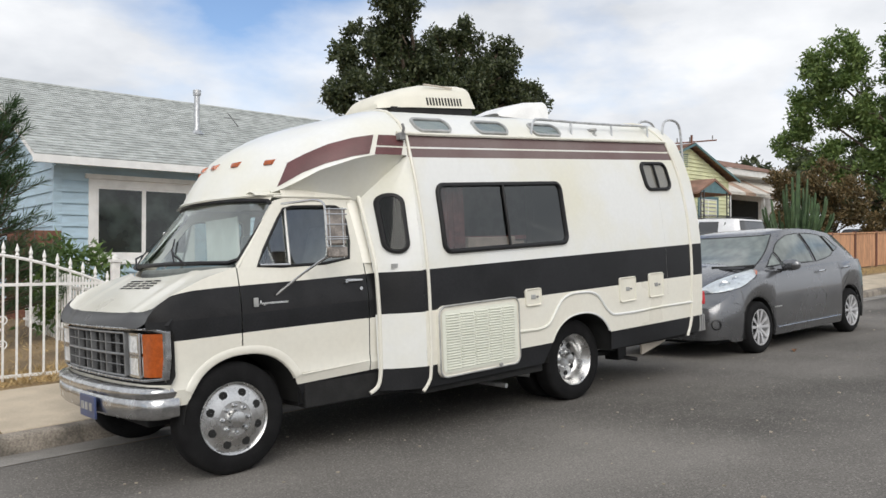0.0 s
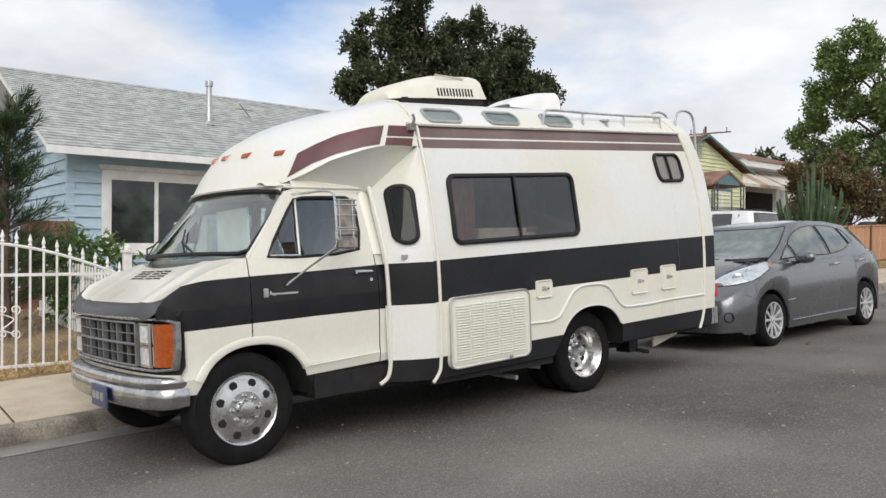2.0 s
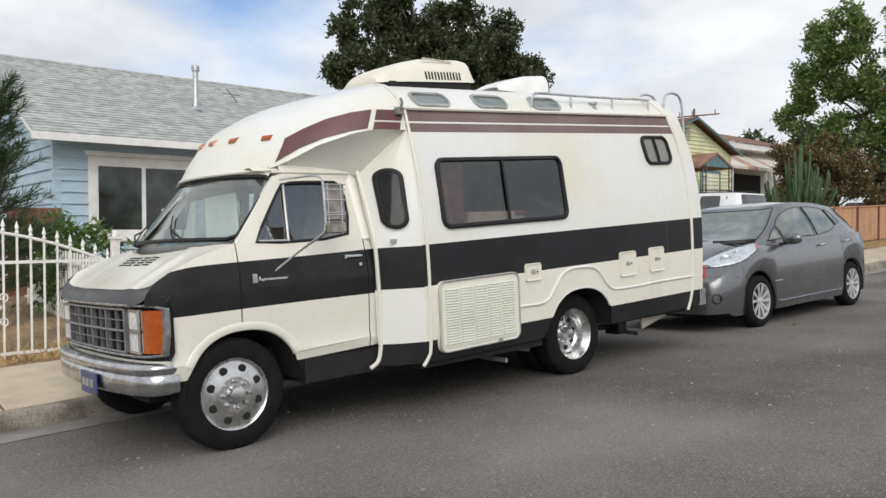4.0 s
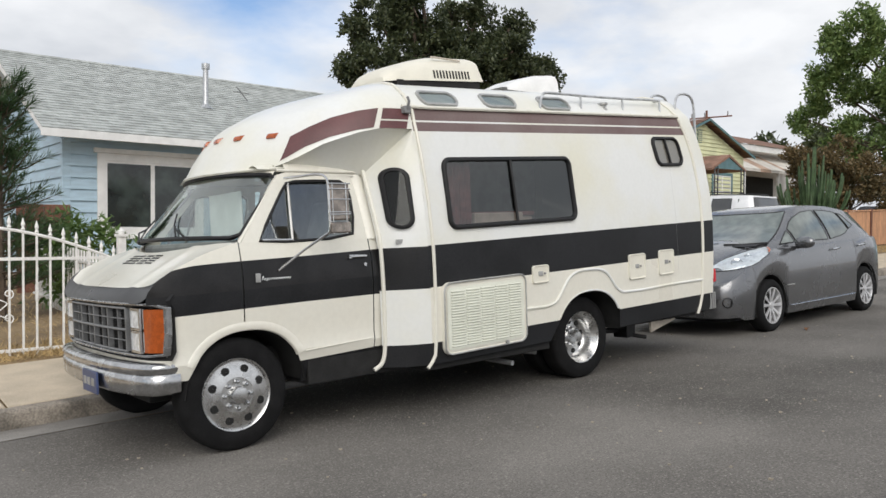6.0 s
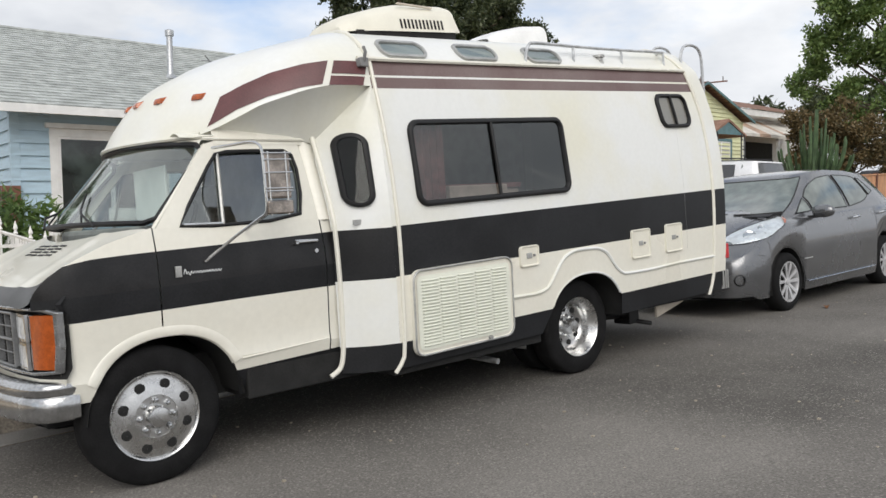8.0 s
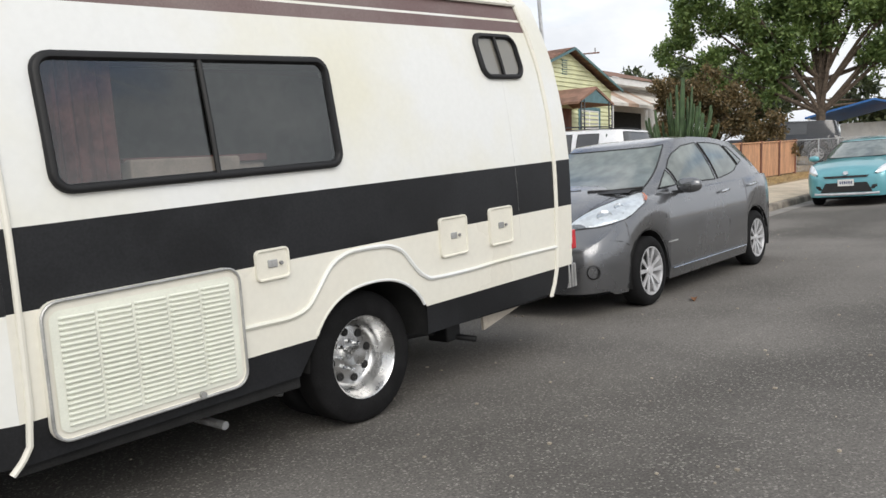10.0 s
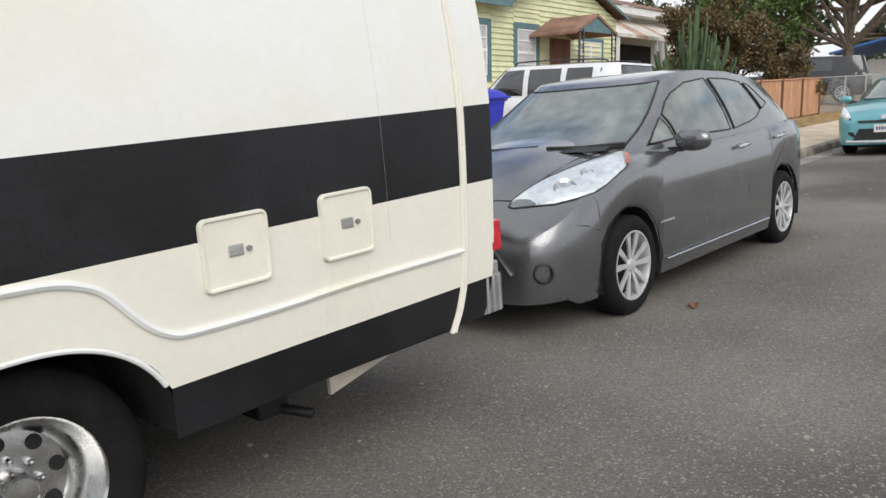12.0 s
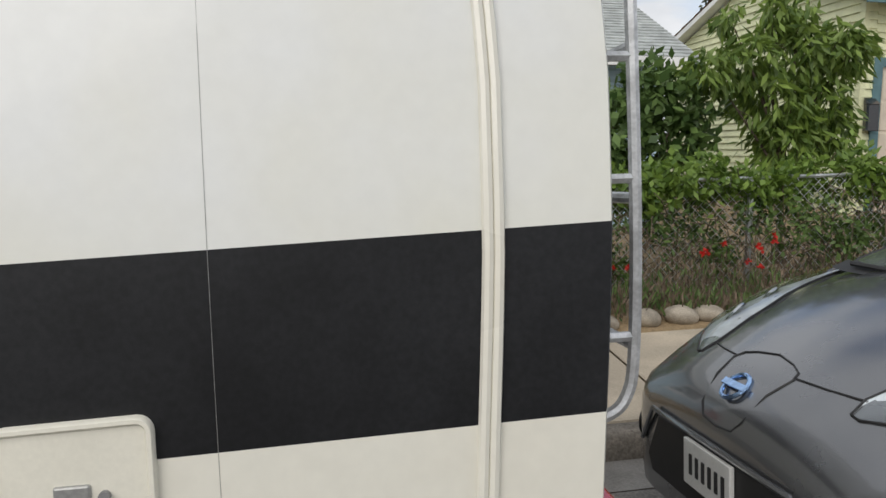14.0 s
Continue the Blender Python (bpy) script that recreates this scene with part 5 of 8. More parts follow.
# ---- parked cars ----
# opaque pane: paler base stands in for reflected sky and the lit cabin
CARGLASS = material("car_window_glass", (0.15, 0.175, 0.165), 0.05, vary=0.2, scale=2.5, fine=8, spec=0.5, coat=0.5)
DARKGLASS = material("dark_car_glass", (0.02, 0.022, 0.024), 0.04, vary=0.2, scale=3, spec=0.8, coat=1.0)
GUNMETAL = material("grey_metallic_paint", (0.18, 0.184, 0.193), 0.25, 0.75, vary=0.04, scale=3, fine=400, coat=0.9)
TURQUOISE = material("turquoise_paint", (0.12, 0.36, 0.41), 0.3, 0.2, vary=0.04, scale=3, coat=1.0)
CARWHITE = material("white_car_paint", (0.80, 0.81, 0.83), 0.25, vary=0.02, scale=3, coat=0.8)
BINBLUE = material("blue_bin_plastic", (0.022, 0.03, 0.40), 0.42, vary=0.12, scale=5)
CARBLACK = material("black_car_paint", (0.012, 0.012, 0.014), 0.2, vary=0.1, scale=3, coat=1.0)
TRIMBLACK = material("black_plastic_trim", (0.02, 0.02, 0.021), 0.55, vary=0.15)
PLATE = material("white_plate", (0.72, 0.72, 0.70), 0.4, vary=0.05)
HEADLAMP = material("headlamp_reflector", (0.80, 0.82, 0.84), 0.3, 0.45, vary=0.1, scale=12, fine=30)
LAMPGLASS = glass_material("headlamp_lens", (0.93, 0.95, 0.96), f0=0.09)
WHEELSILVER = material("silver_wheel_paint", (0.60, 0.60, 0.61), 0.35, 0.5, vary=0.08)


class Shape:
    """A car's skin: a tub with hood and flanks, and a cabin that leans in. x from the nose, y from the centre line, street side negative."""

    def __init__(self, width, shoulder, deck, hubs, wheel_r, belt, roof, crown, n=3.6, arch=0.36, sill=0.20, top_line=None):
        self.width, self.shoulder, self.deck, self.hubs, self.wheel_r = width, shoulder, deck, hubs, wheel_r
        self.belt, self.roof, self.crown, self.n, self.arch, self.sill = belt, roof, crown, n, arch, sill
        self.length, self.top_line = width[-1][0], top_line

    def section(self, x):
        w, sh, dk = lerp_table(self.width, x), lerp_table(self.shoulder, x), lerp_table(self.deck, x)
        zb = self.sill + 0.04 * (x < 0.3)
        for h in self.hubs:
            d = abs(x - h)
            if d < self.arch:
                zb = max(zb, self.wheel_r + math.sqrt(self.arch ** 2 - d * d))
        mid = (zb + sh) / 2
        half = [(w * 0.955, zb), (w * 0.985, zb + (mid - zb) * 0.3), (w * 1.0, mid), (w * 1.0, mid + (sh - mid) * 0.45), (w * 0.985, mid + (sh - mid) * 0.78), (w * 0.95, sh)]
        for f in (0.88, 0.78, 0.62, 0.4, 0.2, 0.0):
            e = 1 - (f / 0.95) ** 2.2
            half.append((w * f, sh + (dk - sh) * e))
        return half

    def tub(self, paint):
        x0 = self.width[0][0]
        xs = sorted(set([x0, x0 + 0.012, x0 + 0.03, 0.08, 0.13, 0.2, 0.28] + spaced(0.36, self.length - 0.3, 46) + [self.length - 0.2, self.length - 0.1, self.length - 0.04, self.length] + [h + d for h in self.hubs for d in (-self.arch - 0.001, -self.arch + 0.004, -self.arch + 0.02, self.arch - 0.02, self.arch - 0.004, self.arch + 0.001)]))
        rows = []
        for x in xs:
            s = self.section(x)
            rows.append([(x, -y, z) for y, z in s] + [(x, y, z) for y, z in reversed(s[:-1])])
        k = Kit().grid(rows)
        c = len(rows[0])
        k.face(range(c)), k.face(range(len(k.v) - 1, len(k.v) - c - 1, -1))
        return k

    def cabin_at(self, h):
        (a0, a1, aw, az0, az1), (b0, b1, bw, bz0, bz1) = self.belt, self.roof
        f = lambda p, q: p + (q - p) * h
        return f(a0, b0), f(a1, b1), f(aw, bw) + 0.035 * math.sin(math.pi * h) * 0.8, f(az0, bz0), f(az1, bz1)

    def cabin_z(self, x, h):
        """Height on the cabin: from the belt line up to an arched roof line, where the car has one."""
        x0, x1, w, z0, z1 = self.cabin_at(h)
        if not self.top_line:
            return z0 + (z1 - z0) * (x - x0) / (x1 - x0)
        a0, a1, aw, az0, az1 = self.belt
        low = az0 + (az1 - az0) * (x - a0) / (a1 - a0)
        return low + (lerp_table(self.top_line, x) - low) * h

    def pane_at(self, pts):
        """Turns points in x and z into x and cabin height."""
        a0, a1, aw, az0, az1 = self.belt
        low = lambda x: az0 + (az1 - az0) * (x - a0) / (a1 - a0)
        return [(x, (z - low(x)) / (lerp_table(self.top_line, x) - low(x))) for x, z in pts]

    def cabin_y(self, x, h):
        x0, x1, w, z0, z1 = self.cabin_at(h)
        q = min(1.0, abs(2 * (x - x0) / (x1 - x0) - 1))
        return -w * (1 - q ** self.n) ** (1 / self.n), self.cabin_z(x, h)

    def cabin_x(self, y, h, front=True):
        x0, x1, w, z0, z1 = self.cabin_at(h)
        q = (1 - min(1.0, abs(y) / w) ** self.n) ** (1 / self.n)
        m, a = (x0 + x1) / 2, (x1 - x0) / 2
        x = m - a * q if front else m + a * q
        return x, self.cabin_z(x, h)

    def cabin(self):
        rows = []
        for h in spaced(-0.05, 1, 8):
            x0, x1, w, z0, z1 = self.cabin_at(max(h, 0))
            row = []
            for a in range(56):
                t = math.tau * a / 56
                c, s = math.cos(t), math.sin(t)
                p = 2 / self.n
                u, v = math.copysign(abs(c) ** p, c), math.copysign(abs(s) ** p, s)
                x = (x0 + x1) / 2 + (x1 - x0) / 2 * u
                row.append((x, w * v, self.cabin_z(x, max(h, 0)) + min(h, 0) * 0.8))
            rows.append(row)
        x0, x1, w, z0, z1 = self.cabin_at(1)
        for q in (0.93, 0.82, 0.65, 0.4, 0.15, 0.01):
            ring = [((x0 + x1) / 2 + (p[0] - (x0 + x1) / 2) * q, p[1] * q, p[2]) for p in rows[7]]
            rows.append([(x, y, (self.cabin_z(x, 1) if self.top_line else z) + self.crown * (1 - q ** 2.2)) for x, y, z in ring])
        return Kit().grid(rows, closed=True)

    def side_pane(self, pts, off, side=-1):
        """Points in x and cabin height h, laid on the cabin's flank."""
        out = []
        for x, h in pts:
            y, z = self.cabin_y(x, h)
            out.append((x, (y - off) * (1 if side < 0 else -1), z + off * 0.3))
        return out




def car_wheel(car, m, r, spokes, rim_mat, w=0.2):
    wheel = part("wheel", Kit().disc((0, 0.03, 0), (0, 1, 0), r * 0.62, 0.06, 28), DARK, car)
    wheel.matrix_parent_inverse = Matrix()
    wheel.matrix_basis = m
    rim = r * 0.68
    k = Kit()
    h = w / 2
    k.lathe([(rim, h * 0.75), (rim + 0.01, h * 0.95), (r - 0.055, h), (r - 0.02, h * 0.88), (r, h * 0.65), (r, -h * 0.65), (r - 0.03, -h), (rim, -h * 0.8)], (0, 0, 0), (0, -1, 0), 48)
    part("tyre", k, RUBBER, wheel, sharp=60)
    k = Kit()
    k.lathe([(rim + 0.006, -h * 0.82), (rim + 0.006, -h * 0.93), (rim - 0.006, -h * 0.93), (rim - 0.014, -h * 0.75), (rim - 0.02, 0.02)], (0, 0, 0), (0, 1, 0), 48)
    part("rim", k, rim_mat, wheel, "silver alloy wheel", sharp=40)
    sp = Kit()
    sp.prism([(0.03, -h * 0.70, -0.013), (rim * 0.6, -h * 0.84, -0.016), (rim - 0.008, -h * 0.90, -0.021), (rim - 0.008, -h * 0.90, 0.021), (rim * 0.6, -h * 0.84, 0.016), (0.03, -h * 0.70, 0.013)], (0, 0.012, 0))
    sm = mesh_of(sp, rim_mat)
    for i in range(spokes):
        o = part("spoke", sm, None, wheel)
        o.matrix_basis = Matrix.Rotation(math.tau * (i + 0.12 * (i % 2)) / spokes, 4, "Y")
    part("hub_cap", Kit().lathe([(0.04, 0), (0.038, 0.012), (0.001, 0.016)], (0, -h * 0.72, 0), (0, -1, 0), 20), rim_mat, wheel)
    return wheel


def car(name, label, category, m, shape, paint, panes, glass, spokes=10, group="parked cars", windscreen=(0.06, 0.92), rim=WHEELSILVER):
    """A parked car from its shape; panes: outlines of the side windows in x and cabin height."""
    ob = thing(name, label, category, m, group)
    body = part("body", shape.tub(paint), paint, ob, sharp=32)
    part("cabin", shape.cabin(), paint, ob, sharp=40)
    for h in shape.hubs:
        for s in (-1, 1):
            w = lerp_table(shape.width, h)
            inner = Kit().grid([[(h - (shape.arch + 0.01) * math.cos(a), s * y, shape.wheel_r + (shape.arch + 0.01) * math.sin(a)) for a in spaced(-0.3, math.pi + 0.3, 16)] for y in (w * 0.97, w - 0.3)])
            part("wheel_well", inner, DARK, ob)
    part("underbody", Kit().box((0.35, -0.6, shape.sill - 0.03), (shape.length - 0.3, 0.6, shape.sill + 0.12)), DARK, ob)
    for h in shape.hubs:
        for s in (-1, 1):
            w = lerp_table(shape.width, h)
            car_wheel(ob, Matrix.Translation((h, s * (w - 0.115), shape.wheel_r)) @ (Matrix() if s < 0 else Matrix.Rotation(math.pi, 4, "Z")), shape.wheel_r, spokes, rim)
    for s in (-1, 1):
        for pts in panes:
            edge = shape.side_pane([(p[0] + (q[0] - p[0]) * f, p[1] + (q[1] - p[1]) * f) for p, q in zip(pts, pts[1:] + pts[:1]) for f in (0, 0.25, 0.5, 0.75)], 0.004, s)
            win = part("side_window", Kit().tube(edge, 0.0065, 6, closed=True), TRIMBLACK, ob)
            part("pane", patch(pts, lambda x, h: shape.side_pane([(x, h)], 0.005, s)[0]), glass, win)
    for front, name_ in ((True, "windscreen"), (False, "rear_window")):
        h0, h1 = windscreen
        rows = []
        for h in spaced(h0, h1, 6):
            wv = shape.cabin_at(h)[2] * (0.88 if front else 0.8)
            rows.append([(lambda xz, yy: (xz[0] + (-0.006 if front else 0.006), yy, xz[1] + 0.005))(shape.cabin_x(y, h, front), y) for y in spaced(-wv, wv, 15)])
        k = Kit().grid(rows)
        scr = part(name_, k, glass, ob)
        rim_pts = rows[0] + [r[-1] for r in rows[1:-1]] + rows[-1][::-1] + [r[0] for r in rows[-2:0:-1]]
        part("screen_seal", Kit().tube(rim_pts, 0.008, 5, closed=True), TRIMBLACK, scr)
    return ob


def mirror_of(ob, x, y, z, paint, size=1.0):
    for s in (-1, 1):
        rows = []
        for t in spaced(0, math.pi, 9):
            rows.append([(x + 0.055 * math.sin(t) * math.cos(a) * size * 1.2 - 0.01, s * (y + 0.125 - 0.125 * size * math.cos(t)), z + 0.075 * size * math.sin(t) ** 0.7 * math.sin(a)) for a in spaced(0, math.tau, 15)[:-1]])
        mm = part("door_mirror", Kit().grid(rows, closed=True), paint, ob)
        part("mirror_foot", Kit().box((x - 0.03, s * (y - 0.06), z - 0.075), (x + 0.04, s * (y + 0.05), z - 0.045)), TRIMBLACK, mm)


def on_tub(sh, x, f, off=0.0):
    """A place on the tub's skin: f runs from the sill (0) over the shoulder to the centre line (1)."""
    s = sh.section(x)
    q = f * (len(s) - 1)
    i = min(int(q), len(s) - 2)
    (y0, z0), (y1, z1) = s[i], s[i + 1]
    t = q - i
    return (x, -(y0 + (y1 - y0) * t), z0 + (z1 - z0) * t)


def skin_z(sh, x, y):
    """Height of the hood at a place."""
    s = sh.section(x)
    for (y0, z0), (y1, z1) in zip(s[5:], s[6:]):
        if y1 <= abs(y) <= y0:
            return z0 + (z1 - z0) * (abs(y) - y0) / (y1 - y0 - 1e-9)
    return s[5][1]


def skin_y(sh, x, z):
    s = sh.section(x)
    for (y0, z0), (y1, z1) in zip(s[:5], s[1:6]):
        if z0 <= z <= z1:
            return y0 + (y1 - y0) * (z - z0) / (z1 - z0 + 1e-9)
    return s[0][0] if z < s[0][1] else s[5][0]


def hood_line(sh, pts, r, mat, name_, ob, lift=0.002):
    part(name_, Kit().tube([(x, y, skin_z(sh, x, y) + lift) for x, y in pts], r, 5), mat, ob)


def flank_line(sh, pts, r, mat, name_, ob):
    for s in (-1, 1):
        part(name_, Kit().tube([(x, s * (skin_y(sh, x, z) + 0.0005), z) for x, z in pts], r, 5), mat, ob)


# the grey hatchback behind the motorhome
hatch_shape = Shape(
    width=[(0.035, 0.52), (0.045, 0.60), (0.07, 0.67), (0.13, 0.735), (0.25, 0.80), (0.45, 0.845), (0.7, 0.875), (0.95, 0.885), (3.4, 0.885), (3.9, 0.86), (4.2, 0.80), (4.38, 0.70), (4.445, 0.60)],
    shoulder=[(0.035, 0.52), (0.055, 0.58), (0.11, 0.62), (0.22, 0.665), (0.45, 0.79), (0.75, 0.905), (1.0, 0.965), (1.3, 0.985), (2.2, 1.0), (3.2, 1.02), (3.8, 1.06), (4.15, 1.04), (4.35, 0.95), (4.445, 0.80)],
    deck=[(0.035, 0.59), (0.05, 0.645), (0.08, 0.70), (0.13, 0.755), (0.2, 0.803), (0.4, 0.90), (0.65, 0.995), (0.9, 1.07), (1.1, 1.115), (1.4, 1.12), (3.6, 1.08), (4.1, 1.05), (4.445, 0.82)],
    hubs=(0.90, 3.60), wheel_r=0.316, belt=(0.90, 4.30, 0.815, 1.03, 1.03), roof=(1.88, 3.98, 0.61, 1.42, 1.33), crown=0.035, n=6.5, arch=0.372, sill=0.185,
    top_line=[(0.9, 1.30), (1.5, 1.395), (1.66, 1.44), (1.8, 1.474), (2.06, 1.512), (2.4, 1.526), (3.0, 1.505), (3.4, 1.462), (3.7, 1.405), (3.98, 1.32), (4.3, 1.2)])
LEAF_M = VEH @ Matrix.Translation((8.445, 5.565, 0))
side1 = hatch_shape.pane_at([(1.655, 1.06), (1.62, 1.225), (1.74, 1.305), (1.86, 1.365), (2.08, 1.432), (2.42, 1.458), (2.545, 1.06)])
side0 = hatch_shape.pane_at([(1.29, 1.045), (1.43, 1.125), (1.575, 1.205), (1.61, 1.058)])
side2 = hatch_shape.pane_at([(2.625, 1.062), (2.505, 1.457), (2.8, 1.447), (3.08, 1.415), (3.24, 1.175), (3.12, 1.125), (2.95, 1.095)])
side3 = hatch_shape.pane_at([(3.295, 1.185), (3.15, 1.408), (3.24, 1.39), (3.44, 1.225)])
leaf_car = car("hatchback_car", "grey metallic electric hatchback parked behind the motorhome", "car", LEAF_M, hatch_shape, GUNMETAL, [side1, side0, side2, side3], CARGLASS)
mirror_of(leaf_car, 1.54, 0.85, 1.05, GUNMETAL, 1.0)


HS = hatch_shape
for s in (-1, 1):
    # long raised headlamp from the nose up to the pillar, laid on the skin
    LAMP = [(0.215, 8.15, 8.35), (0.27, 7.6, 8.5), (0.34, 6.7, 8.45), (0.43, 5.7, 8.35), (0.53, 4.9, 8.2), (0.64, 4.6, 7.95), (0.76, 4.65, 7.65), (0.88, 4.95, 7.4), (0.98, 5.6, 7.2), (1.06, 6.6, 7.05)]
    rows = []
    for x, f0, f1 in LAMP:
        line = []
        for f in spaced(0, 1, 11):
            px, py, pz = on_tub(hatch_shape, x, (f0 + (f1 - f0) * f) / 11)
            b_ = 0.004 + 0.030 * math.sin(math.pi * f) ** 0.6 * min(1, (x - 0.2) * 6)
            line.append((px - 0.3 * b_, -s * (py - 0.4 * b_) if False else s * (abs(py) + 0.35 * b_), pz + 0.8 * b_))
        rows.append(line)
    hl = part("headlamp", Kit().grid(rows), LAMPGLASS, leaf_car, "long clear raised headlamp", sharp=60)
    part("reflector", Kit().grid([[(x + 0.3 * b, y - 0.35 * b * s, z - 0.8 * b) for (x, y, z), b in zip(r, [0.024 * math.sin(math.pi * f) ** 0.6 for f in spaced(0, 1, 11)])] for r in rows]), HEADLAMP, hl, sharp=60)
    rim_pts = [r[0] for r in rows] + [r[-1] for r in reversed(rows)]
    part("lamp_edge", Kit().tube(rim_pts, 0.004, 5, closed=True), TRIMBLACK, hl)
    part("lamp_bowl", Kit().lathe([(0.075, -0.012), (0.07, -0.002), (0.05, -0.012), (0.03, -0.006), (0.001, -0.004)], (0.47, s * 0.665, 0.853), (-0.55, 0.55 * s, 0.62), 20), CHROME, hl)
    part("lamp_bowl", Kit().lathe([(0.045, -0.012), (0.042, -0.002), (0.028, -0.012), (0.001, -0.006)], (0.66, s * 0.70, 0.925), (-0.45, 0.6 * s, 0.66), 16), CHROME, hl)
    amber = []
    for x, f0, f1 in ((0.90, 5.05, 5.35), (0.95, 5.35, 5.9), (1.0, 5.75, 6.35), (1.05, 6.45, 6.7)):
        amber.append([(lambda p: (p[0] - 0.004, s * (abs(p[1]) + 0.012), p[2] + 0.016))(on_tub(hatch_shape, x, (f0 + (f1 - f0) * f) / 11)) for f in spaced(0, 1, 4)])
    part("side_reflector", Kit().grid(amber), AMBER, hl)
    part("fog_lamp", Kit().lathe([(0.062, 0.0), (0.052, 0.008), (0.044, -0.02), (0.001, -0.02)], (0.112, s * 0.727, 0.41), (-0.7, 0.7 * s, 0), 18), TRIMBLACK, leaf_car, "recessed fog lamp")
    for z, x in ((1.0, 2.60), (1.02, 3.40)):
        hd = part("handle", Kit().tube([(x - 0.10, s * 0.893, z - 0.075), (x - 0.06, s * 0.915, z - 0.07), (x + 0.05, s * 0.915, z - 0.06), (x + 0.08, s * 0.893, z - 0.058)], 0.015, 8), CHROME, leaf_car, "chrome door handle")
    part("badge_bar", Kit().box((1.22, s * 0.888, 0.535), (1.42, s * 0.884, 0.548)), SILVER, leaf_car, "small silver side badge")
    part("sill_strip", Kit().tube([(1.30, s * 0.885, 0.285), (3.15, s * 0.885, 0.285)], 0.007, 6), CHROME, leaf_car, "bright sill strip")
flank_line(HS, [(1.24, 0.95), (1.20, 0.8), (1.24, 0.5), (1.30, 0.22)], 0.003, TRIMBLACK, "door_seam", leaf_car)
flank_line(HS, [(2.72, 0.98), (2.73, 0.6), (2.68, 0.22)], 0.003, TRIMBLACK, "door_seam", leaf_car)
flank_line(HS, [(3.60, 1.02), (3.50, 0.85), (3.28, 0.66)], 0.003, TRIMBLACK, "door_seam", leaf_car)
flank_line(HS, [(0.30, 0.66), (0.42, 0.64), (0.52, 0.60), (0.585, 0.52)], 0.0028, TRIMBLACK, "bumper_seam", leaf_car)
for s in (-1, 1):
    hood_line(HS, [(0.215, 0.175 * s), (0.235, 0.30 * s), (0.27, 0.42 * s)], 0.0035, TRIMBLACK, "hood_seam", leaf_car)
    hood_line(HS, [(0.95, 0.60 * s), (0.80, 0.535 * s), (0.55, 0.48 * s), (0.33, 0.44 * s)], 0.0025, TRIMBLACK, "hood_seam", leaf_car)
port = [(0.255, -0.10), (0.27, 0.0), (0.255, 0.10), (0.235, 0.155), (0.205, 0.172), (0.13, 0.15), (0.06, 0.125), (0.045, 0.09), (0.042, 0.0), (0.045, -0.09), (0.06, -0.125), (0.13, -0.15), (0.205, -0.172), (0.235, -0.155)]
pp = [(x, y, skin_z(HS, x, y) + 0.002) for x, y in port]
part("charge_lid_seam", Kit().tube(pp, 0.0035, 5, closed=True), TRIMBLACK, leaf_car, "seam of the charging lid on the nose")
bx, bz = 0.112, skin_z(HS, 0.112, 0) + 0.010
nrm = Vector((-0.62, 0, 0.78))
tx = Vector((0.78, 0, 0.62))
ringp = [Vector((bx, 0, bz)) + 0.052 * (math.cos(a) * Vector((0, 1, 0)) + math.sin(a) * tx) for a in spaced(0, math.tau, 29)[:-1]]
BLUECHROME = material("blue_chrome", (0.35, 0.52, 0.80), 0.15, 0.9, vary=0.1, scale=20)
badge = part("nose_badge", Kit().tube(ringp, 0.008, 8, closed=True), BLUECHROME, leaf_car, "round blue chrome badge")
k = Kit()
c0 = Vector((bx, 0, bz)) + nrm * 0.004
k.prism([c0 + Vector((0, y, 0)) + tx * t for y, t in ((-0.066, -0.013), (0.066, -0.013), (0.066, 0.013), (-0.066, 0.013))], nrm * 0.008)
part("badge_bar", k, BLUECHROME, badge, bevel=0.002)
# lower face: dark mouth, plate
part("mouth", Kit().prism([(0.036, -0.46, 0.30), (0.036, 0.46, 0.30), (0.036, 0.50, 0.36), (0.036, 0.40, 0.535), (0.036, -0.40, 0.535), (0.036, -0.50, 0.36)], (-0.012, 0, 0)), TRIMBLACK, leaf_car, "black lower air intake", bevel=0.008)
part("mouth_rim", Kit().tube([(0.03, -0.56, 0.40), (0.02, -0.44, 0.555), (0.02, 0.44, 0.555), (0.03, 0.56, 0.40)], 0.010, 6), GUNMETAL, leaf_car)
plate = part("number_plate", Kit().box((0.004, -0.155, 0.375), (0.022, 0.155, 0.535)), PLATE, leaf_car, "white number plate with plain dark bars", bevel=0.004)
for i in range(6):
    part("plate_bar", Kit().box((0.0, -0.125 + 0.043 * i, 0.42), (0.006, -0.108 + 0.043 * i, 0.49)), TRIMBLACK, plate)
for s, e in ((0.5, -0.15), (-0.25, -0.72)):
    a_, b_ = hatch_shape.cabin_x(s, 0.01), hatch_shape.cabin_x(e, 0.05)
    part("wiper", Kit().tube([(a_[0] - 0.02, s, a_[1] + 0.03), ((a_[0] + b_[0]) / 2 - 0.05, (s + e) / 2, (a_[1] + b_[1]) / 2 + 0.02), (b_[0] - 0.015, e, b_[1] + 0.025)], 0.011, 6), TRIMBLACK, leaf_car, "black wiper")
part("cowl", Kit().grid([[(hatch_shape.cabin_x(y, 0)[0] + dx, y, hatch_shape.cabin_x(y, 0)[1] + dz) for y in spaced(-0.66, 0.66, 15)] for dx, dz in ((-0.05, 0.004), (-0.02, 0.012), (0.03, 0.03))]), TRIMBLACK, leaf_car, "black plastic cowl below the windscreen")
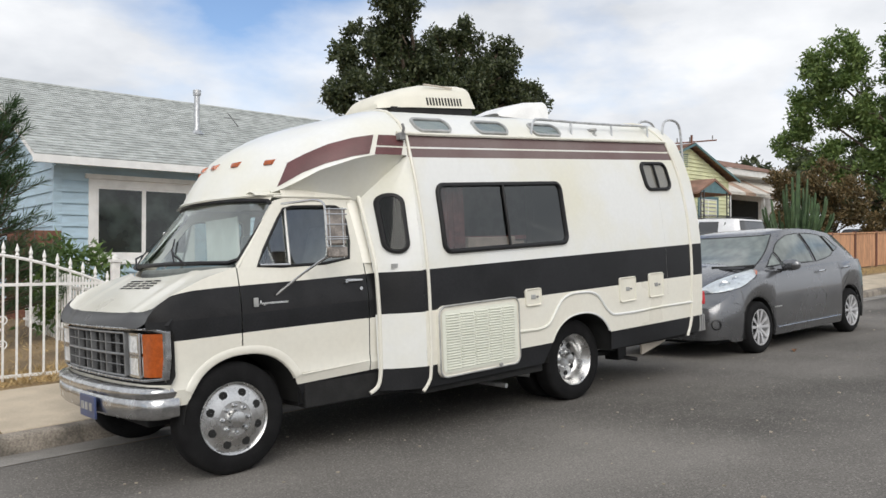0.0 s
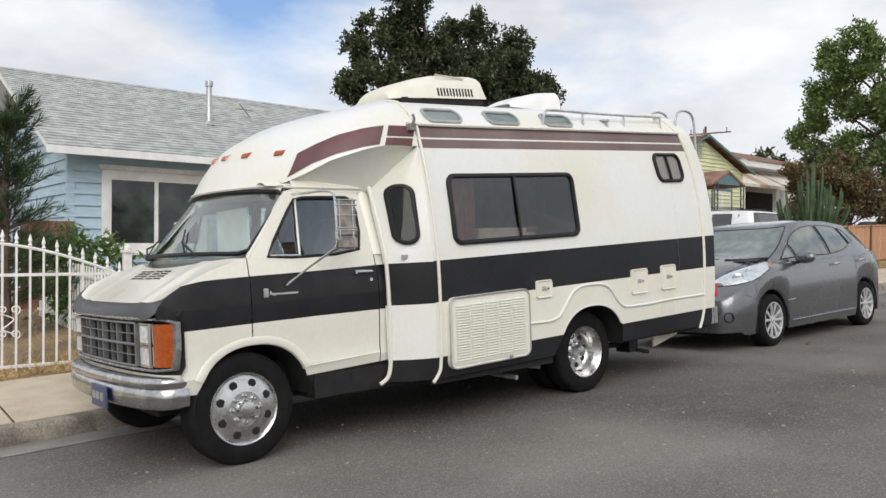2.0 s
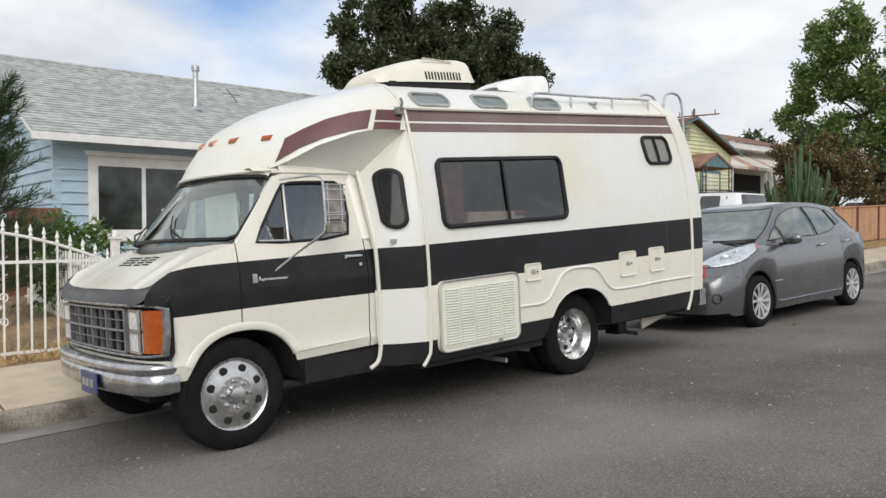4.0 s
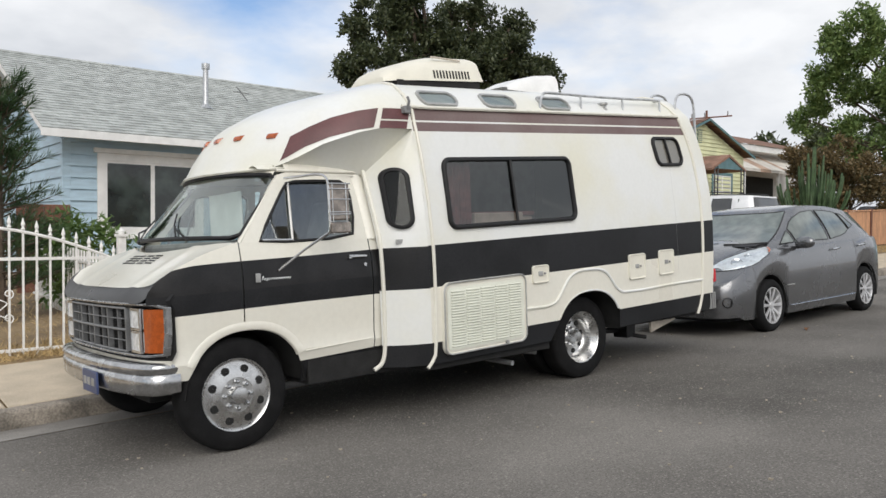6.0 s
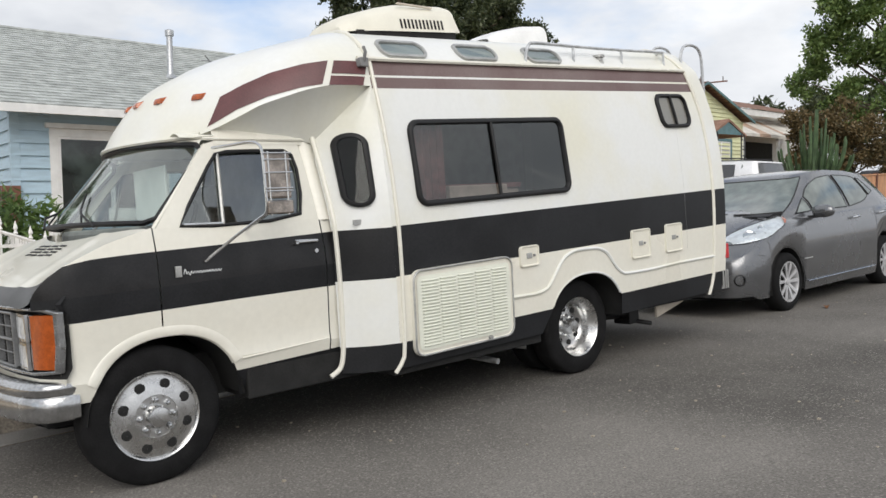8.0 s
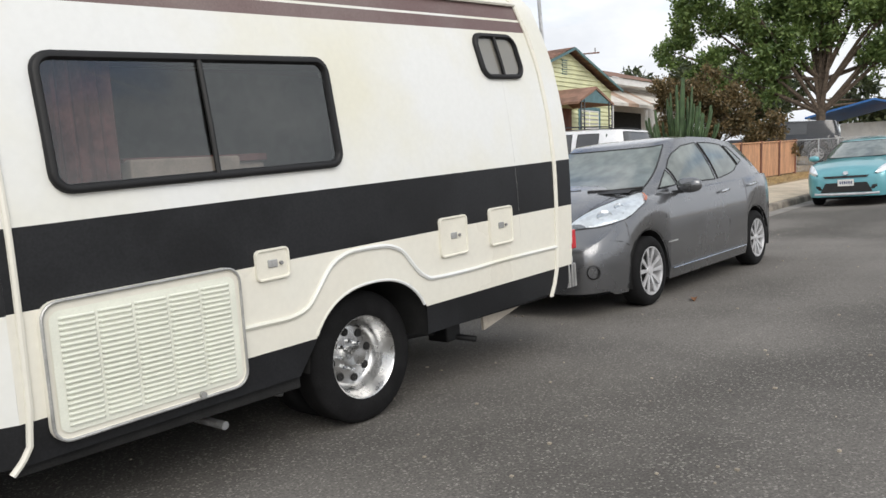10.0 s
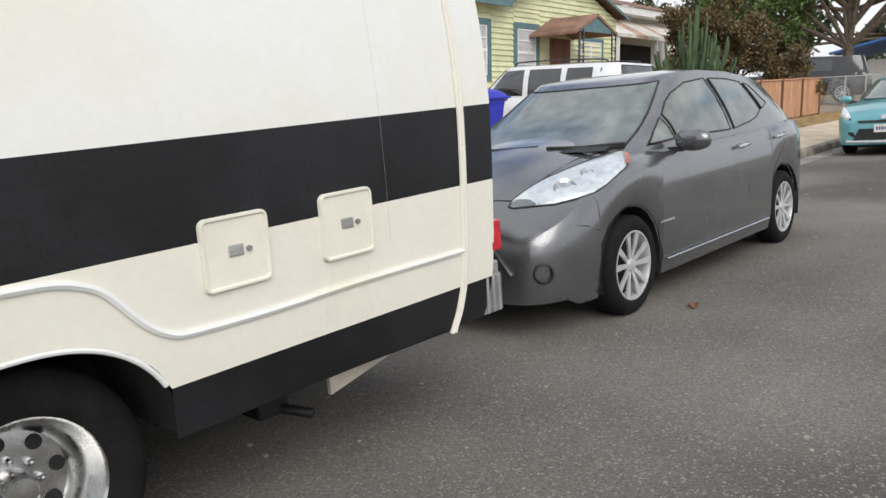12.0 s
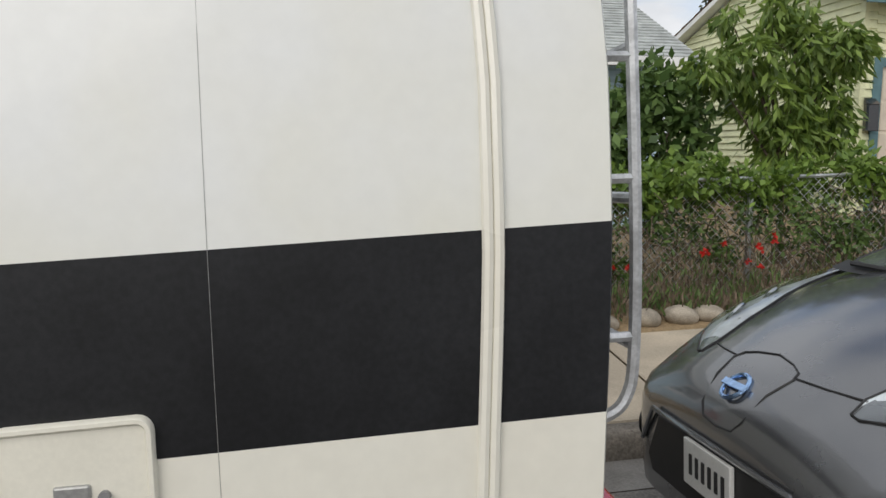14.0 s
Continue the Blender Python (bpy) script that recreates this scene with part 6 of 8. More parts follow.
part("roof_aerial", Kit().prism([(3.75, -0.012, 1.52), (3.92, -0.012, 1.50), (3.90, -0.012, 1.56)], (0, 0.024, 0)), TRIMBLACK, leaf_car)

# turquoise hatchback further up the street, nose towards us
small_shape = Shape(
    width=[(0.0, 0.55), (0.03, 0.66), (0.10, 0.75), (0.25, 0.81), (0.5, 0.84), (3.3, 0.845), (3.8, 0.78), (4.0, 0.65)],
    shoulder=[(0.0, 0.58), (0.05, 0.68), (0.2, 0.76), (0.6, 0.88), (1.0, 0.93), (3.0, 1.0), (3.8, 1.0), (4.0, 0.8)],
    deck=[(0.0, 0.66), (0.05, 0.74), (0.2, 0.83), (0.6, 0.95), (1.0, 1.03), (3.4, 1.05), (4.0, 0.85)],
    hubs=(0.78, 3.30), wheel_r=0.30, belt=(0.82, 3.85, 0.77, 0.98, 1.03), roof=(1.75, 3.65, 0.58, 1.37, 1.36), crown=0.07, n=3.4, arch=0.335, sill=0.17)
SMALL_M = VEH @ Matrix.Translation((20.75, 5.95, 0)) @ Matrix.Rotation(radians(1.5), 4, "Z")
small = car("hatchback_car", "turquoise hatchback parked further up the street", "car", SMALL_M, small_shape, TURQUOISE, [[(1.35, 0.08), (1.85, 0.85), (2.3, 0.9), (2.35, 0.1)], [(2.42, 0.1), (2.38, 0.9), (3.0, 0.85), (3.3, 0.2)]], CARGLASS)
mirror_of(small, 1.25, 0.80, 1.02, TURQUOISE, 0.9)
for s in (-1, 1):
    rows = []
    for x, y, z, w in [(0.03, 0.56, 0.66, 0.02), (0.09, 0.63, 0.70, 0.06), (0.2, 0.70, 0.76, 0.075), (0.36, 0.745, 0.82, 0.05), (0.46, 0.765, 0.86, 0.01)]:
        rows.append([(x - 0.03 * math.sin(t), s * (y + w * math.cos(t)), z - 0.4 * w * math.cos(t) + 0.04 * math.sin(t)) for t in (math.tau * i / 12 for i in range(12))])
    k = Kit().grid(rows, closed=True)
    part("headlamp", k, HEADLAMP, small, "clear headlamp")
    part("fog_recess", Kit().prism([(-0.005, s * 0.46, 0.36), (0.06, s * 0.66, 0.36), (0.06, s * 0.66, 0.46), (-0.005, s * 0.50, 0.44)], (-0.02, 0, 0)), TRIMBLACK, small)
part("mouth", Kit().prism([(0.0, -0.5, 0.30), (0.0, 0.5, 0.30), (0.0, 0.40, 0.50), (0.0, -0.40, 0.50)], (-0.015, 0, 0)), TRIMBLACK, small, "black lower grille", bevel=0.008)
part("upper_grille", Kit().prism([(0.005, -0.40, 0.60), (0.005, 0.40, 0.60), (0.015, 0.44, 0.645), (0.015, -0.44, 0.645)], (-0.02, 0, 0)), TRIMBLACK, small)
part("nose_badge", Kit().disc((-0.01, 0, 0.70), (-0.8, 0, 0.6), 0.05, 0.014, 18), CHROME, small, "oval chrome badge")
pl = part("number_plate", Kit().box((-0.03, -0.155, 0.43), (-0.016, 0.155, 0.57)), PLATE, small, "white number plate with plain bars", bevel=0.004)
for i in range(6):
    part("plate_bar", Kit().box((-0.034, -0.12 + 0.042 * i, 0.475), (-0.029, -0.095 + 0.042 * i, 0.53)), BLUEPLATE, pl)
part("bumper_lip", Kit().tube([(0.03, -0.62, 0.27), (-0.01, -0.3, 0.26), (-0.01, 0.3, 0.26), (0.03, 0.62, 0.27)], 0.03, 8), WHEELSILVER, small)

# white off-roader in the driveway, nose towards the garage
suv_shape = Shape(
    width=[(0.0, 0.80), (0.05, 0.88), (0.2, 0.93), (0.5, 0.945), (4.5, 0.945), (4.7, 0.92), (4.78, 0.88)],
    shoulder=[(0.0, 0.90), (0.06, 1.02), (0.2, 1.08), (0.8, 1.11), (1.5, 1.13), (4.6, 1.15), (4.78, 1.05)],
    deck=[(0.0, 0.95), (0.06, 1.08), (0.3, 1.13), (1.3, 1.16), (4.6, 1.17), (4.78, 1.06)],
    hubs=(0.95, 3.73), wheel_r=0.38, belt=(1.36, 4.70, 0.86, 1.15, 1.16), roof=(1.98, 4.52, 0.72, 1.74, 1.76), crown=0.05, n=7.0, arch=0.44, sill=0.35)
gz = ground_z(16.6, 10.2)
SUV_M = Matrix.Translation((16.65, 12.68, gz + 0.05)) @ Matrix.Scale(0.89, 4) @ Matrix.Rotation(radians(-90), 4, "Z") @ Matrix.Rotation(radians(1.2), 4, "Y")
suv = car("off_road_car", "white boxy off-roader with dark windows parked in the driveway", "car", SUV_M, suv_shape, CARWHITE, [[(1.72, 0.08), (2.08, 0.86), (2.52, 0.88), (2.55, 0.08)], [(2.68, 0.08), (2.66, 0.88), (3.36, 0.88), (3.38, 0.08)], [(3.50, 0.08), (3.50, 0.88), (4.02, 0.88), (4.05, 0.08)]], DARKGLASS)
part("rear_quarter_glass", fan(suv_shape.side_pane([(4.20, 0.1), (4.18, 0.86), (4.52, 0.84), (4.60, 0.1)], 0.01, -1), (0, -1, 0)), CARGLASS, suv, fix=False)
part("rear_quarter_glass", fan(suv_shape.side_pane([(4.20, 0.1), (4.18, 0.86), (4.52, 0.84), (4.60, 0.1)], 0.01, 1), (0, 1, 0)), CARGLASS, suv, fix=False)
for s in (-1, 1):
    part("roof_bar", Kit().tube(smooth_path([(2.2, s * 0.60, 1.78), (2.35, s * 0.60, 1.83), (3.2, s * 0.60, 1.845), (4.1, s * 0.60, 1.83), (4.25, s * 0.60, 1.78)]), 0.016, 6), TRIMBLACK, suv, "black roof bar")
mirror_of(suv, 1.78, 0.93, 1.22, TRIMBLACK, 1.15)

# dark vehicle under the big tree
far_shape = Shape(
    width=[(0.0, 0.80), (0.1, 0.9), (4.6, 0.95), (4.9, 0.85)], shoulder=[(0.0, 0.9), (0.2, 1.1), (4.6, 1.15), (4.9, 1.0)],
    deck=[(0.0, 0.95), (0.3, 1.15), (4.9, 1.05)], hubs=(0.95, 3.9), wheel_r=0.38, belt=(1.3, 4.8, 0.88, 1.15, 1.17), roof=(1.9, 4.6, 0.76, 1.8, 1.8), crown=0.05, n=6.0, arch=0.43, sill=0.35)
car("off_road_car", "black off-roader in the shade of the big tree", "car", Matrix.Translation((38.5, 15.6, ground_z(38.5, 14) + 0.02)) @ Matrix.Rotation(radians(-75), 4, "Z"), far_shape, CARBLACK, [[(1.7, 0.1), (2.05, 0.86), (2.6, 0.88), (2.6, 0.1)], [(2.7, 0.1), (2.7, 0.88), (3.5, 0.88), (3.5, 0.1)]], DARKGLASS)

# blue wheeled bin at the end of the vine fence
bx, by = 13.80, 9.72
bin_ = thing("wheeled_bin", "deep blue plastic wheeled bin with a hinged lid", "bin", Matrix.Translation((bx, by, ground_z(bx, by))) @ pose(0, 0, 0, 0, 0, -8) @ Matrix.Diagonal((1, 1, 1.06, 1)))
k = Kit()
k.grid([[(hx * u, hy * v, z) for u, v in ((-1, -0.9), (-0.9, -1), (0.9, -1), (1, -0.9), (1, 0.9), (0.9, 1), (-0.9, 1), (-1, 0.9))] for z, hx, hy in ((0.03, 0.25, 0.23), (0.10, 0.27, 0.25), (0.95, 0.345, 0.305), (1.02, 0.36, 0.32), (1.06, 0.36, 0.32))], 0, False, True)
part("tub", k, BINBLUE, bin_, sharp=50)
rows = [[(0.40 * u, 0.345 * v, 1.05 + 0.125 * (1 - abs(u) ** 4) ** 0.6 * (1 - abs(v) ** 4) ** 0.6 + 0.02 * u) for v in spaced(-1, 1, 15)] for u in spaced(-1, 1, 15)]
lid = part("lid", Kit().grid(rows), BINBLUE, bin_, "domed blue lid", sharp=50)
part("lid_rim", Kit().tube([(0.40, -0.345, 1.065), (0.40, 0.345, 1.065), (-0.40, 0.345, 1.035), (-0.40, -0.345, 1.035)], 0.018, 6, closed=True), BINBLUE, lid)
part("grab_bar", Kit().tube([(0.42, -0.24, 1.02), (0.45, -0.24, 1.06), (0.45, 0.24, 1.06), (0.42, 0.24, 1.02)], 0.016, 6), TRIMBLACK, bin_)
for sy in (-1, 1):
    part("wheel", Kit().lathe([(0.001, 0.03), (0.10, 0.03), (0.125, 0.02), (0.125, -0.02), (0.10, -0.03), (0.001, -0.03)], (0.26, 0.29 * sy, 0.125), (0, 1, 0), 18), TRIMBLACK, bin_)

# ---- houses ----
BLUESIDE = material("pale_blue_siding", (0.42, 0.56, 0.66), 0.6, vary=0.06, scale=3, fine=60, stretch=(1, 1, 6))
YELLOWSIDE = material("pale_yellow_siding", (0.66, 0.675, 0.43), 0.6, vary=0.08, scale=2.5, fine=50, per_object=0.05)
TEAL = material("slate_teal_trim", (0.10, 0.19, 0.21), 0.5, vary=0.12, scale=5)
SHINGLE = material("pale_grey_shingle", (0.40, 0.42, 0.41), 0.9, vary=0.16, scale=5, fine=110, per_object=0.07, bump=0.006, bump_scale=40)
BROWNROOF = material("brown_shingle", (0.23, 0.133, 0.097), 0.9, vary=0.22, scale=2.2, fine=40, per_object=0.10, bump=0.008, bump_scale=30)
GARAGE = material("cream_garage_door", (0.66, 0.58, 0.47), 0.55, vary=0.05, scale=4)
DARKROOM = material("unlit_room_paint", (0.03, 0.032, 0.03), 0.9)
BLINDS = material("pale_blinds", (0.50, 0.50, 0.53), 0.7, vary=0.08)
HOUSEGLASS = material("house_window_glass", (0.022, 0.03, 0.027), 0.04, vary=0.5, scale=1.5, fine=3, spec=0.55, coat=0.3)
BROWNPAINT = material("brown_fence_wood", (0.17, 0.075, 0.05), 0.8, vary=0.25, scale=4, stretch=(1, 1, 0.2))
TANWOOD = material("tan_cedar_boards", (0.50, 0.27, 0.15), 0.75, vary=0.18, scale=6, fine=40, stretch=(3, 3, 0.4), per_object=0.12)


def boards(house, a, b, z0, z1, pitch, out, mat, top_fn=None, sides=None):
    """Lap siding on a wall from a to b (plan points), board by board. out: the wall's outward way. top_fn: where a gable cuts them."""
    a, b, o = Vector((*a, 0)), Vector((*b, 0)), Vector((*out, 0)).normalized()
    z = z0
    while z < z1 - 0.01:
        h = min(pitch, z1 - z)
        f0, f1 = (0.0, 1.0) if not sides else sides(z + h)
        g0, g1 = (0.0, 1.0) if not sides else sides(z)
        if g1 - g0 > 0.02:
            p, q, r, s_ = a.lerp(b, g0), a.lerp(b, g1), a.lerp(b, f1), a.lerp(b, f0)
            up = lambda v, zz, d: (v.x + o.x * d, v.y + o.y * d, zz)
            k = Kit()
            n = [up(p, z, 0.036), up(q, z, 0.036), up(r, z + h, 0.004), up(s_, z + h, 0.004), up(p, z, 0.0), up(q, z, 0.0), up(r, z + h, 0.0), up(s_, z + h, 0.0)]
            k.v += n
            for ids in ((0, 1, 2, 3), (4, 7, 6, 5), (0, 4, 5, 1), (3, 2, 6, 7), (1, 5, 6, 2), (0, 3, 7, 4)):
                k.face(ids)
            part("siding_board", k, mat, house)
        z += pitch


def courses(parent, e0, e1, r0, r1, n, mat, thick=0.018, lap=0.03):
    """Shingle courses from an eave line e0-e1 up to a ridge line r0-r1, each a stepped strip with cut tabs."""
    e0, e1, r0, r1 = Vector(e0), Vector(e1), Vector(r0), Vector(r1)
    nrm = (e1 - e0).cross(r0 - e0).normalized()
    if nrm.z < 0:
        nrm = -nrm
    rng = random.Random(7)
    for i in range(n):
        f0, f1 = i / n, min(1.0, (i + 1) / n + lap / n)
        a, b, c, d = e0.lerp(r0, f0), e1.lerp(r1, f0), e1.lerp(r1, f1), e0.lerp(r0, f1)
        k = Kit()
        m = max(2, int((b - a).length / 0.9))
        rows = [[], [], []]
        for j in range(m + 1):
            t = j / m
            lo = a.lerp(b, t) + (d - a).normalized() * rng.uniform(-0.006, 0.006)
            rows[0].append(lo)
            rows[1].append(lo + nrm * thick)
            rows[2].append(d.lerp(c, t) + nrm * 0.003)
        k.grid(rows, smooth=False)
        part("shingle_course", k, mat, parent)


def house_window(house, x0, x1, z0, z1, y, trim, trim_w, mat_frame, cols=2, rows=1, blinds=False, glass=HOUSEGLASS):
    """A window in a wall that faces the street, with casing, sash and panes."""
    w = part("window", Kit().ring([(x, y - 0.03, z) for x, z in ((x0, z0), (x1, z0), (x1, z1), (x0, z1))], [(x, y - 0.03, z) for x, z in ((x0 + trim_w, z0 + trim_w), (x1 - trim_w, z0 + trim_w), (x1 - trim_w, z1 - trim_w), (x0 + trim_w, z1 - trim_w))], (0, 0.06, 0)), trim, house, bevel=0.006)
    xa, xb, za, zb = x0 + trim_w, x1 - trim_w, z0 + trim_w, z1 - trim_w
    for c in range(cols):
        for r in range(rows):
            a0, a1 = xa + (xb - xa) * c / cols, xa + (xb - xa) * (c + 1) / cols
            c0, c1 = za + (zb - za) * r / rows, za + (zb - za) * (r + 1) / rows
            part("sash", Kit().ring([(x, y - 0.02, z) for x, z in ((a0, c0), (a1, c0), (a1, c1), (a0, c1))], [(x, y - 0.02, z) for x, z in ((a0 + 0.035, c0 + 0.035), (a1 - 0.035, c0 + 0.035), (a1 - 0.035, c1 - 0.035), (a0 + 0.035, c1 - 0.035))], (0, 0.04, 0)), mat_frame, w)
            part("pane", Kit().box((a0 + 0.03, y - 0.006, c0 + 0.03), (a1 - 0.03, y + 0.002, c1 - 0.03)), BLINDS if blinds else glass, w)
    if not blinds:
        return w
    for i in range(1, rows * 2):
        z = za + (zb - za) * i / (rows * 2)
        part("glazing_bar", Kit().box((xa, y - 0.026, z - 0.012), (xb, y - 0.008, z + 0.012)), mat_frame, w)
    return w


# pale blue house behind the white fence
HX0, HX1, HY0, HY1 = 3.81, 12.1, 14.0, 20.8
hg = ground_z(6, 14)
blue = thing("blue_house", "pale blue single-storey house with grey shingle roof", "house", Matrix.Translation((-0.09, 0, -0.14)))
part("wall", Kit().box((HX0, HY0, hg - 0.6), (HX1, HY1, 2.88)).prism([(HX0, HY0, 2.87), (HX0, HY1, 2.87), (HX0, 17.4, 4.70)], (HX1 - HX0, 0, 0)), BLUESIDE, blue)
boards(blue, (HX0, HY0), (4.33, HY0), hg, 2.85, 0.193, (0, -1), BLUESIDE)
boards(blue, (6.20, HY0), (HX1, HY0), hg, 2.85, 0.193, (0, -1), BLUESIDE)
boards(blue, (4.33, HY0), (6.20, HY0), hg, 1.28, 0.193, (0, -1), BLUESIDE)
boards(blue, (HX0, HY1), (HX0, HY0), hg, 4.62, 0.193, (-1, 0), BLUESIDE, sides=lambda z: (0.0, 1.0) if z < 2.9 else (0.5 - 0.5 * (4.70 - z) / 1.83, 0.5 + 0.5 * (4.70 - z) / 1.83))
part("corner_board", Kit().box((HX0 - 0.03, HY0 - 0.03, hg - 0.2), (HX0 + 0.10, HY0 + 0.10, 2.85)), BLUESIDE, blue, bevel=0.004)
w = house_window(blue, 4.33, 6.20, 1.24, 2.66, HY0 - 0.01, WHITE, 0.13, WHITE, 2, 1)
part("window_crown", Kit().box((4.27, HY0 - 0.09, 2.66), (6.26, HY0, 2.74)), WHITE, w, bevel=0.008)
part("window_sill", Kit().box((4.29, HY0 - 0.08, 1.20), (6.24, HY0, 1.25)), WHITE, w, bevel=0.006)
w = house_window(blue, 8.2, 9.8, 1.24, 2.66, HY0 - 0.01, WHITE, 0.13, WHITE, 2, 1)
EY, RY, EZ, RZ = 13.45, 17.4, 2.95, 4.82
roof = part("roof", Kit().prism([(3.37, EY, EZ - 0.10), (3.37, EY, EZ - 0.01), (3.37, RY, RZ - 0.01), (3.37, 2 * RY - EY, EZ - 0.01), (3.37, 2 * RY - EY, EZ - 0.10), (3.37, RY, RZ - 0.13)], (12.42 - 3.37, 0, 0)), WHITE, blue, "pale grey shingle roof with white fascia")
courses(roof, (3.36, EY - 0.03, EZ), (12.43, EY - 0.03, EZ), (3.36, RY, RZ), (12.43, RY, RZ), 30, SHINGLE)
courses(roof, (3.36, 2 * RY - EY, EZ), (12.43, 2 * RY - EY, EZ), (3.36, RY, RZ), (12.43, RY, RZ), 10, SHINGLE)
part("ridge_cap", Kit().tube([(x, RY, RZ + 0.012) for x in spaced(3.36, 12.43, 40)], 0.04, 6), SHINGLE, roof)
part("fascia", Kit().box((3.34, EY - 0.05, EZ - 0.13), (12.45, EY - 0.012, EZ - 0.004)), WHITE, roof, bevel=0.004)
part("vent_pipe", Kit().lathe([(0.16, -0.06), (0.07, 0.02), (0.055, 0.06), (0.055, 0.74), (0.08, 0.745), (0.08, 0.85), (0.02, 0.87)], (6.82, 15.35, 3.875), (0, 0, 1), 18), STEEL, roof, "white-grey metal vent pipe")
part("antenna", Kit().tube([(8.05, 16.0, 4.2), (7.75, 15.9, 4.45)], 0.012, 5).tube([(7.95, 15.7, 4.3), (7.8, 16.2, 4.4)], 0.008, 5), GREY, roof)

# white iron fence in front of it
fence = thing("iron_fence", "white wrought-iron fence with arched top and spear points", "fence", m=Matrix.Translation((-0.09, 0, -0.07)), origin=(1.4, 8.6, ground_z(1.4, 8.6)))


def fence_top(x):
    return 1.31 - 0.30 * max(0.0, (x - 1.75) / 1.15) ** 1.6 if x > 1.75 else 1.31 - 0.30 * max(0.0, (1.6 - x) / 1.3) ** 1.6


for i in range(27):
    x = -0.235 + 0.1225 * i
    t = fence_top(x)
    post = part("picket", Kit().box((x - 0.0095, 8.591, -0.10 + 0.035 * x), (x + 0.0095, 8.609, t + 0.02)), WHITEMETAL, fence)
    part("spear", Kit().lathe([(0.012, 0.0), (0.022, 0.012), (0.012, 0.028), (0.012, 0.04), (0.02, 0.055), (0.016, 0.075), (0.002, 0.125)], (x, 8.6, t + 0.015), (0, 0, 1), 8), WHITEMETAL, post)
part("rail", Kit().tube([(x, 8.6, fence_top(x)) for x in spaced(-0.3, 3.0, 40)], 0.017, 6), WHITEMETAL, fence)
part("rail", Kit().box((-0.3, 8.585, 0.985), (3.0, 8.615, 1.015)), WHITEMETAL, fence)
part("rail", Kit().box((-0.3, 8.585, 0.085), (3.0, 8.615, 0.115)), WHITEMETAL, fence)
for x in (-0.3, 3.03):
    p_ = part("end_post", Kit().box((x - 0.04, 8.56, -0.10), (x + 0.04, 8.64, 1.22)), WHITEMETAL, fence, bevel=0.006)
    part("post_cap", Kit().box((x - 0.055, 8.545, 1.22), (x + 0.055, 8.655, 1.25)).lathe([(0.03, 0.0), (0.035, 0.03), (0.002, 0.06)], (x, 8.6, 1.25), (0, 0, 1), 10), WHITEMETAL, p_)


def scroll(cx, cz, r, turns, start, flip):
    return [(cx + flip * r * (1 - 0.75 * f) * math.cos(start + turns * math.tau * f), 8.59, cz + r * (1 - 0.75 * f) * math.sin(start + turns * math.tau * f)) for f in spaced(0, 1, 22)]


for x in (1.905, 1.17):
    for zc, st in ((0.66, 0.0), (0.42, math.pi)):
        for flip in (1, -1):
            part("scroll", Kit().tube(scroll(x + flip * 0.055, zc, 0.05, 1.3, -math.pi / 2, flip), 0.0065, 6), WHITEMETAL, fence)
    part("scroll", Kit().tube(smooth_path([(x - 0.06, 8.59, 0.62), (x + 0.04, 8.59, 0.57), (x, 8.59, 0.52), (x - 0.05, 8.59, 0.47), (x + 0.05, 8.59, 0.42)]), 0.0065, 6), WHITEMETAL, fence)
back_fence = thing("iron_fence", "low white picket railing running back to the house", "fence", origin=(3.05, 11, ground_z(3.05, 11)))
for i in range(34):
    y = 8.75 + 0.125 * i
    part("picket", Kit().box((3.04, y - 0.012, ground_z(3.05, y) - 0.02), (3.06, y + 0.012, 0.88 + 0.02 * i * 0.3)), WHITEMETAL, back_fence)
for z in (0.25, 0.80):
    part("rail", Kit().box((3.035, 8.64, z), (3.065, 13.0, z + 0.03)), WHITEMETAL, back_fence)
gate = thing("brown_gate", "dark brown wooden side gate beside the blue house", "gate", origin=(3.3, 13.9, ground_z(3.3, 14)))
for i in range(6):
    part("board", Kit().box((3.0 + 0.135 * i, 13.92, 0.05), (3.127 + 0.135 * i, 13.95, 1.62)), BROWNPAINT, gate)

# pale yellow house with a garage
YY, YX0 = 14.2, 15.36
yg = ground_z(17, YY) - 0.05
yel = thing("yellow_house", "pale yellow single-storey house with teal trim and brown roof", "house", Matrix.Translation((0, 0, -0.14)))
part("wall", Kit().box((YX0, YY, yg - 0.5), (25.6, 20.6, 3.98)).prism([(YX0, YY, 3.97), (YX0, 20.6, 3.97), (YX0, 17.4, 4.95)], (6, 0, 0)).prism([(20.3, YY, 3.97), (25.6, YY, 3.97), (22.98, YY, 4.98)], (0, 4, 0)), YELLOWSIDE, yel)
P_ = 0.128
boards(yel, (YX0, YY), (15.55, YY), yg, 3.95, P_, (0, -1), YELLOWSIDE)
boards(yel, (15.55, YY), (18.13, YY), 3.12, 3.95, P_, (0, -1), YELLOWSIDE)
boards(yel, (18.13, YY), (18.68, YY), yg, 3.95, P_, (0, -1), YELLOWSIDE)
boards(yel, (18.68, YY), (19.82, YY), 3.60, 3.95, P_, (0, -1), YELLOWSIDE)
boards(yel, (18.68, YY), (19.82, YY), yg, 2.2, P_, (0, -1), YELLOWSIDE)
boards(yel, (19.82, YY), (20.7, YY), yg, 3.95, P_, (0, -1), YELLOWSIDE)
boards(yel, (20.7, YY), (21.78, YY), yg, 2.2, P_, (0, -1), YELLOWSIDE)
boards(yel, (20.7, YY), (21.78, YY), 3.60, 3.95, P_, (0, -1), YELLOWSIDE)
boards(yel, (21.78, YY), (25.6, YY), yg, 3.95, P_, (0, -1), YELLOWSIDE)
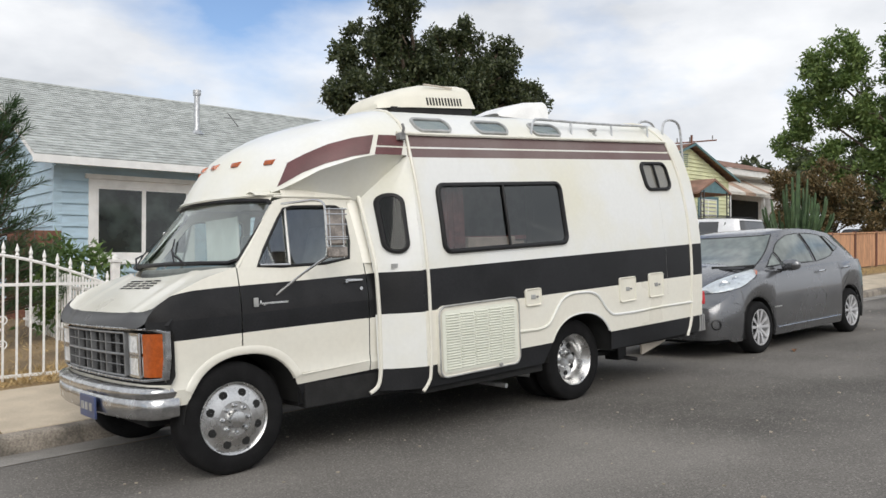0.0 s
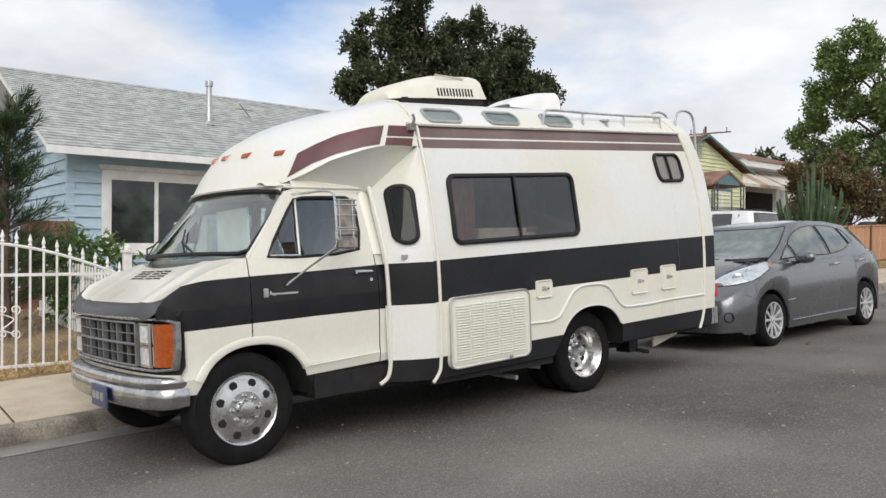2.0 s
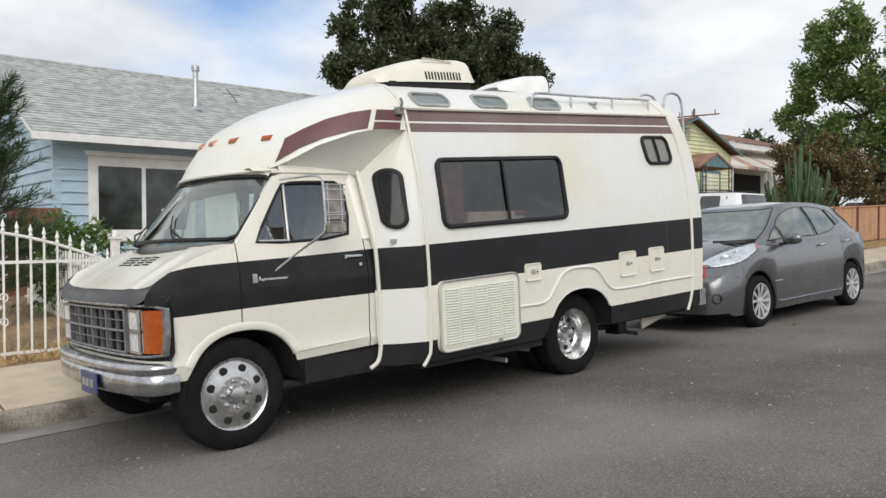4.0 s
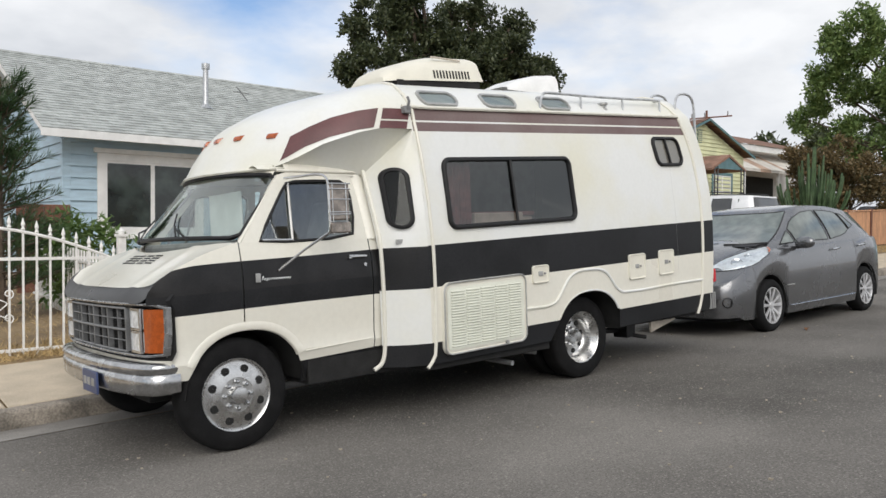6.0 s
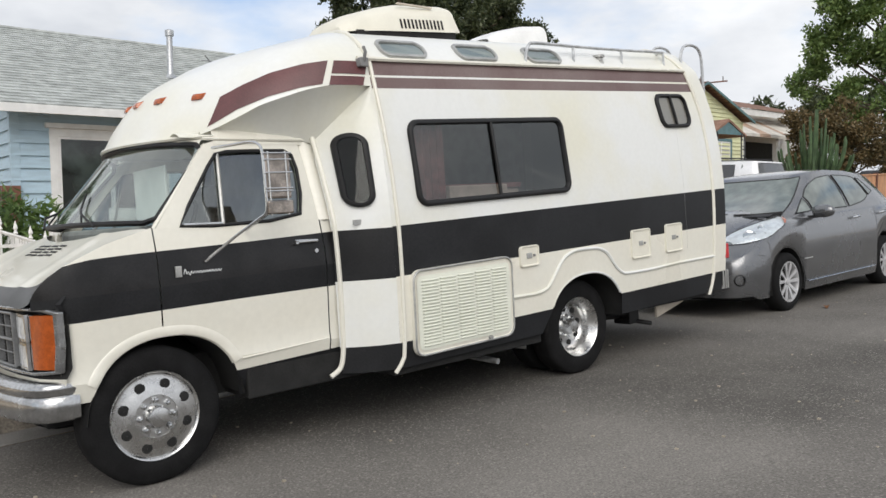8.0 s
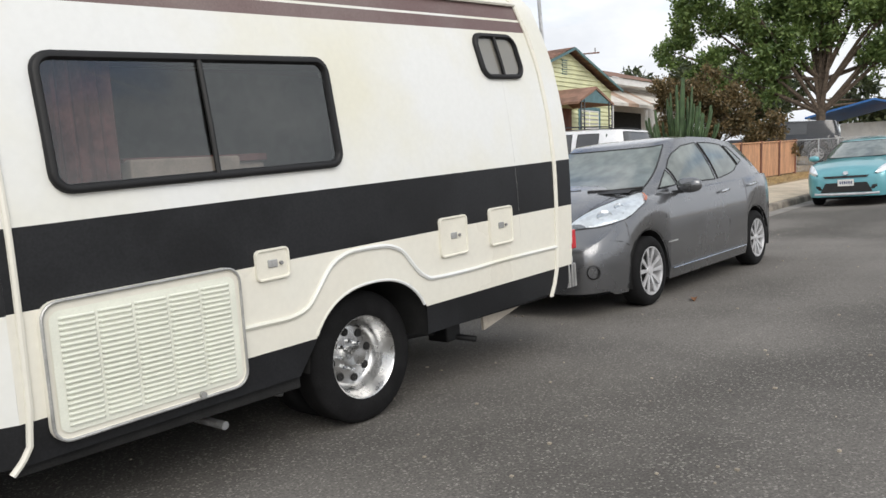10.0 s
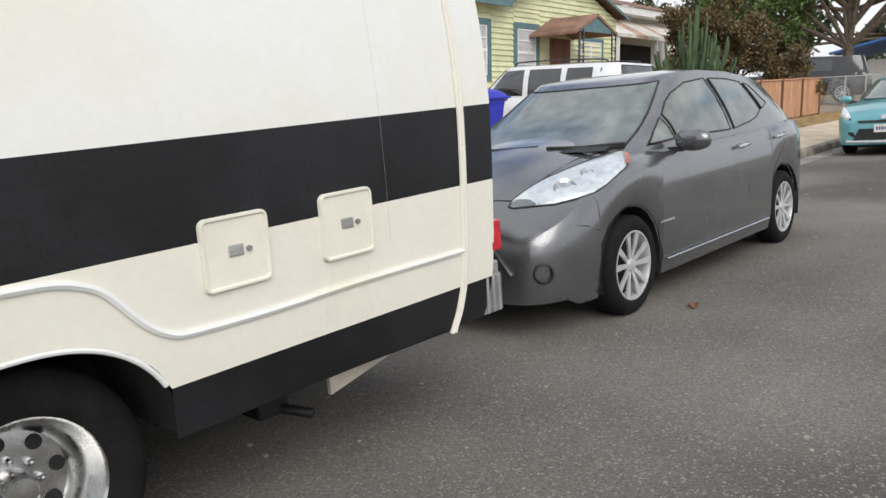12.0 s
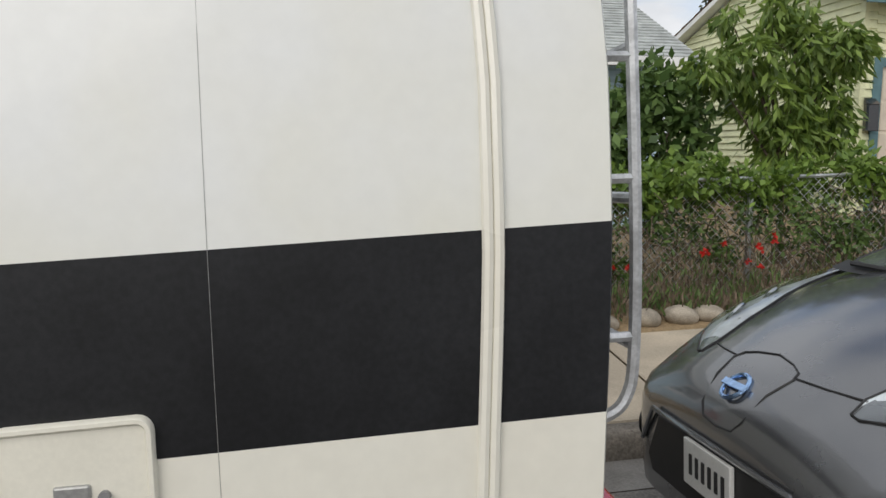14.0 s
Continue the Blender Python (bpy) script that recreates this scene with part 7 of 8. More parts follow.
boards(yel, (20.3, YY), (25.6, YY), 3.95, 4.95, P_, (0, -1), YELLOWSIDE, sides=lambda z: (0.5 - 0.5 * max(0.0, (5.0 - z) / 1.03), 0.5 + 0.5 * max(0.0, (5.0 - z) / 1.03)))
boards(yel, (YX0, 20.6), (YX0, YY), yg, 5.0, P_, (-1, 0), YELLOWSIDE, sides=lambda z: (0.0, 1.0) if z < 3.97 else (0.5 - 0.5 * max(0.0, (4.95 - z) / 0.98), 0.5 + 0.5 * max(0.0, (4.95 - z) / 0.98)))
part("corner_board", Kit().box((YX0 - 0.03, YY - 0.03, yg), (YX0 + 0.06, YY + 0.08, 3.95)), YELLOWSIDE, yel, bevel=0.004)
gd = part("garage_door", Kit().box((15.68, YY - 0.005, yg), (18.0, YY + 0.02, 2.99)), GARAGE, yel, "cream panelled garage door")
for i in range(5):
    z = yg + (2.95 - yg) * i / 5
    for j in range(4):
        x = 15.72 + 0.565 * j
        part("door_panel", Kit().box((x, YY - 0.018, z + 0.02), (x + 0.545, YY - 0.002, z + (2.95 - yg) / 5 - 0.02)), GARAGE, gd, bevel=0.006)
gt = part("garage_trim", Kit().box((15.54, YY - 0.05, yg), (15.68, YY + 0.01, 3.13)).box((18.0, YY - 0.05, yg), (18.14, YY + 0.01, 3.13)).box((15.68, YY - 0.05, 2.99), (18.0, YY + 0.01, 3.13)), TEAL, yel, "teal garage door trim")
for x in (15.49, 18.08):
    mb = part("mailbox", Kit().box((x - 0.09, YY - 0.17, 2.02), (x + 0.09, YY - 0.05, 2.42)).prism([(x - 0.10, YY - 0.19, 2.42), (x - 0.10, YY - 0.05, 2.42), (x - 0.10, YY - 0.05, 2.52)], (0.2, 0, 0)), CARBLACK, yel, "black metal letter box", bevel=0.008)
fl = part("flood_lamp", Kit().disc((16.9, YY - 0.05, 3.36), (0, 1, 0), 0.06, 0.06, 14), WHITE, yel, "white twin flood lamp")
for d in (-1, 1):
    part("lamp_head", Kit().lathe([(0.02, 0.0), (0.06, 0.06), (0.065, 0.15), (0.001, 0.14)], (16.9 + 0.03 * d, YY - 0.08, 3.34), (0.8 * d, -0.5, -0.25), 14), WHITE, fl)
for x0, x1 in ((18.68, 19.82), (20.70, 21.78)):
    house_window(yel, x0, x1, 2.16, 3.60, YY - 0.01, TEAL, 0.15, WHITE, 1, 2, True)
gv = part("gable_vent", Kit().box((22.72, YY - 0.03, 4.30), (23.0, YY, 4.72)), TEAL, yel, "louvred gable vent")
for i in range(6):
    part("louvre", Kit().box((22.74, YY - 0.045, 4.32 + 0.065 * i), (22.98, YY - 0.028, 4.355 + 0.065 * i)), YELLOWSIDE, gv)
roof = part("roof", Kit().prism([(YX0 - 0.25, 13.85, 3.90), (YX0 - 0.25, 13.85, 4.02), (YX0 - 0.25, 17.4, 5.06), (YX0 - 0.25, 20.95, 4.02), (YX0 - 0.25, 20.95, 3.90), (YX0 - 0.25, 17.4, 4.96)], (4.9, 0, 0)), WHITE, yel, "brown shingle roof")
courses(roof, (YX0 - 0.27, 13.80, 4.03), (20.15, 13.80, 4.03), (YX0 - 0.27, 17.4, 5.08), (23.0, 17.4, 5.08), 22, BROWNROOF)
courses(roof, (YX0 - 0.27, 20.95, 4.03), (24, 20.95, 4.03), (YX0 - 0.27, 17.4, 5.08), (24, 17.4, 5.08), 6, BROWNROOF)
part("fascia", Kit().box((YX0 - 0.28, 13.78, 3.86), (20.15, 13.83, 4.02)), TEAL, roof, "teal eave board")
for sgn, xe in ((-1, 20.15), (1, 25.85)):
    courses(roof, (xe, 17.8, 4.0), (xe, 13.9, 4.0), (23.0, 17.8, 5.07), (23.0, 13.9, 5.07), 14, BROWNROOF)
    part("rake_board", Kit().prism([(xe, 13.87, 3.93), (23.0, 13.87, 4.99), (23.0, 13.87, 5.06), (xe, 13.87, 4.0)], (0, 0.04, 0)), TEAL, roof)
part("roof_vent", Kit().box((17.9, 17.0, 4.95), (18.3, 17.3, 5.14)), BROWNROOF, roof, bevel=0.02)
# porch with a small gable and iron trellis posts
porch = part("porch_roof", Kit().prism([(21.35, 12.8, 3.32), (22.32, 12.8, 3.78), (23.3, 12.8, 3.36), (23.3, 12.8, 3.30), (22.32, 12.8, 3.70), (21.35, 12.8, 3.26)], (0, 1.45, 0)), BROWNROOF, yel, "little gabled porch roof")
part("porch_gable", Kit().prism([(21.45, 12.83, 3.32), (23.2, 12.83, 3.34), (22.32, 12.83, 3.70)], (0, 0.03, 0)), TEAL, porch)
for x in (21.6, 23.12):
    for dx in (-0.09, 0.09):
        part("trellis_post", Kit().box((x + dx - 0.015, 12.8, yg), (x + dx + 0.015, 12.83, 3.38)), CARBLACK, porch)
    for i in range(9):
        part("trellis_loop", Kit().tube([(x + 0.08 * math.cos(a), 12.815, yg + 0.25 + 0.28 * i + 0.11 * math.sin(a)) for a in spaced(0, math.tau, 13)[:-1]], 0.012, 4, closed=True), CARBLACK, porch)
part("front_door", Kit().box((22.25, YY - 0.04, yg + 0.3), (23.2, YY + 0.01, 3.3)), BROWNPAINT, yel, "dark front door", bevel=0.01)
house_window(yel, 23.6, 24.9, 2.1, 3.4, YY - 0.01, TEAL, 0.1, WHITE, 2, 1, True)
part("porch_floor", Kit().box((21.1, 12.8, yg - 0.3), (24.4, YY, yg + 0.25)), CONCRETE, yel)

# next house: low hipped brown roof with a white awning
hs = thing("white_house", "low white house with brown hipped roof and striped awning", "house", Matrix.Translation((0, 0, -0.2)))
og = ground_z(31, 17)
part("wall", Kit().box((28.8, 17.2, og - 0.5), (38.0, 24, 4.95)), WHITE, hs, "white stucco wall")
part("roof", Kit().grid([[(28.0, 16.4, 5.05), (38.8, 16.4, 5.05)], [(30.6, 19.6, 6.0), (36.0, 19.6, 6.0)], [(28.0, 24.5, 5.05), (38.8, 24.5, 5.05)]], smooth=False).grid([[(28.0, 16.4, 5.05), (30.6, 19.6, 6.0), (28.0, 24.5, 5.05)], [(28.0, 16.4, 4.85), (29, 19.6, 4.85), (28.0, 24.5, 4.85)]], smooth=False).box((28.05, 16.45, 4.80), (38.75, 24.45, 5.04), 1), [BROWNROOF, WHITE], hs)
AWN = material("faded_awning", (0.66, 0.63, 0.58), 0.8, vary=0.1, scale=2)
AWN2 = material("faded_rust_awning", (0.46, 0.33, 0.25), 0.8, vary=0.15, scale=2)
for i in range(14):
    x = 28.4 + 0.42 * i
    part("awning_panel", Kit().prism([(x, 17.15, 4.72), (x, 15.7, 3.98), (x, 15.7, 3.86), (x, 17.15, 4.66)], (0.41, 0, 0)), AWN2 if i in (3, 4, 8) else AWN, hs)
# solid wall: a near-black sheet paints in the unlit space under the awning
part("dark_opening_sheet", Kit().box((28.9, 17.16, 2.2), (33.5, 17.2, 3.85)), DARKROOM, hs)
for x in (28.5, 31.2, 34):
    part("awning_post", Kit().box((x, 15.74, og - 0.2), (x + 0.1, 15.84, 3.95)), WHITE, hs)

# tan board fence and chain-link further up
wood = thing("board_fence", "new tan cedar board fence with darker posts", "fence", origin=(28.5, 10.4, ground_z(28.5, 10.4)))
for i in range(64):
    x = 22.5 + 0.148 * i
    y = 10.12 + 0.03 * (x - 22.5)
    z = ground_z(x, y)
    part("board", Kit().box((x, y, z + 0.05), (x + 0.142, y + 0.02, z + 1.12)), TANWOOD, wood)
for i in range(6):
    x = 22.5 + 1.86 * i
    y = 10.12 + 0.03 * (x - 22.5)
    z = ground_z(x, y)
    part("post", Kit().box((x - 0.05, y - 0.04, z - 0.05), (x + 0.05, y + 0.05, z + 1.2)), BROWNPAINT, wood)
part("cap_rail", Kit().prism([(22.4, 10.08, ground_z(22.4, 10.1) + 1.13), (32.0, 10.37, ground_z(32, 10.4) + 1.13), (32.0, 10.37, ground_z(32, 10.4) + 1.17), (22.4, 10.08, ground_z(22.4, 10.1) + 1.17)], (0, 0.09, 0)), TANWOOD, wood)


def chain_link(name, label, x0, x1, yfn, h, step):
    ob = thing(name, label, "fence", origin=((x0 + x1) / 2, yfn((x0 + x1) / 2), ground_z((x0 + x1) / 2, yfn((x0 + x1) / 2))))
    n = max(2, int((x1 - x0) / 2.4) + 1)
    for x in spaced(x0, x1, n):
        part("post", Kit().tube([(x, yfn(x), ground_z(x, yfn(x)) - 0.05), (x, yfn(x), ground_z(x, yfn(x)) + h + 0.03)], 0.028, 8), STEEL, ob)
    part("top_rail", Kit().tube([(x, yfn(x), ground_z(x, yfn(x)) + h) for x in spaced(x0, x1, 8)], 0.018, 6), STEEL, ob)
    k = Kit()
    x = x0
    while x < x1:
        for d in (1, -1):
            k.tube([(x + (0 if d > 0 else h), yfn(x), ground_z(x, yfn(x)) + 0.02), (x + (h if d > 0 else 0), yfn(x) + 0.01 * d, ground_z(x, yfn(x)) + h)], 0.003, 3, caps=False)
        x += step
    tagged(part("mesh", k, STEEL, ob, fix=False), kind="stuff")
    return ob


chain_link("chain_link_fence", "galvanised chain-link fence beyond the board fence", 32.1, 44, lambda x: 10.45 + 0.03 * (x - 32), 1.15, 0.14)
chain_link("chain_link_fence", "galvanised chain-link fence overgrown with vines", 8.4, 13.35, lambda x: 9.45 + 0.03 * (x - 9), 1.0, 0.085)
# blue-roofed canopy and trailer far up the street
can = thing("canopy", "blue tarpaulin canopy over a white frame", "canopy")
TARP = material("blue_tarp", (0.06, 0.20, 0.55), 0.5, vary=0.1, scale=2)
cz = 4.35
part("sheet", Kit().prism([(50, 9, cz - 0.35), (50, 12, cz + 0.45), (50, 15.5, cz - 0.35), (50, 15.5, cz - 0.45), (50, 12, cz + 0.35), (50, 9, cz - 0.45)], (6, 0, 0)), TARP, can)
for x in (50.1, 55.9):
    for y in (9.2, 15.3):
        part("leg", Kit().box((x - 0.05, y - 0.05, ground_z(x, y) - 0.1), (x + 0.05, y + 0.05, cz - 0.4)), WHITE, can)
tr = thing("white_shed", "small white shed under the canopy", "shed", kit=Kit().box((51.5, 10, ground_z(52, 11) - 0.1), (54, 14, 3.6)), mats=WHITE)
# utility pole far behind
pole = thing("utility_pole", "wooden utility pole with one crossarm", "utility pole", origin=(64.5, 39.5, ground_z(64, 39)))
part("shaft", Kit().tube([(64.5, 39.5, ground_z(64, 39) - 0.2), (64.5, 39.5, 12.4)], [0.16, 0.10], 8), BROWNPAINT, pole)
part("crossarm", Kit().tube([(63.2, 40.4, 11.6), (66.6, 38.2, 12.0)], 0.07, 6), BROWNPAINT, pole)
for f in (0.05, 0.35, 0.9):
    p0 = Vector((63.2, 40.4, 11.6)).lerp(Vector((66.6, 38.2, 12.0)), f)
    part("insulator", Kit().tube([p0, p0 + Vector((0, 0, 0.45))], 0.06, 6), GREY, pole)

# ---- plants and ground cover ----
G_DARK = leaf_material("dark_leaves", (0.024, 0.040, 0.018), (0.115, 0.135, 0.06))
G_MID = leaf_material("green_leaves", (0.05, 0.10, 0.025), (0.19, 0.29, 0.085))
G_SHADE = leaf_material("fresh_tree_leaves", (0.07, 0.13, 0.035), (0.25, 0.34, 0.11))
G_BRIGHT = leaf_material("bright_vine_leaves", (0.075, 0.14, 0.022), (0.25, 0.37, 0.07))
G_PEACH = leaf_material("long_green_leaves", (0.065, 0.12, 0.02), (0.25, 0.35, 0.07))
G_RED = leaf_material("reddish_leaves", (0.07, 0.065, 0.03), (0.27, 0.19, 0.09))
G_PINE = leaf_material("pine_needles", (0.025, 0.055, 0.02), (0.09, 0.15, 0.065))
G_CACTUS = material("cactus_skin", (0.06, 0.105, 0.045), 0.6, vary=0.25, scale=4)
BARK = material("bark", (0.10, 0.075, 0.055), 0.9, vary=0.3, scale=8, bump=0.01, bump_scale=20)
TWIG = material("dry_twigs", (0.16, 0.12, 0.085), 0.9, vary=0.3)
REDPETAL = leaf_material("red_petals", (0.55, 0.01, 0.015), (0.75, 0.06, 0.04))
STONE = material("pale_river_stone", (0.40, 0.35, 0.28), 0.8, vary=0.2, scale=9, bump=0.004, per_object=0.2)


def leaf(k, p, d, n, length, width):
    """One pointed leaf at p along d, its face towards n."""
    s = d.cross(n)
    if s.length < 1e-4:
        return
    s.normalize()
    b = len(k.v)
    k.v += [tuple(p), tuple(p + d * length * 0.45 + s * width * 0.5), tuple(p + d * length), tuple(p + d * length * 0.45 - s * width * 0.5)]
    k.f.append((b, b + 1, b + 2, b + 3)), k.m.append(0), k.s.append(False)


def way(rng, flat=1.0):
    while True:
        v = Vector((rng.uniform(-1, 1), rng.uniform(-1, 1), rng.uniform(-1, 1)))
        if 0.05 < v.length < 1:
            v.z *= flat
            return v.normalized()


def crown(blobs, count, length, width, seed, droop=0.0, hollow=0.55, cluster=7, spread=0.22, sub=0):
    """Leaves in small bunches over uneven clumps; sub: twigs' own clumps round each, with gaps between."""
    rng = random.Random(seed)
    k = Kit()
    if sub:
        finer = []
        for x, y, z, r in blobs:
            for _ in range(sub):
                d = way(rng)
                c = Vector((x, y, z)) + d * r * rng.uniform(0.30, 0.85)
                s = r * rng.uniform(0.12, 0.34)
                finer.append((c.x, c.y, c.z, s))
        blobs = finer
    total = sum(r ** 2 for *_, r in blobs)
    for x, y, z, r in blobs:
        for _ in range(int(count * r * r / total / cluster)):
            d = way(rng)
            q = r * (hollow + (1 - hollow) * rng.random() ** 0.6) * (0.82 + 0.36 * noise.noise(Vector((x, y, z)) + d * 1.7))
            c = Vector((x, y, z)) + d * q
            for _ in range(cluster):
                p = c + way(rng) * spread * rng.random()
                w = (way(rng) + d * 0.6 + Vector((0, 0, -droop))).normalized()
                leaf(k, p, w, (way(rng) + Vector((0, 0, 0.8))).normalized(), length * rng.uniform(0.7, 1.3), width * rng.uniform(0.7, 1.3))
    return k


def limbs(base, top, blobs, r0, seed, forks=2):
    """A tapered trunk that leans a little, and a bent limb into every clump."""
    rng = random.Random(seed)
    k = Kit()
    a, b = Vector(base), Vector(top)
    pts = [a.lerp(b, f) + Vector((rng.uniform(-1, 1), rng.uniform(-1, 1), 0)) * r0 * 0.6 * math.sin(math.pi * f) for f in spaced(0, 1, 6)]
    k.tube([a - Vector((0, 0, 0.2))] + pts[1:], [r0 * 1.25] + [r0 * (1 - 0.45 * f) for f in spaced(0.2, 1, 5)], 8)
    for x, y, z, r in blobs:
        s = pts[rng.randint(3, 5)]
        e = Vector((x, y, z))
        m = s.lerp(e, 0.5) + Vector((rng.uniform(-0.3, 0.3), rng.uniform(-0.3, 0.3), 0.25)) * r * 0.5
        k.tube([s, m, e], [r0 * 0.42, r0 * 0.28, r0 * 0.1], 6)
        for _ in range(forks):
            f = m.lerp(e, rng.random())
            k.tube([f, f + way(rng) * r * 0.7], [r0 * 0.14, r0 * 0.04], 4)
    return k


def tree(name, label, base, top, blobs, count, length, width, mat, r0, seed, category="tree", **kw):
    ob = thing(name, label, category, origin=base)
    part("trunk", limbs(base, top, blobs, r0, seed), BARK, ob, fix=False)
    part("crown", crown(blobs, count, length, width, seed + 1, **kw), mat, ob, fix=False)
    return ob


# dark tall tree behind the blue house
bz = ground_z(22, 27)
tree("dark_tree", "tall dense dark green tree behind the houses", (21.5, 26.5, bz), (21.5, 26.5, 6.5),
     [(18.6, 26, 7.6, 1.9), (19.0, 26.4, 9.6, 1.9), (19.9, 26, 11.4, 1.5), (20.6, 26.3, 12.4, 1.2), (21.4, 26.8, 9.5, 2.1), (21.6, 26.3, 7.6, 2.2), (23.3, 26.2, 9.2, 1.8), (24.0, 26, 10.9, 1.15), (23.0, 26.6, 11.0, 0.9), (24.6, 26.4, 7.8, 2.0), (26.1, 26, 9.6, 1.25), (26.3, 26.2, 11.0, 0.7), (27.1, 26.4, 8.2, 1.5), (28.1, 26.2, 9.3, 0.7), (17.6, 26.4, 9.3, 0.8), (17.3, 26.2, 7.4, 0.9), (24.7, 26.1, 9.6, 1.2)],
     60000, 0.19, 0.10, G_DARK, 0.4, 3, hollow=0.2, spread=0.25, sub=24)
tree("dark_tree", "tall dark tree behind the yellow house", (27, 27.5, bz + 0.3), (27, 27.5, 7.5),
     [(25.5, 27, 8.5, 2.0), (27.5, 27.4, 9.8, 2.0), (29.5, 27.5, 8.7, 1.8), (28.5, 27.2, 7.2, 1.8), (31.2, 27.6, 7.6, 1.2)], 18000, 0.2, 0.11, G_DARK, 0.35, 5, hollow=0.2, spread=0.25, sub=20)
# large spreading tree up the street
tz = ground_z(40, 11.8)
tree("shade_tree", "large spreading green shade tree behind the chain-link fence", (40, 11.8, tz), (40.2, 11.9, 5.0),
     [(40, 17.6, 8.6, 1.9), (39.6, 16.2, 10.4, 1.8), (40.2, 15.0, 7.4, 2.0), (40.6, 13.6, 9.8, 2.3), (39.8, 18.6, 7.0, 1.0), (40.5, 11.5, 11.5, 2.3), (41, 9.5, 9.8, 2.4), (40.2, 12.2, 7.6, 1.7), (39.4, 16.6, 5.8, 1.3), (40, 14.4, 5.2, 1.3), (40.8, 8.2, 7.4, 2.0), (40.6, 6.0, 8.8, 2.0), (40.2, 9.6, 6.0, 1.2), (41.0, 13.4, 12.2, 1.3), (40.2, 17.4, 10.9, 0.9), (41, 5.0, 6.8, 1.4), (40, 10.4, 13, 1.2), (40.0, 11.8, 9.0, 1.7), (39.6, 10.4, 7.9, 1.6), (39.8, 7.6, 9.2, 1.8), (39.6, 13.2, 6.4, 1.3), (39.6, 8.8, 8.4, 1.5)],
     92000, 0.22, 0.11, G_SHADE, 0.26, 11, hollow=0.15, spread=0.30, sub=30)
tree("far_trees", "row of darker trees behind the big shade tree", (52, 24, ground_z(52, 24)), (52, 24, 5), [(48, 26, 6, 3), (53, 23, 6.5, 3), (57, 20, 6, 3), (62, 16, 5.5, 3), (66, 11, 5.5, 3), (70, 6, 5.5, 3)], 16000, 0.42, 0.2, G_DARK, 0.3, 15, category="trees", hollow=0.2, spread=0.5, sub=14)
# reddish shrub and candelabra cactus behind the board fence
sz = ground_z(31, 13)
tree("red_shrub", "big reddish-brown leafy shrub beside the cactus", (31, 13, sz), (31, 13, sz + 1.2),
     [(30.4, 14.2, 3.4, 1.3), (30.6, 13.4, 4.1, 1.0), (31, 12.6, 3.2, 1.5), (31.2, 11.6, 2.7, 1.3), (30.4, 14.8, 2.5, 1.1), (31, 13, 2.1, 1.5), (31.4, 11.0, 1.9, 1.0), (30.2, 14.7, 4.3, 0.5)], 28000, 0.13, 0.065, G_RED, 0.09, 21, category="shrub", spread=0.2, sub=14, hollow=0.2)
cactus = thing("candelabra_cactus", "tall green many-armed candelabra cactus", "cactus", origin=(27.6, 12.7, ground_z(27.6, 12.7)))
rng = random.Random(4)
cz0 = ground_z(27.6, 12.7)
part("stem", Kit().tube([(27.6, 12.7, cz0 - 0.1), (27.6, 12.7, cz0 + 1.2), (27.6, 12.65, cz0 + 3.3)], [0.14, 0.12, 0.06], 5), G_CACTUS, cactus)
for i in range(84):
    a, r, h = rng.uniform(0, math.tau), rng.uniform(0.2, 1.15), rng.uniform(1.2, 3.3)
    bx_, by_ = 27.6 + r * math.cos(a) * 0.6, 12.7 + r * math.sin(a)
    top = cz0 + h * (1.06 - 0.32 * r)
    part("arm", Kit().tube(smooth_path([(27.6, 12.7, cz0 + max(0.2, h * 0.25)), (27.6 + (bx_ - 27.6) * 0.7, 12.7 + (by_ - 12.7) * 0.7, cz0 + max(0.3, h * 0.35)), (bx_, by_, cz0 + max(0.6, h * 0.55)), (bx_ * 1.0 + 0.05 * math.cos(a), by_ + 0.1 * math.sin(a), top)], 4), [0.045] * 12 + [0.028], 5), G_CACTUS, cactus)
# young pine behind the white fence
pine = thing("pine_tree", "young pine with upright needle tufts behind the fence", "tree", origin=(2.25, 11.0, ground_z(2.25, 11)))
rng = random.Random(8)
k, kn = Kit(), Kit()
pz = ground_z(2.25, 11)
k.tube([(2.25, 11, pz - 0.1), (2.22, 11, pz + 1.5), (2.25, 11, 3.1)], [0.07, 0.05, 0.015], 7)
for i in range(150):
    h = rng.uniform(0.12, 1.0)
    a = rng.uniform(0, math.tau)
    reach = (1.05 - 0.75 * h) * rng.uniform(0.5, 1.0) * 0.95
    s0 = Vector((2.24, 11, pz + h * 2.7))
    e0 = s0 + Vector((math.cos(a) * reach, math.sin(a) * reach, 0.12 + 0.30 * rng.random()))
    k.tube([s0, s0.lerp(e0, 0.6) - Vector((0, 0, 0.04)), e0], [0.012, 0.009, 0.004], 4)
    for j in range(85):
        f = rng.uniform(0.25, 1.1)
        p = s0.lerp(e0, f)
        d = (Vector((math.cos(a), math.sin(a), 0.9)) + way(rng) * 1.0).normalized()
        leaf(kn, p, d, way(rng), rng.uniform(0.10, 0.19), 0.010)
part("trunk", k, BARK, pine, fix=False)
part("crown", kn, G_PINE, pine, fix=False)
# leafy shrub behind the white fence
tree("leafy_shrub", "straggly green shrub behind the white fence", (3.1, 11.6, ground_z(3.1, 11.6)), (3.1, 11.6, 0.8), [(2.9, 11.4, 0.95, 0.4), (3.3, 11.7, 1.15, 0.35), (3.6, 11.6, 0.95, 0.4), (3.0, 11.3, 0.5, 0.3)], 1600, 0.13, 0.05, G_MID, 0.03, 31, category="shrub", droop=0.3)
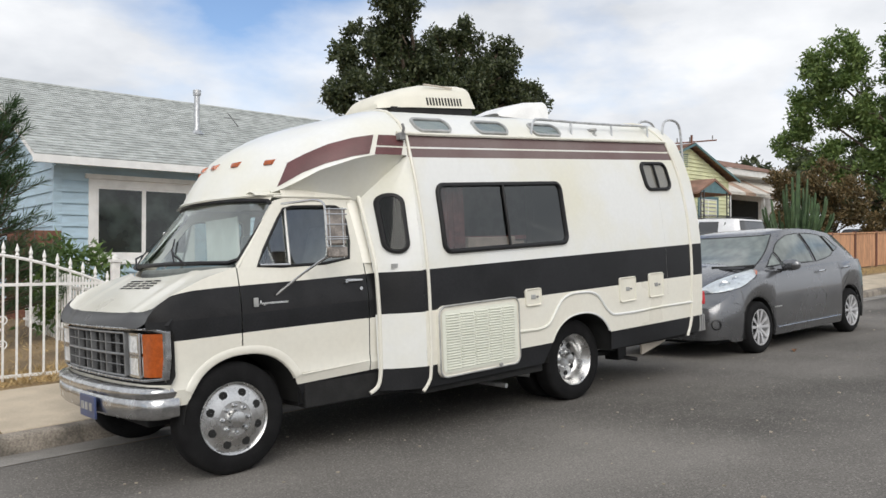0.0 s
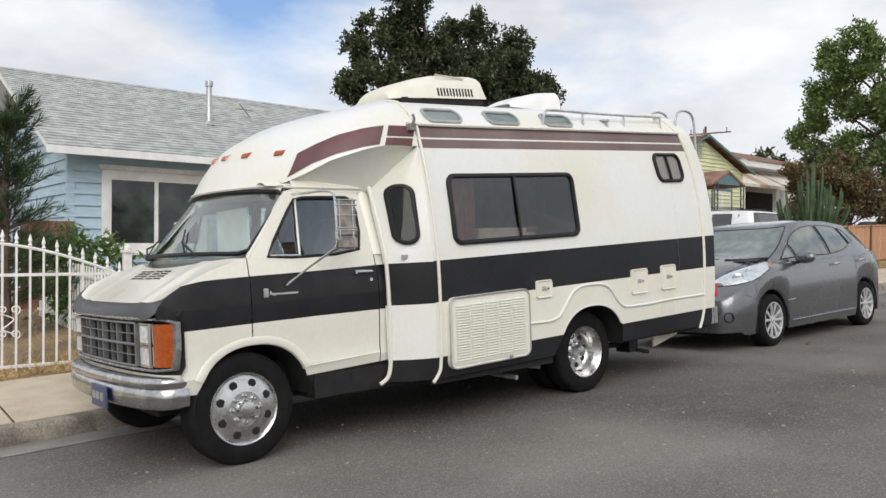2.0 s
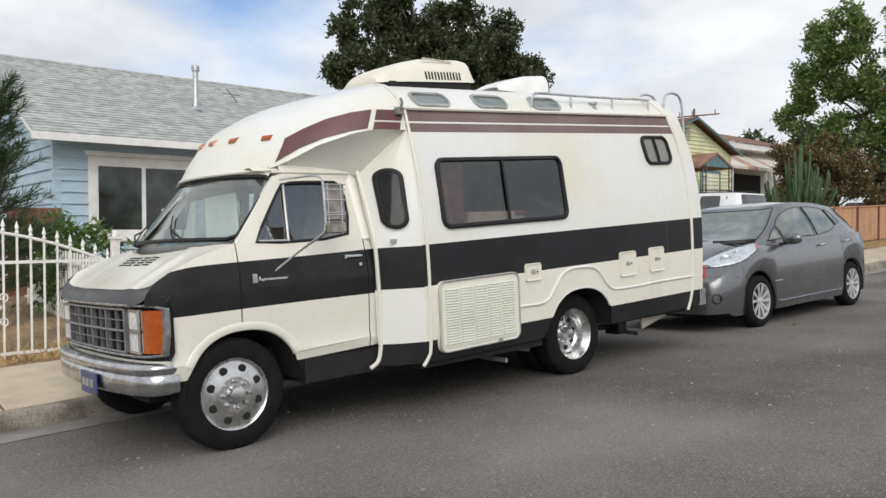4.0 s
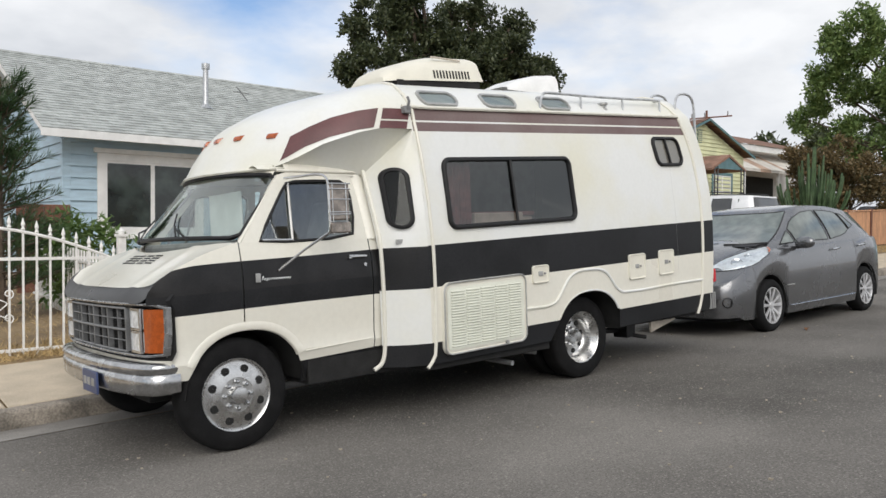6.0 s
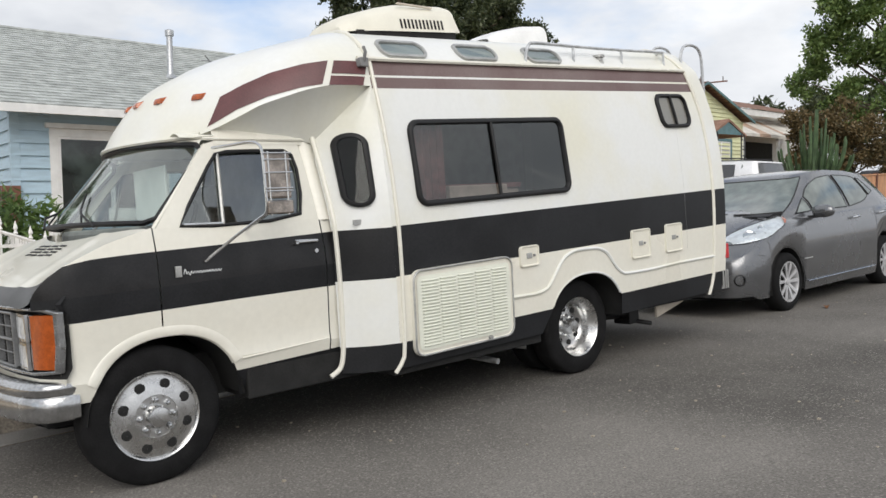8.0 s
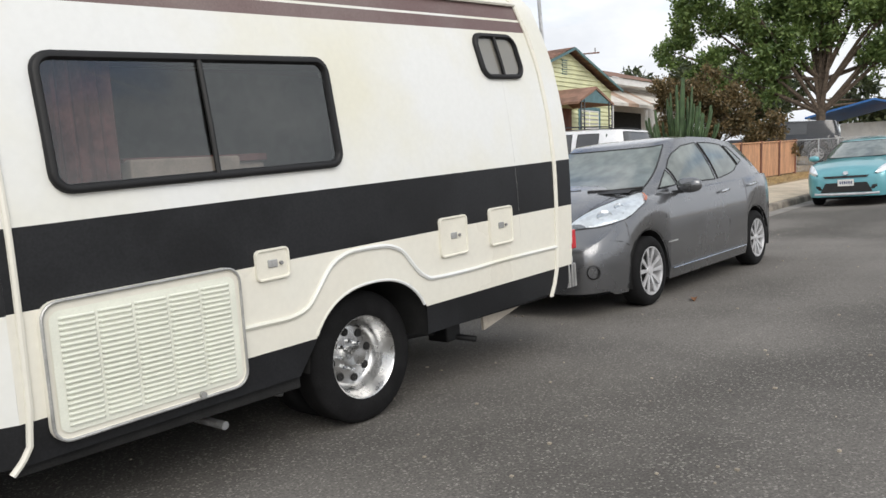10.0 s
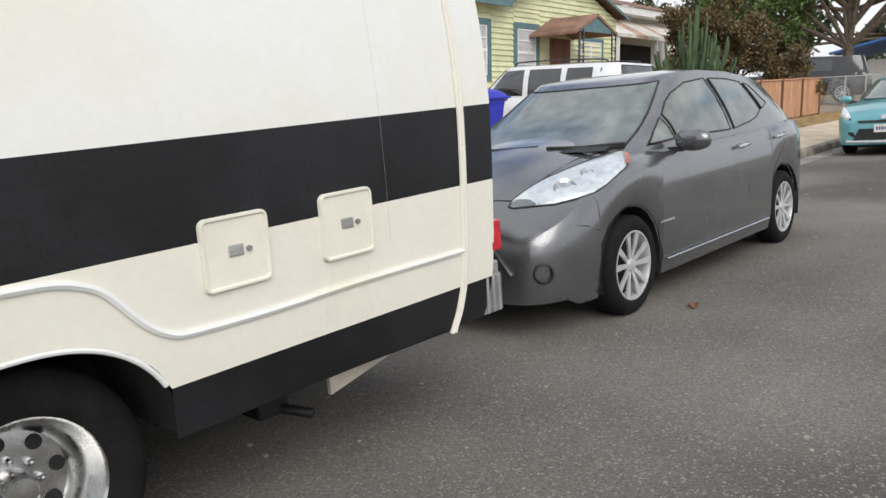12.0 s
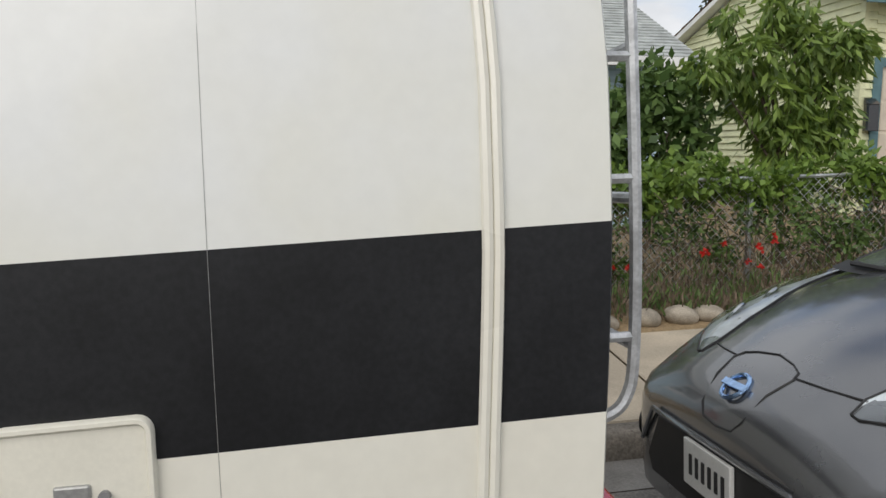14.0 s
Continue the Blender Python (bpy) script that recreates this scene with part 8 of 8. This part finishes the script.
# young peach-like tree and shrubs in the garden
pz = ground_z(12, 10.7)
tree("young_tree", "young tree with long drooping leaves behind the vine fence", (11.95, 10.7, pz), (11.9, 10.7, 1.5),
     [(11.75, 10.7, 2.05, 0.42), (11.4, 10.6, 2.45, 0.30), (12.0, 10.7, 2.55, 0.34), (12.35, 10.6, 2.6, 0.32), (12.65, 10.7, 2.62, 0.22), (11.0, 10.6, 2.35, 0.25), (12.3, 10.7, 2.05, 0.36), (11.7, 10.7, 2.9, 0.22), (12.05, 10.8, 2.98, 0.2), (11.9, 10.7, 1.6, 0.4), (12.45, 10.7, 1.75, 0.28), (11.25, 10.7, 2.85, 0.15)],
     4200, 0.17, 0.046, G_PEACH, 0.04, 41, droop=1.2, cluster=9, spread=0.14)
tree("broadleaf_shrub", "dark broad-leaved shrub beside the blue house", (10.45, 10.9, ground_z(10.4, 11)), (10.45, 10.9, 1.2),
     [(10.1, 10.8, 1.75, 0.42), (10.5, 10.9, 2.15, 0.34), (10.85, 10.8, 2.05, 0.3), (10.2, 10.8, 1.25, 0.4), (10.8, 10.9, 1.6, 0.36)], 2600, 0.14, 0.08, G_MID, 0.035, 43, category="shrub", droop=0.3)
# vines over the chain-link fence
rng = random.Random(12)
blobs = []
for i in range(34):
    x = 8.6 + 4.65 * i / 33 + rng.uniform(-0.08, 0.08)
    y = 9.45 + 0.03 * (x - 9)
    blobs.append((x, y + rng.uniform(-0.05, 0.15), ground_z(x, y) + rng.uniform(0.86, 1.08), rng.uniform(0.12, 0.24)))
vine = thing("vine_hedge", "bright green vines over tangled dry stems on the fence", "hedge", origin=(11.8, 9.5, ground_z(11.8, 9.5)))
part("leaves", crown(blobs, 6400, 0.088, 0.048, 51, droop=0.25, hollow=0.1, cluster=5, spread=0.14), G_BRIGHT, vine, fix=False)
low = [(8.5 + 0.2 * i, 9.5 + 0.006 * i + rng.uniform(-0.1, 0.1), ground_z(8.5 + 0.2 * i, 9.5) + rng.uniform(0.25, 0.8), rng.uniform(0.16, 0.26)) for i in range(24)]
part("lower_leaves", crown(low, 4800, 0.075, 0.035, 52, droop=0.2, hollow=0.1, cluster=5, spread=0.2), G_MID, vine, fix=False)
k = Kit()
for i in range(700):
    x = rng.uniform(8.4, 13.35)
    y = 9.45 + 0.03 * (x - 9) + rng.uniform(-0.12, 0.16)
    p = Vector((x, y, ground_z(x, y) + rng.uniform(0.0, 0.85)))
    d = way(rng) * rng.uniform(0.15, 0.4)
    k.tube([p, p + d * 0.5 + Vector((0, 0, 0.04)), p + d], 0.0045, 3, caps=False)
tagged(part("dry_stem_tangle", k, TWIG, vine, fix=False), kind="stuff")
# bed in front of the fence: low plants, red flowers, round stones
rng = random.Random(13)
k, kr, kd = Kit(), Kit(), Kit()
for i in range(9000):
    x, v = rng.uniform(8.2, 13.5), rng.uniform(1.75, 2.75)
    y = kerb_y(x) + v
    d = (Vector((rng.uniform(-0.6, 0.6), rng.uniform(-0.6, 0.6), 1))).normalized()
    h = 0.10 + 0.45 * max(0.0, noise.noise(Vector((x * 1.6, y * 1.6, 3))) + 0.25)
    p = Vector((x, y, ground_z(x, y) + rng.random() * h))
    leaf(kd if rng.random() < 0.6 else k, p, d, way(rng), rng.uniform(0.05, 0.13), 0.016)
for i in range(20):
    x, v = rng.uniform(9.2, 10.9), rng.uniform(1.9, 2.4)
    y = kerb_y(x) + v
    c = Vector((x, y, ground_z(x, y) + rng.uniform(0.28, 0.58)))
    for j in range(9):
        leaf(kr, c, (way(rng) + Vector((0, 0, 0.4))).normalized(), way(rng), 0.035, 0.028)
    leaf(k, c - Vector((0, 0, 0.25)), Vector((0, 0, 1)), way(rng), 0.26, 0.01)
bed = thing("flower_bed", "tangled low garden plants with small red flowers", "flower bed", kind="stuff", kit=k, mats=G_MID, fix=False)
part("dry_growth", kd, TWIG, bed, fix=False)
part("red_flowers", kr, REDPETAL, bed, "small red flowers", fix=False)
for i in range(13):
    x = 8.7 + 0.29 * i + rng.uniform(-0.05, 0.05)
    y = kerb_y(x) + 1.74 + rng.uniform(-0.03, 0.05)
    r = rng.uniform(0.075, 0.115)
    k = Kit()
    k.lathe([(0.001, -0.75 * r)] + [(r * math.cos(a), 0.72 * r * math.sin(a)) for a in spaced(-1.3, 1.3, 8)] + [(0.001, 0.75 * r)], (0, 0, 0), (0.1, 0.05, 1), 14)
    st = thing("garden_stone", "rounded pale river stone edging the flower bed", "stone", Matrix.Translation((x, y, ground_z(x, y) + 0.045)) @ pose(0, 0, 0, rng.uniform(-12, 12), rng.uniform(-12, 12), rng.uniform(0, 180)), "edging stones", kit=k, mats=STONE)
    st.scale = (rng.uniform(1.0, 1.35), 0.95, 1.0)
# dry grass on the verge and in the yard
rng = random.Random(14)
k = Kit()
for i in range(30000):
    if i < 17000:
        x, v = rng.uniform(-1.5, 8.2), 1.6 + 0.75 * rng.random()
    elif i < 23000:
        x, v = rng.uniform(-1.5, 8.0), 2.2 + 5 * rng.random()
    else:
        x, v = rng.uniform(20, 34), 1.65 + 1.0 * rng.random()
    y = kerb_y(x) + v
    d = Vector((rng.uniform(-1, 1), rng.uniform(-1, 1), rng.uniform(0.15, 0.9))).normalized()
    leaf(k, Vector((x, y, ground_z(x, y))), d, way(rng), rng.uniform(0.05, 0.15), 0.007)
thing("dry_grass", "dry straw-coloured grass and clippings on bare earth", "grass", kind="stuff", kit=k, mats=STRAW, fix=False)
# fallen leaf and small litter on the asphalt
LEAFBROWN = material("fallen_leaf_brown", (0.20, 0.09, 0.04), 0.8, vary=0.25, scale=40)
k = Kit()
k.grid([[(0.075 * u, 0.03 * (1 - u * u) * v, 0.012 + 0.014 * math.cos(3 * u) + 0.012 * v * v) for v in spaced(-1, 1, 5)] for u in spaced(-1, 1, 9)])
thing("fallen_leaf", "curled brown leaf lying on the asphalt", "leaf", VEH @ Matrix.Translation((9.66, 4.46, 0.0)) @ pose(0, 0, 0, 0, 0, 25), kit=k, mats=LEAFBROWN)
rng = random.Random(15)
k = Kit()
for i in range(260):
    x, y = rng.uniform(0.5, 16), rng.uniform(0.5, 6.2)
    s_ = rng.uniform(0.003, 0.009)
    z = road_z(x, y)
    k.box((x - s_, y - s_, z - 0.002), (x + s_, y + s_ * rng.uniform(0.5, 1.6), z + s_))
thing("road_grit", "scattered pale grit on the asphalt", "grit", kind="stuff", kit=k, mats=STONE, fix=False)
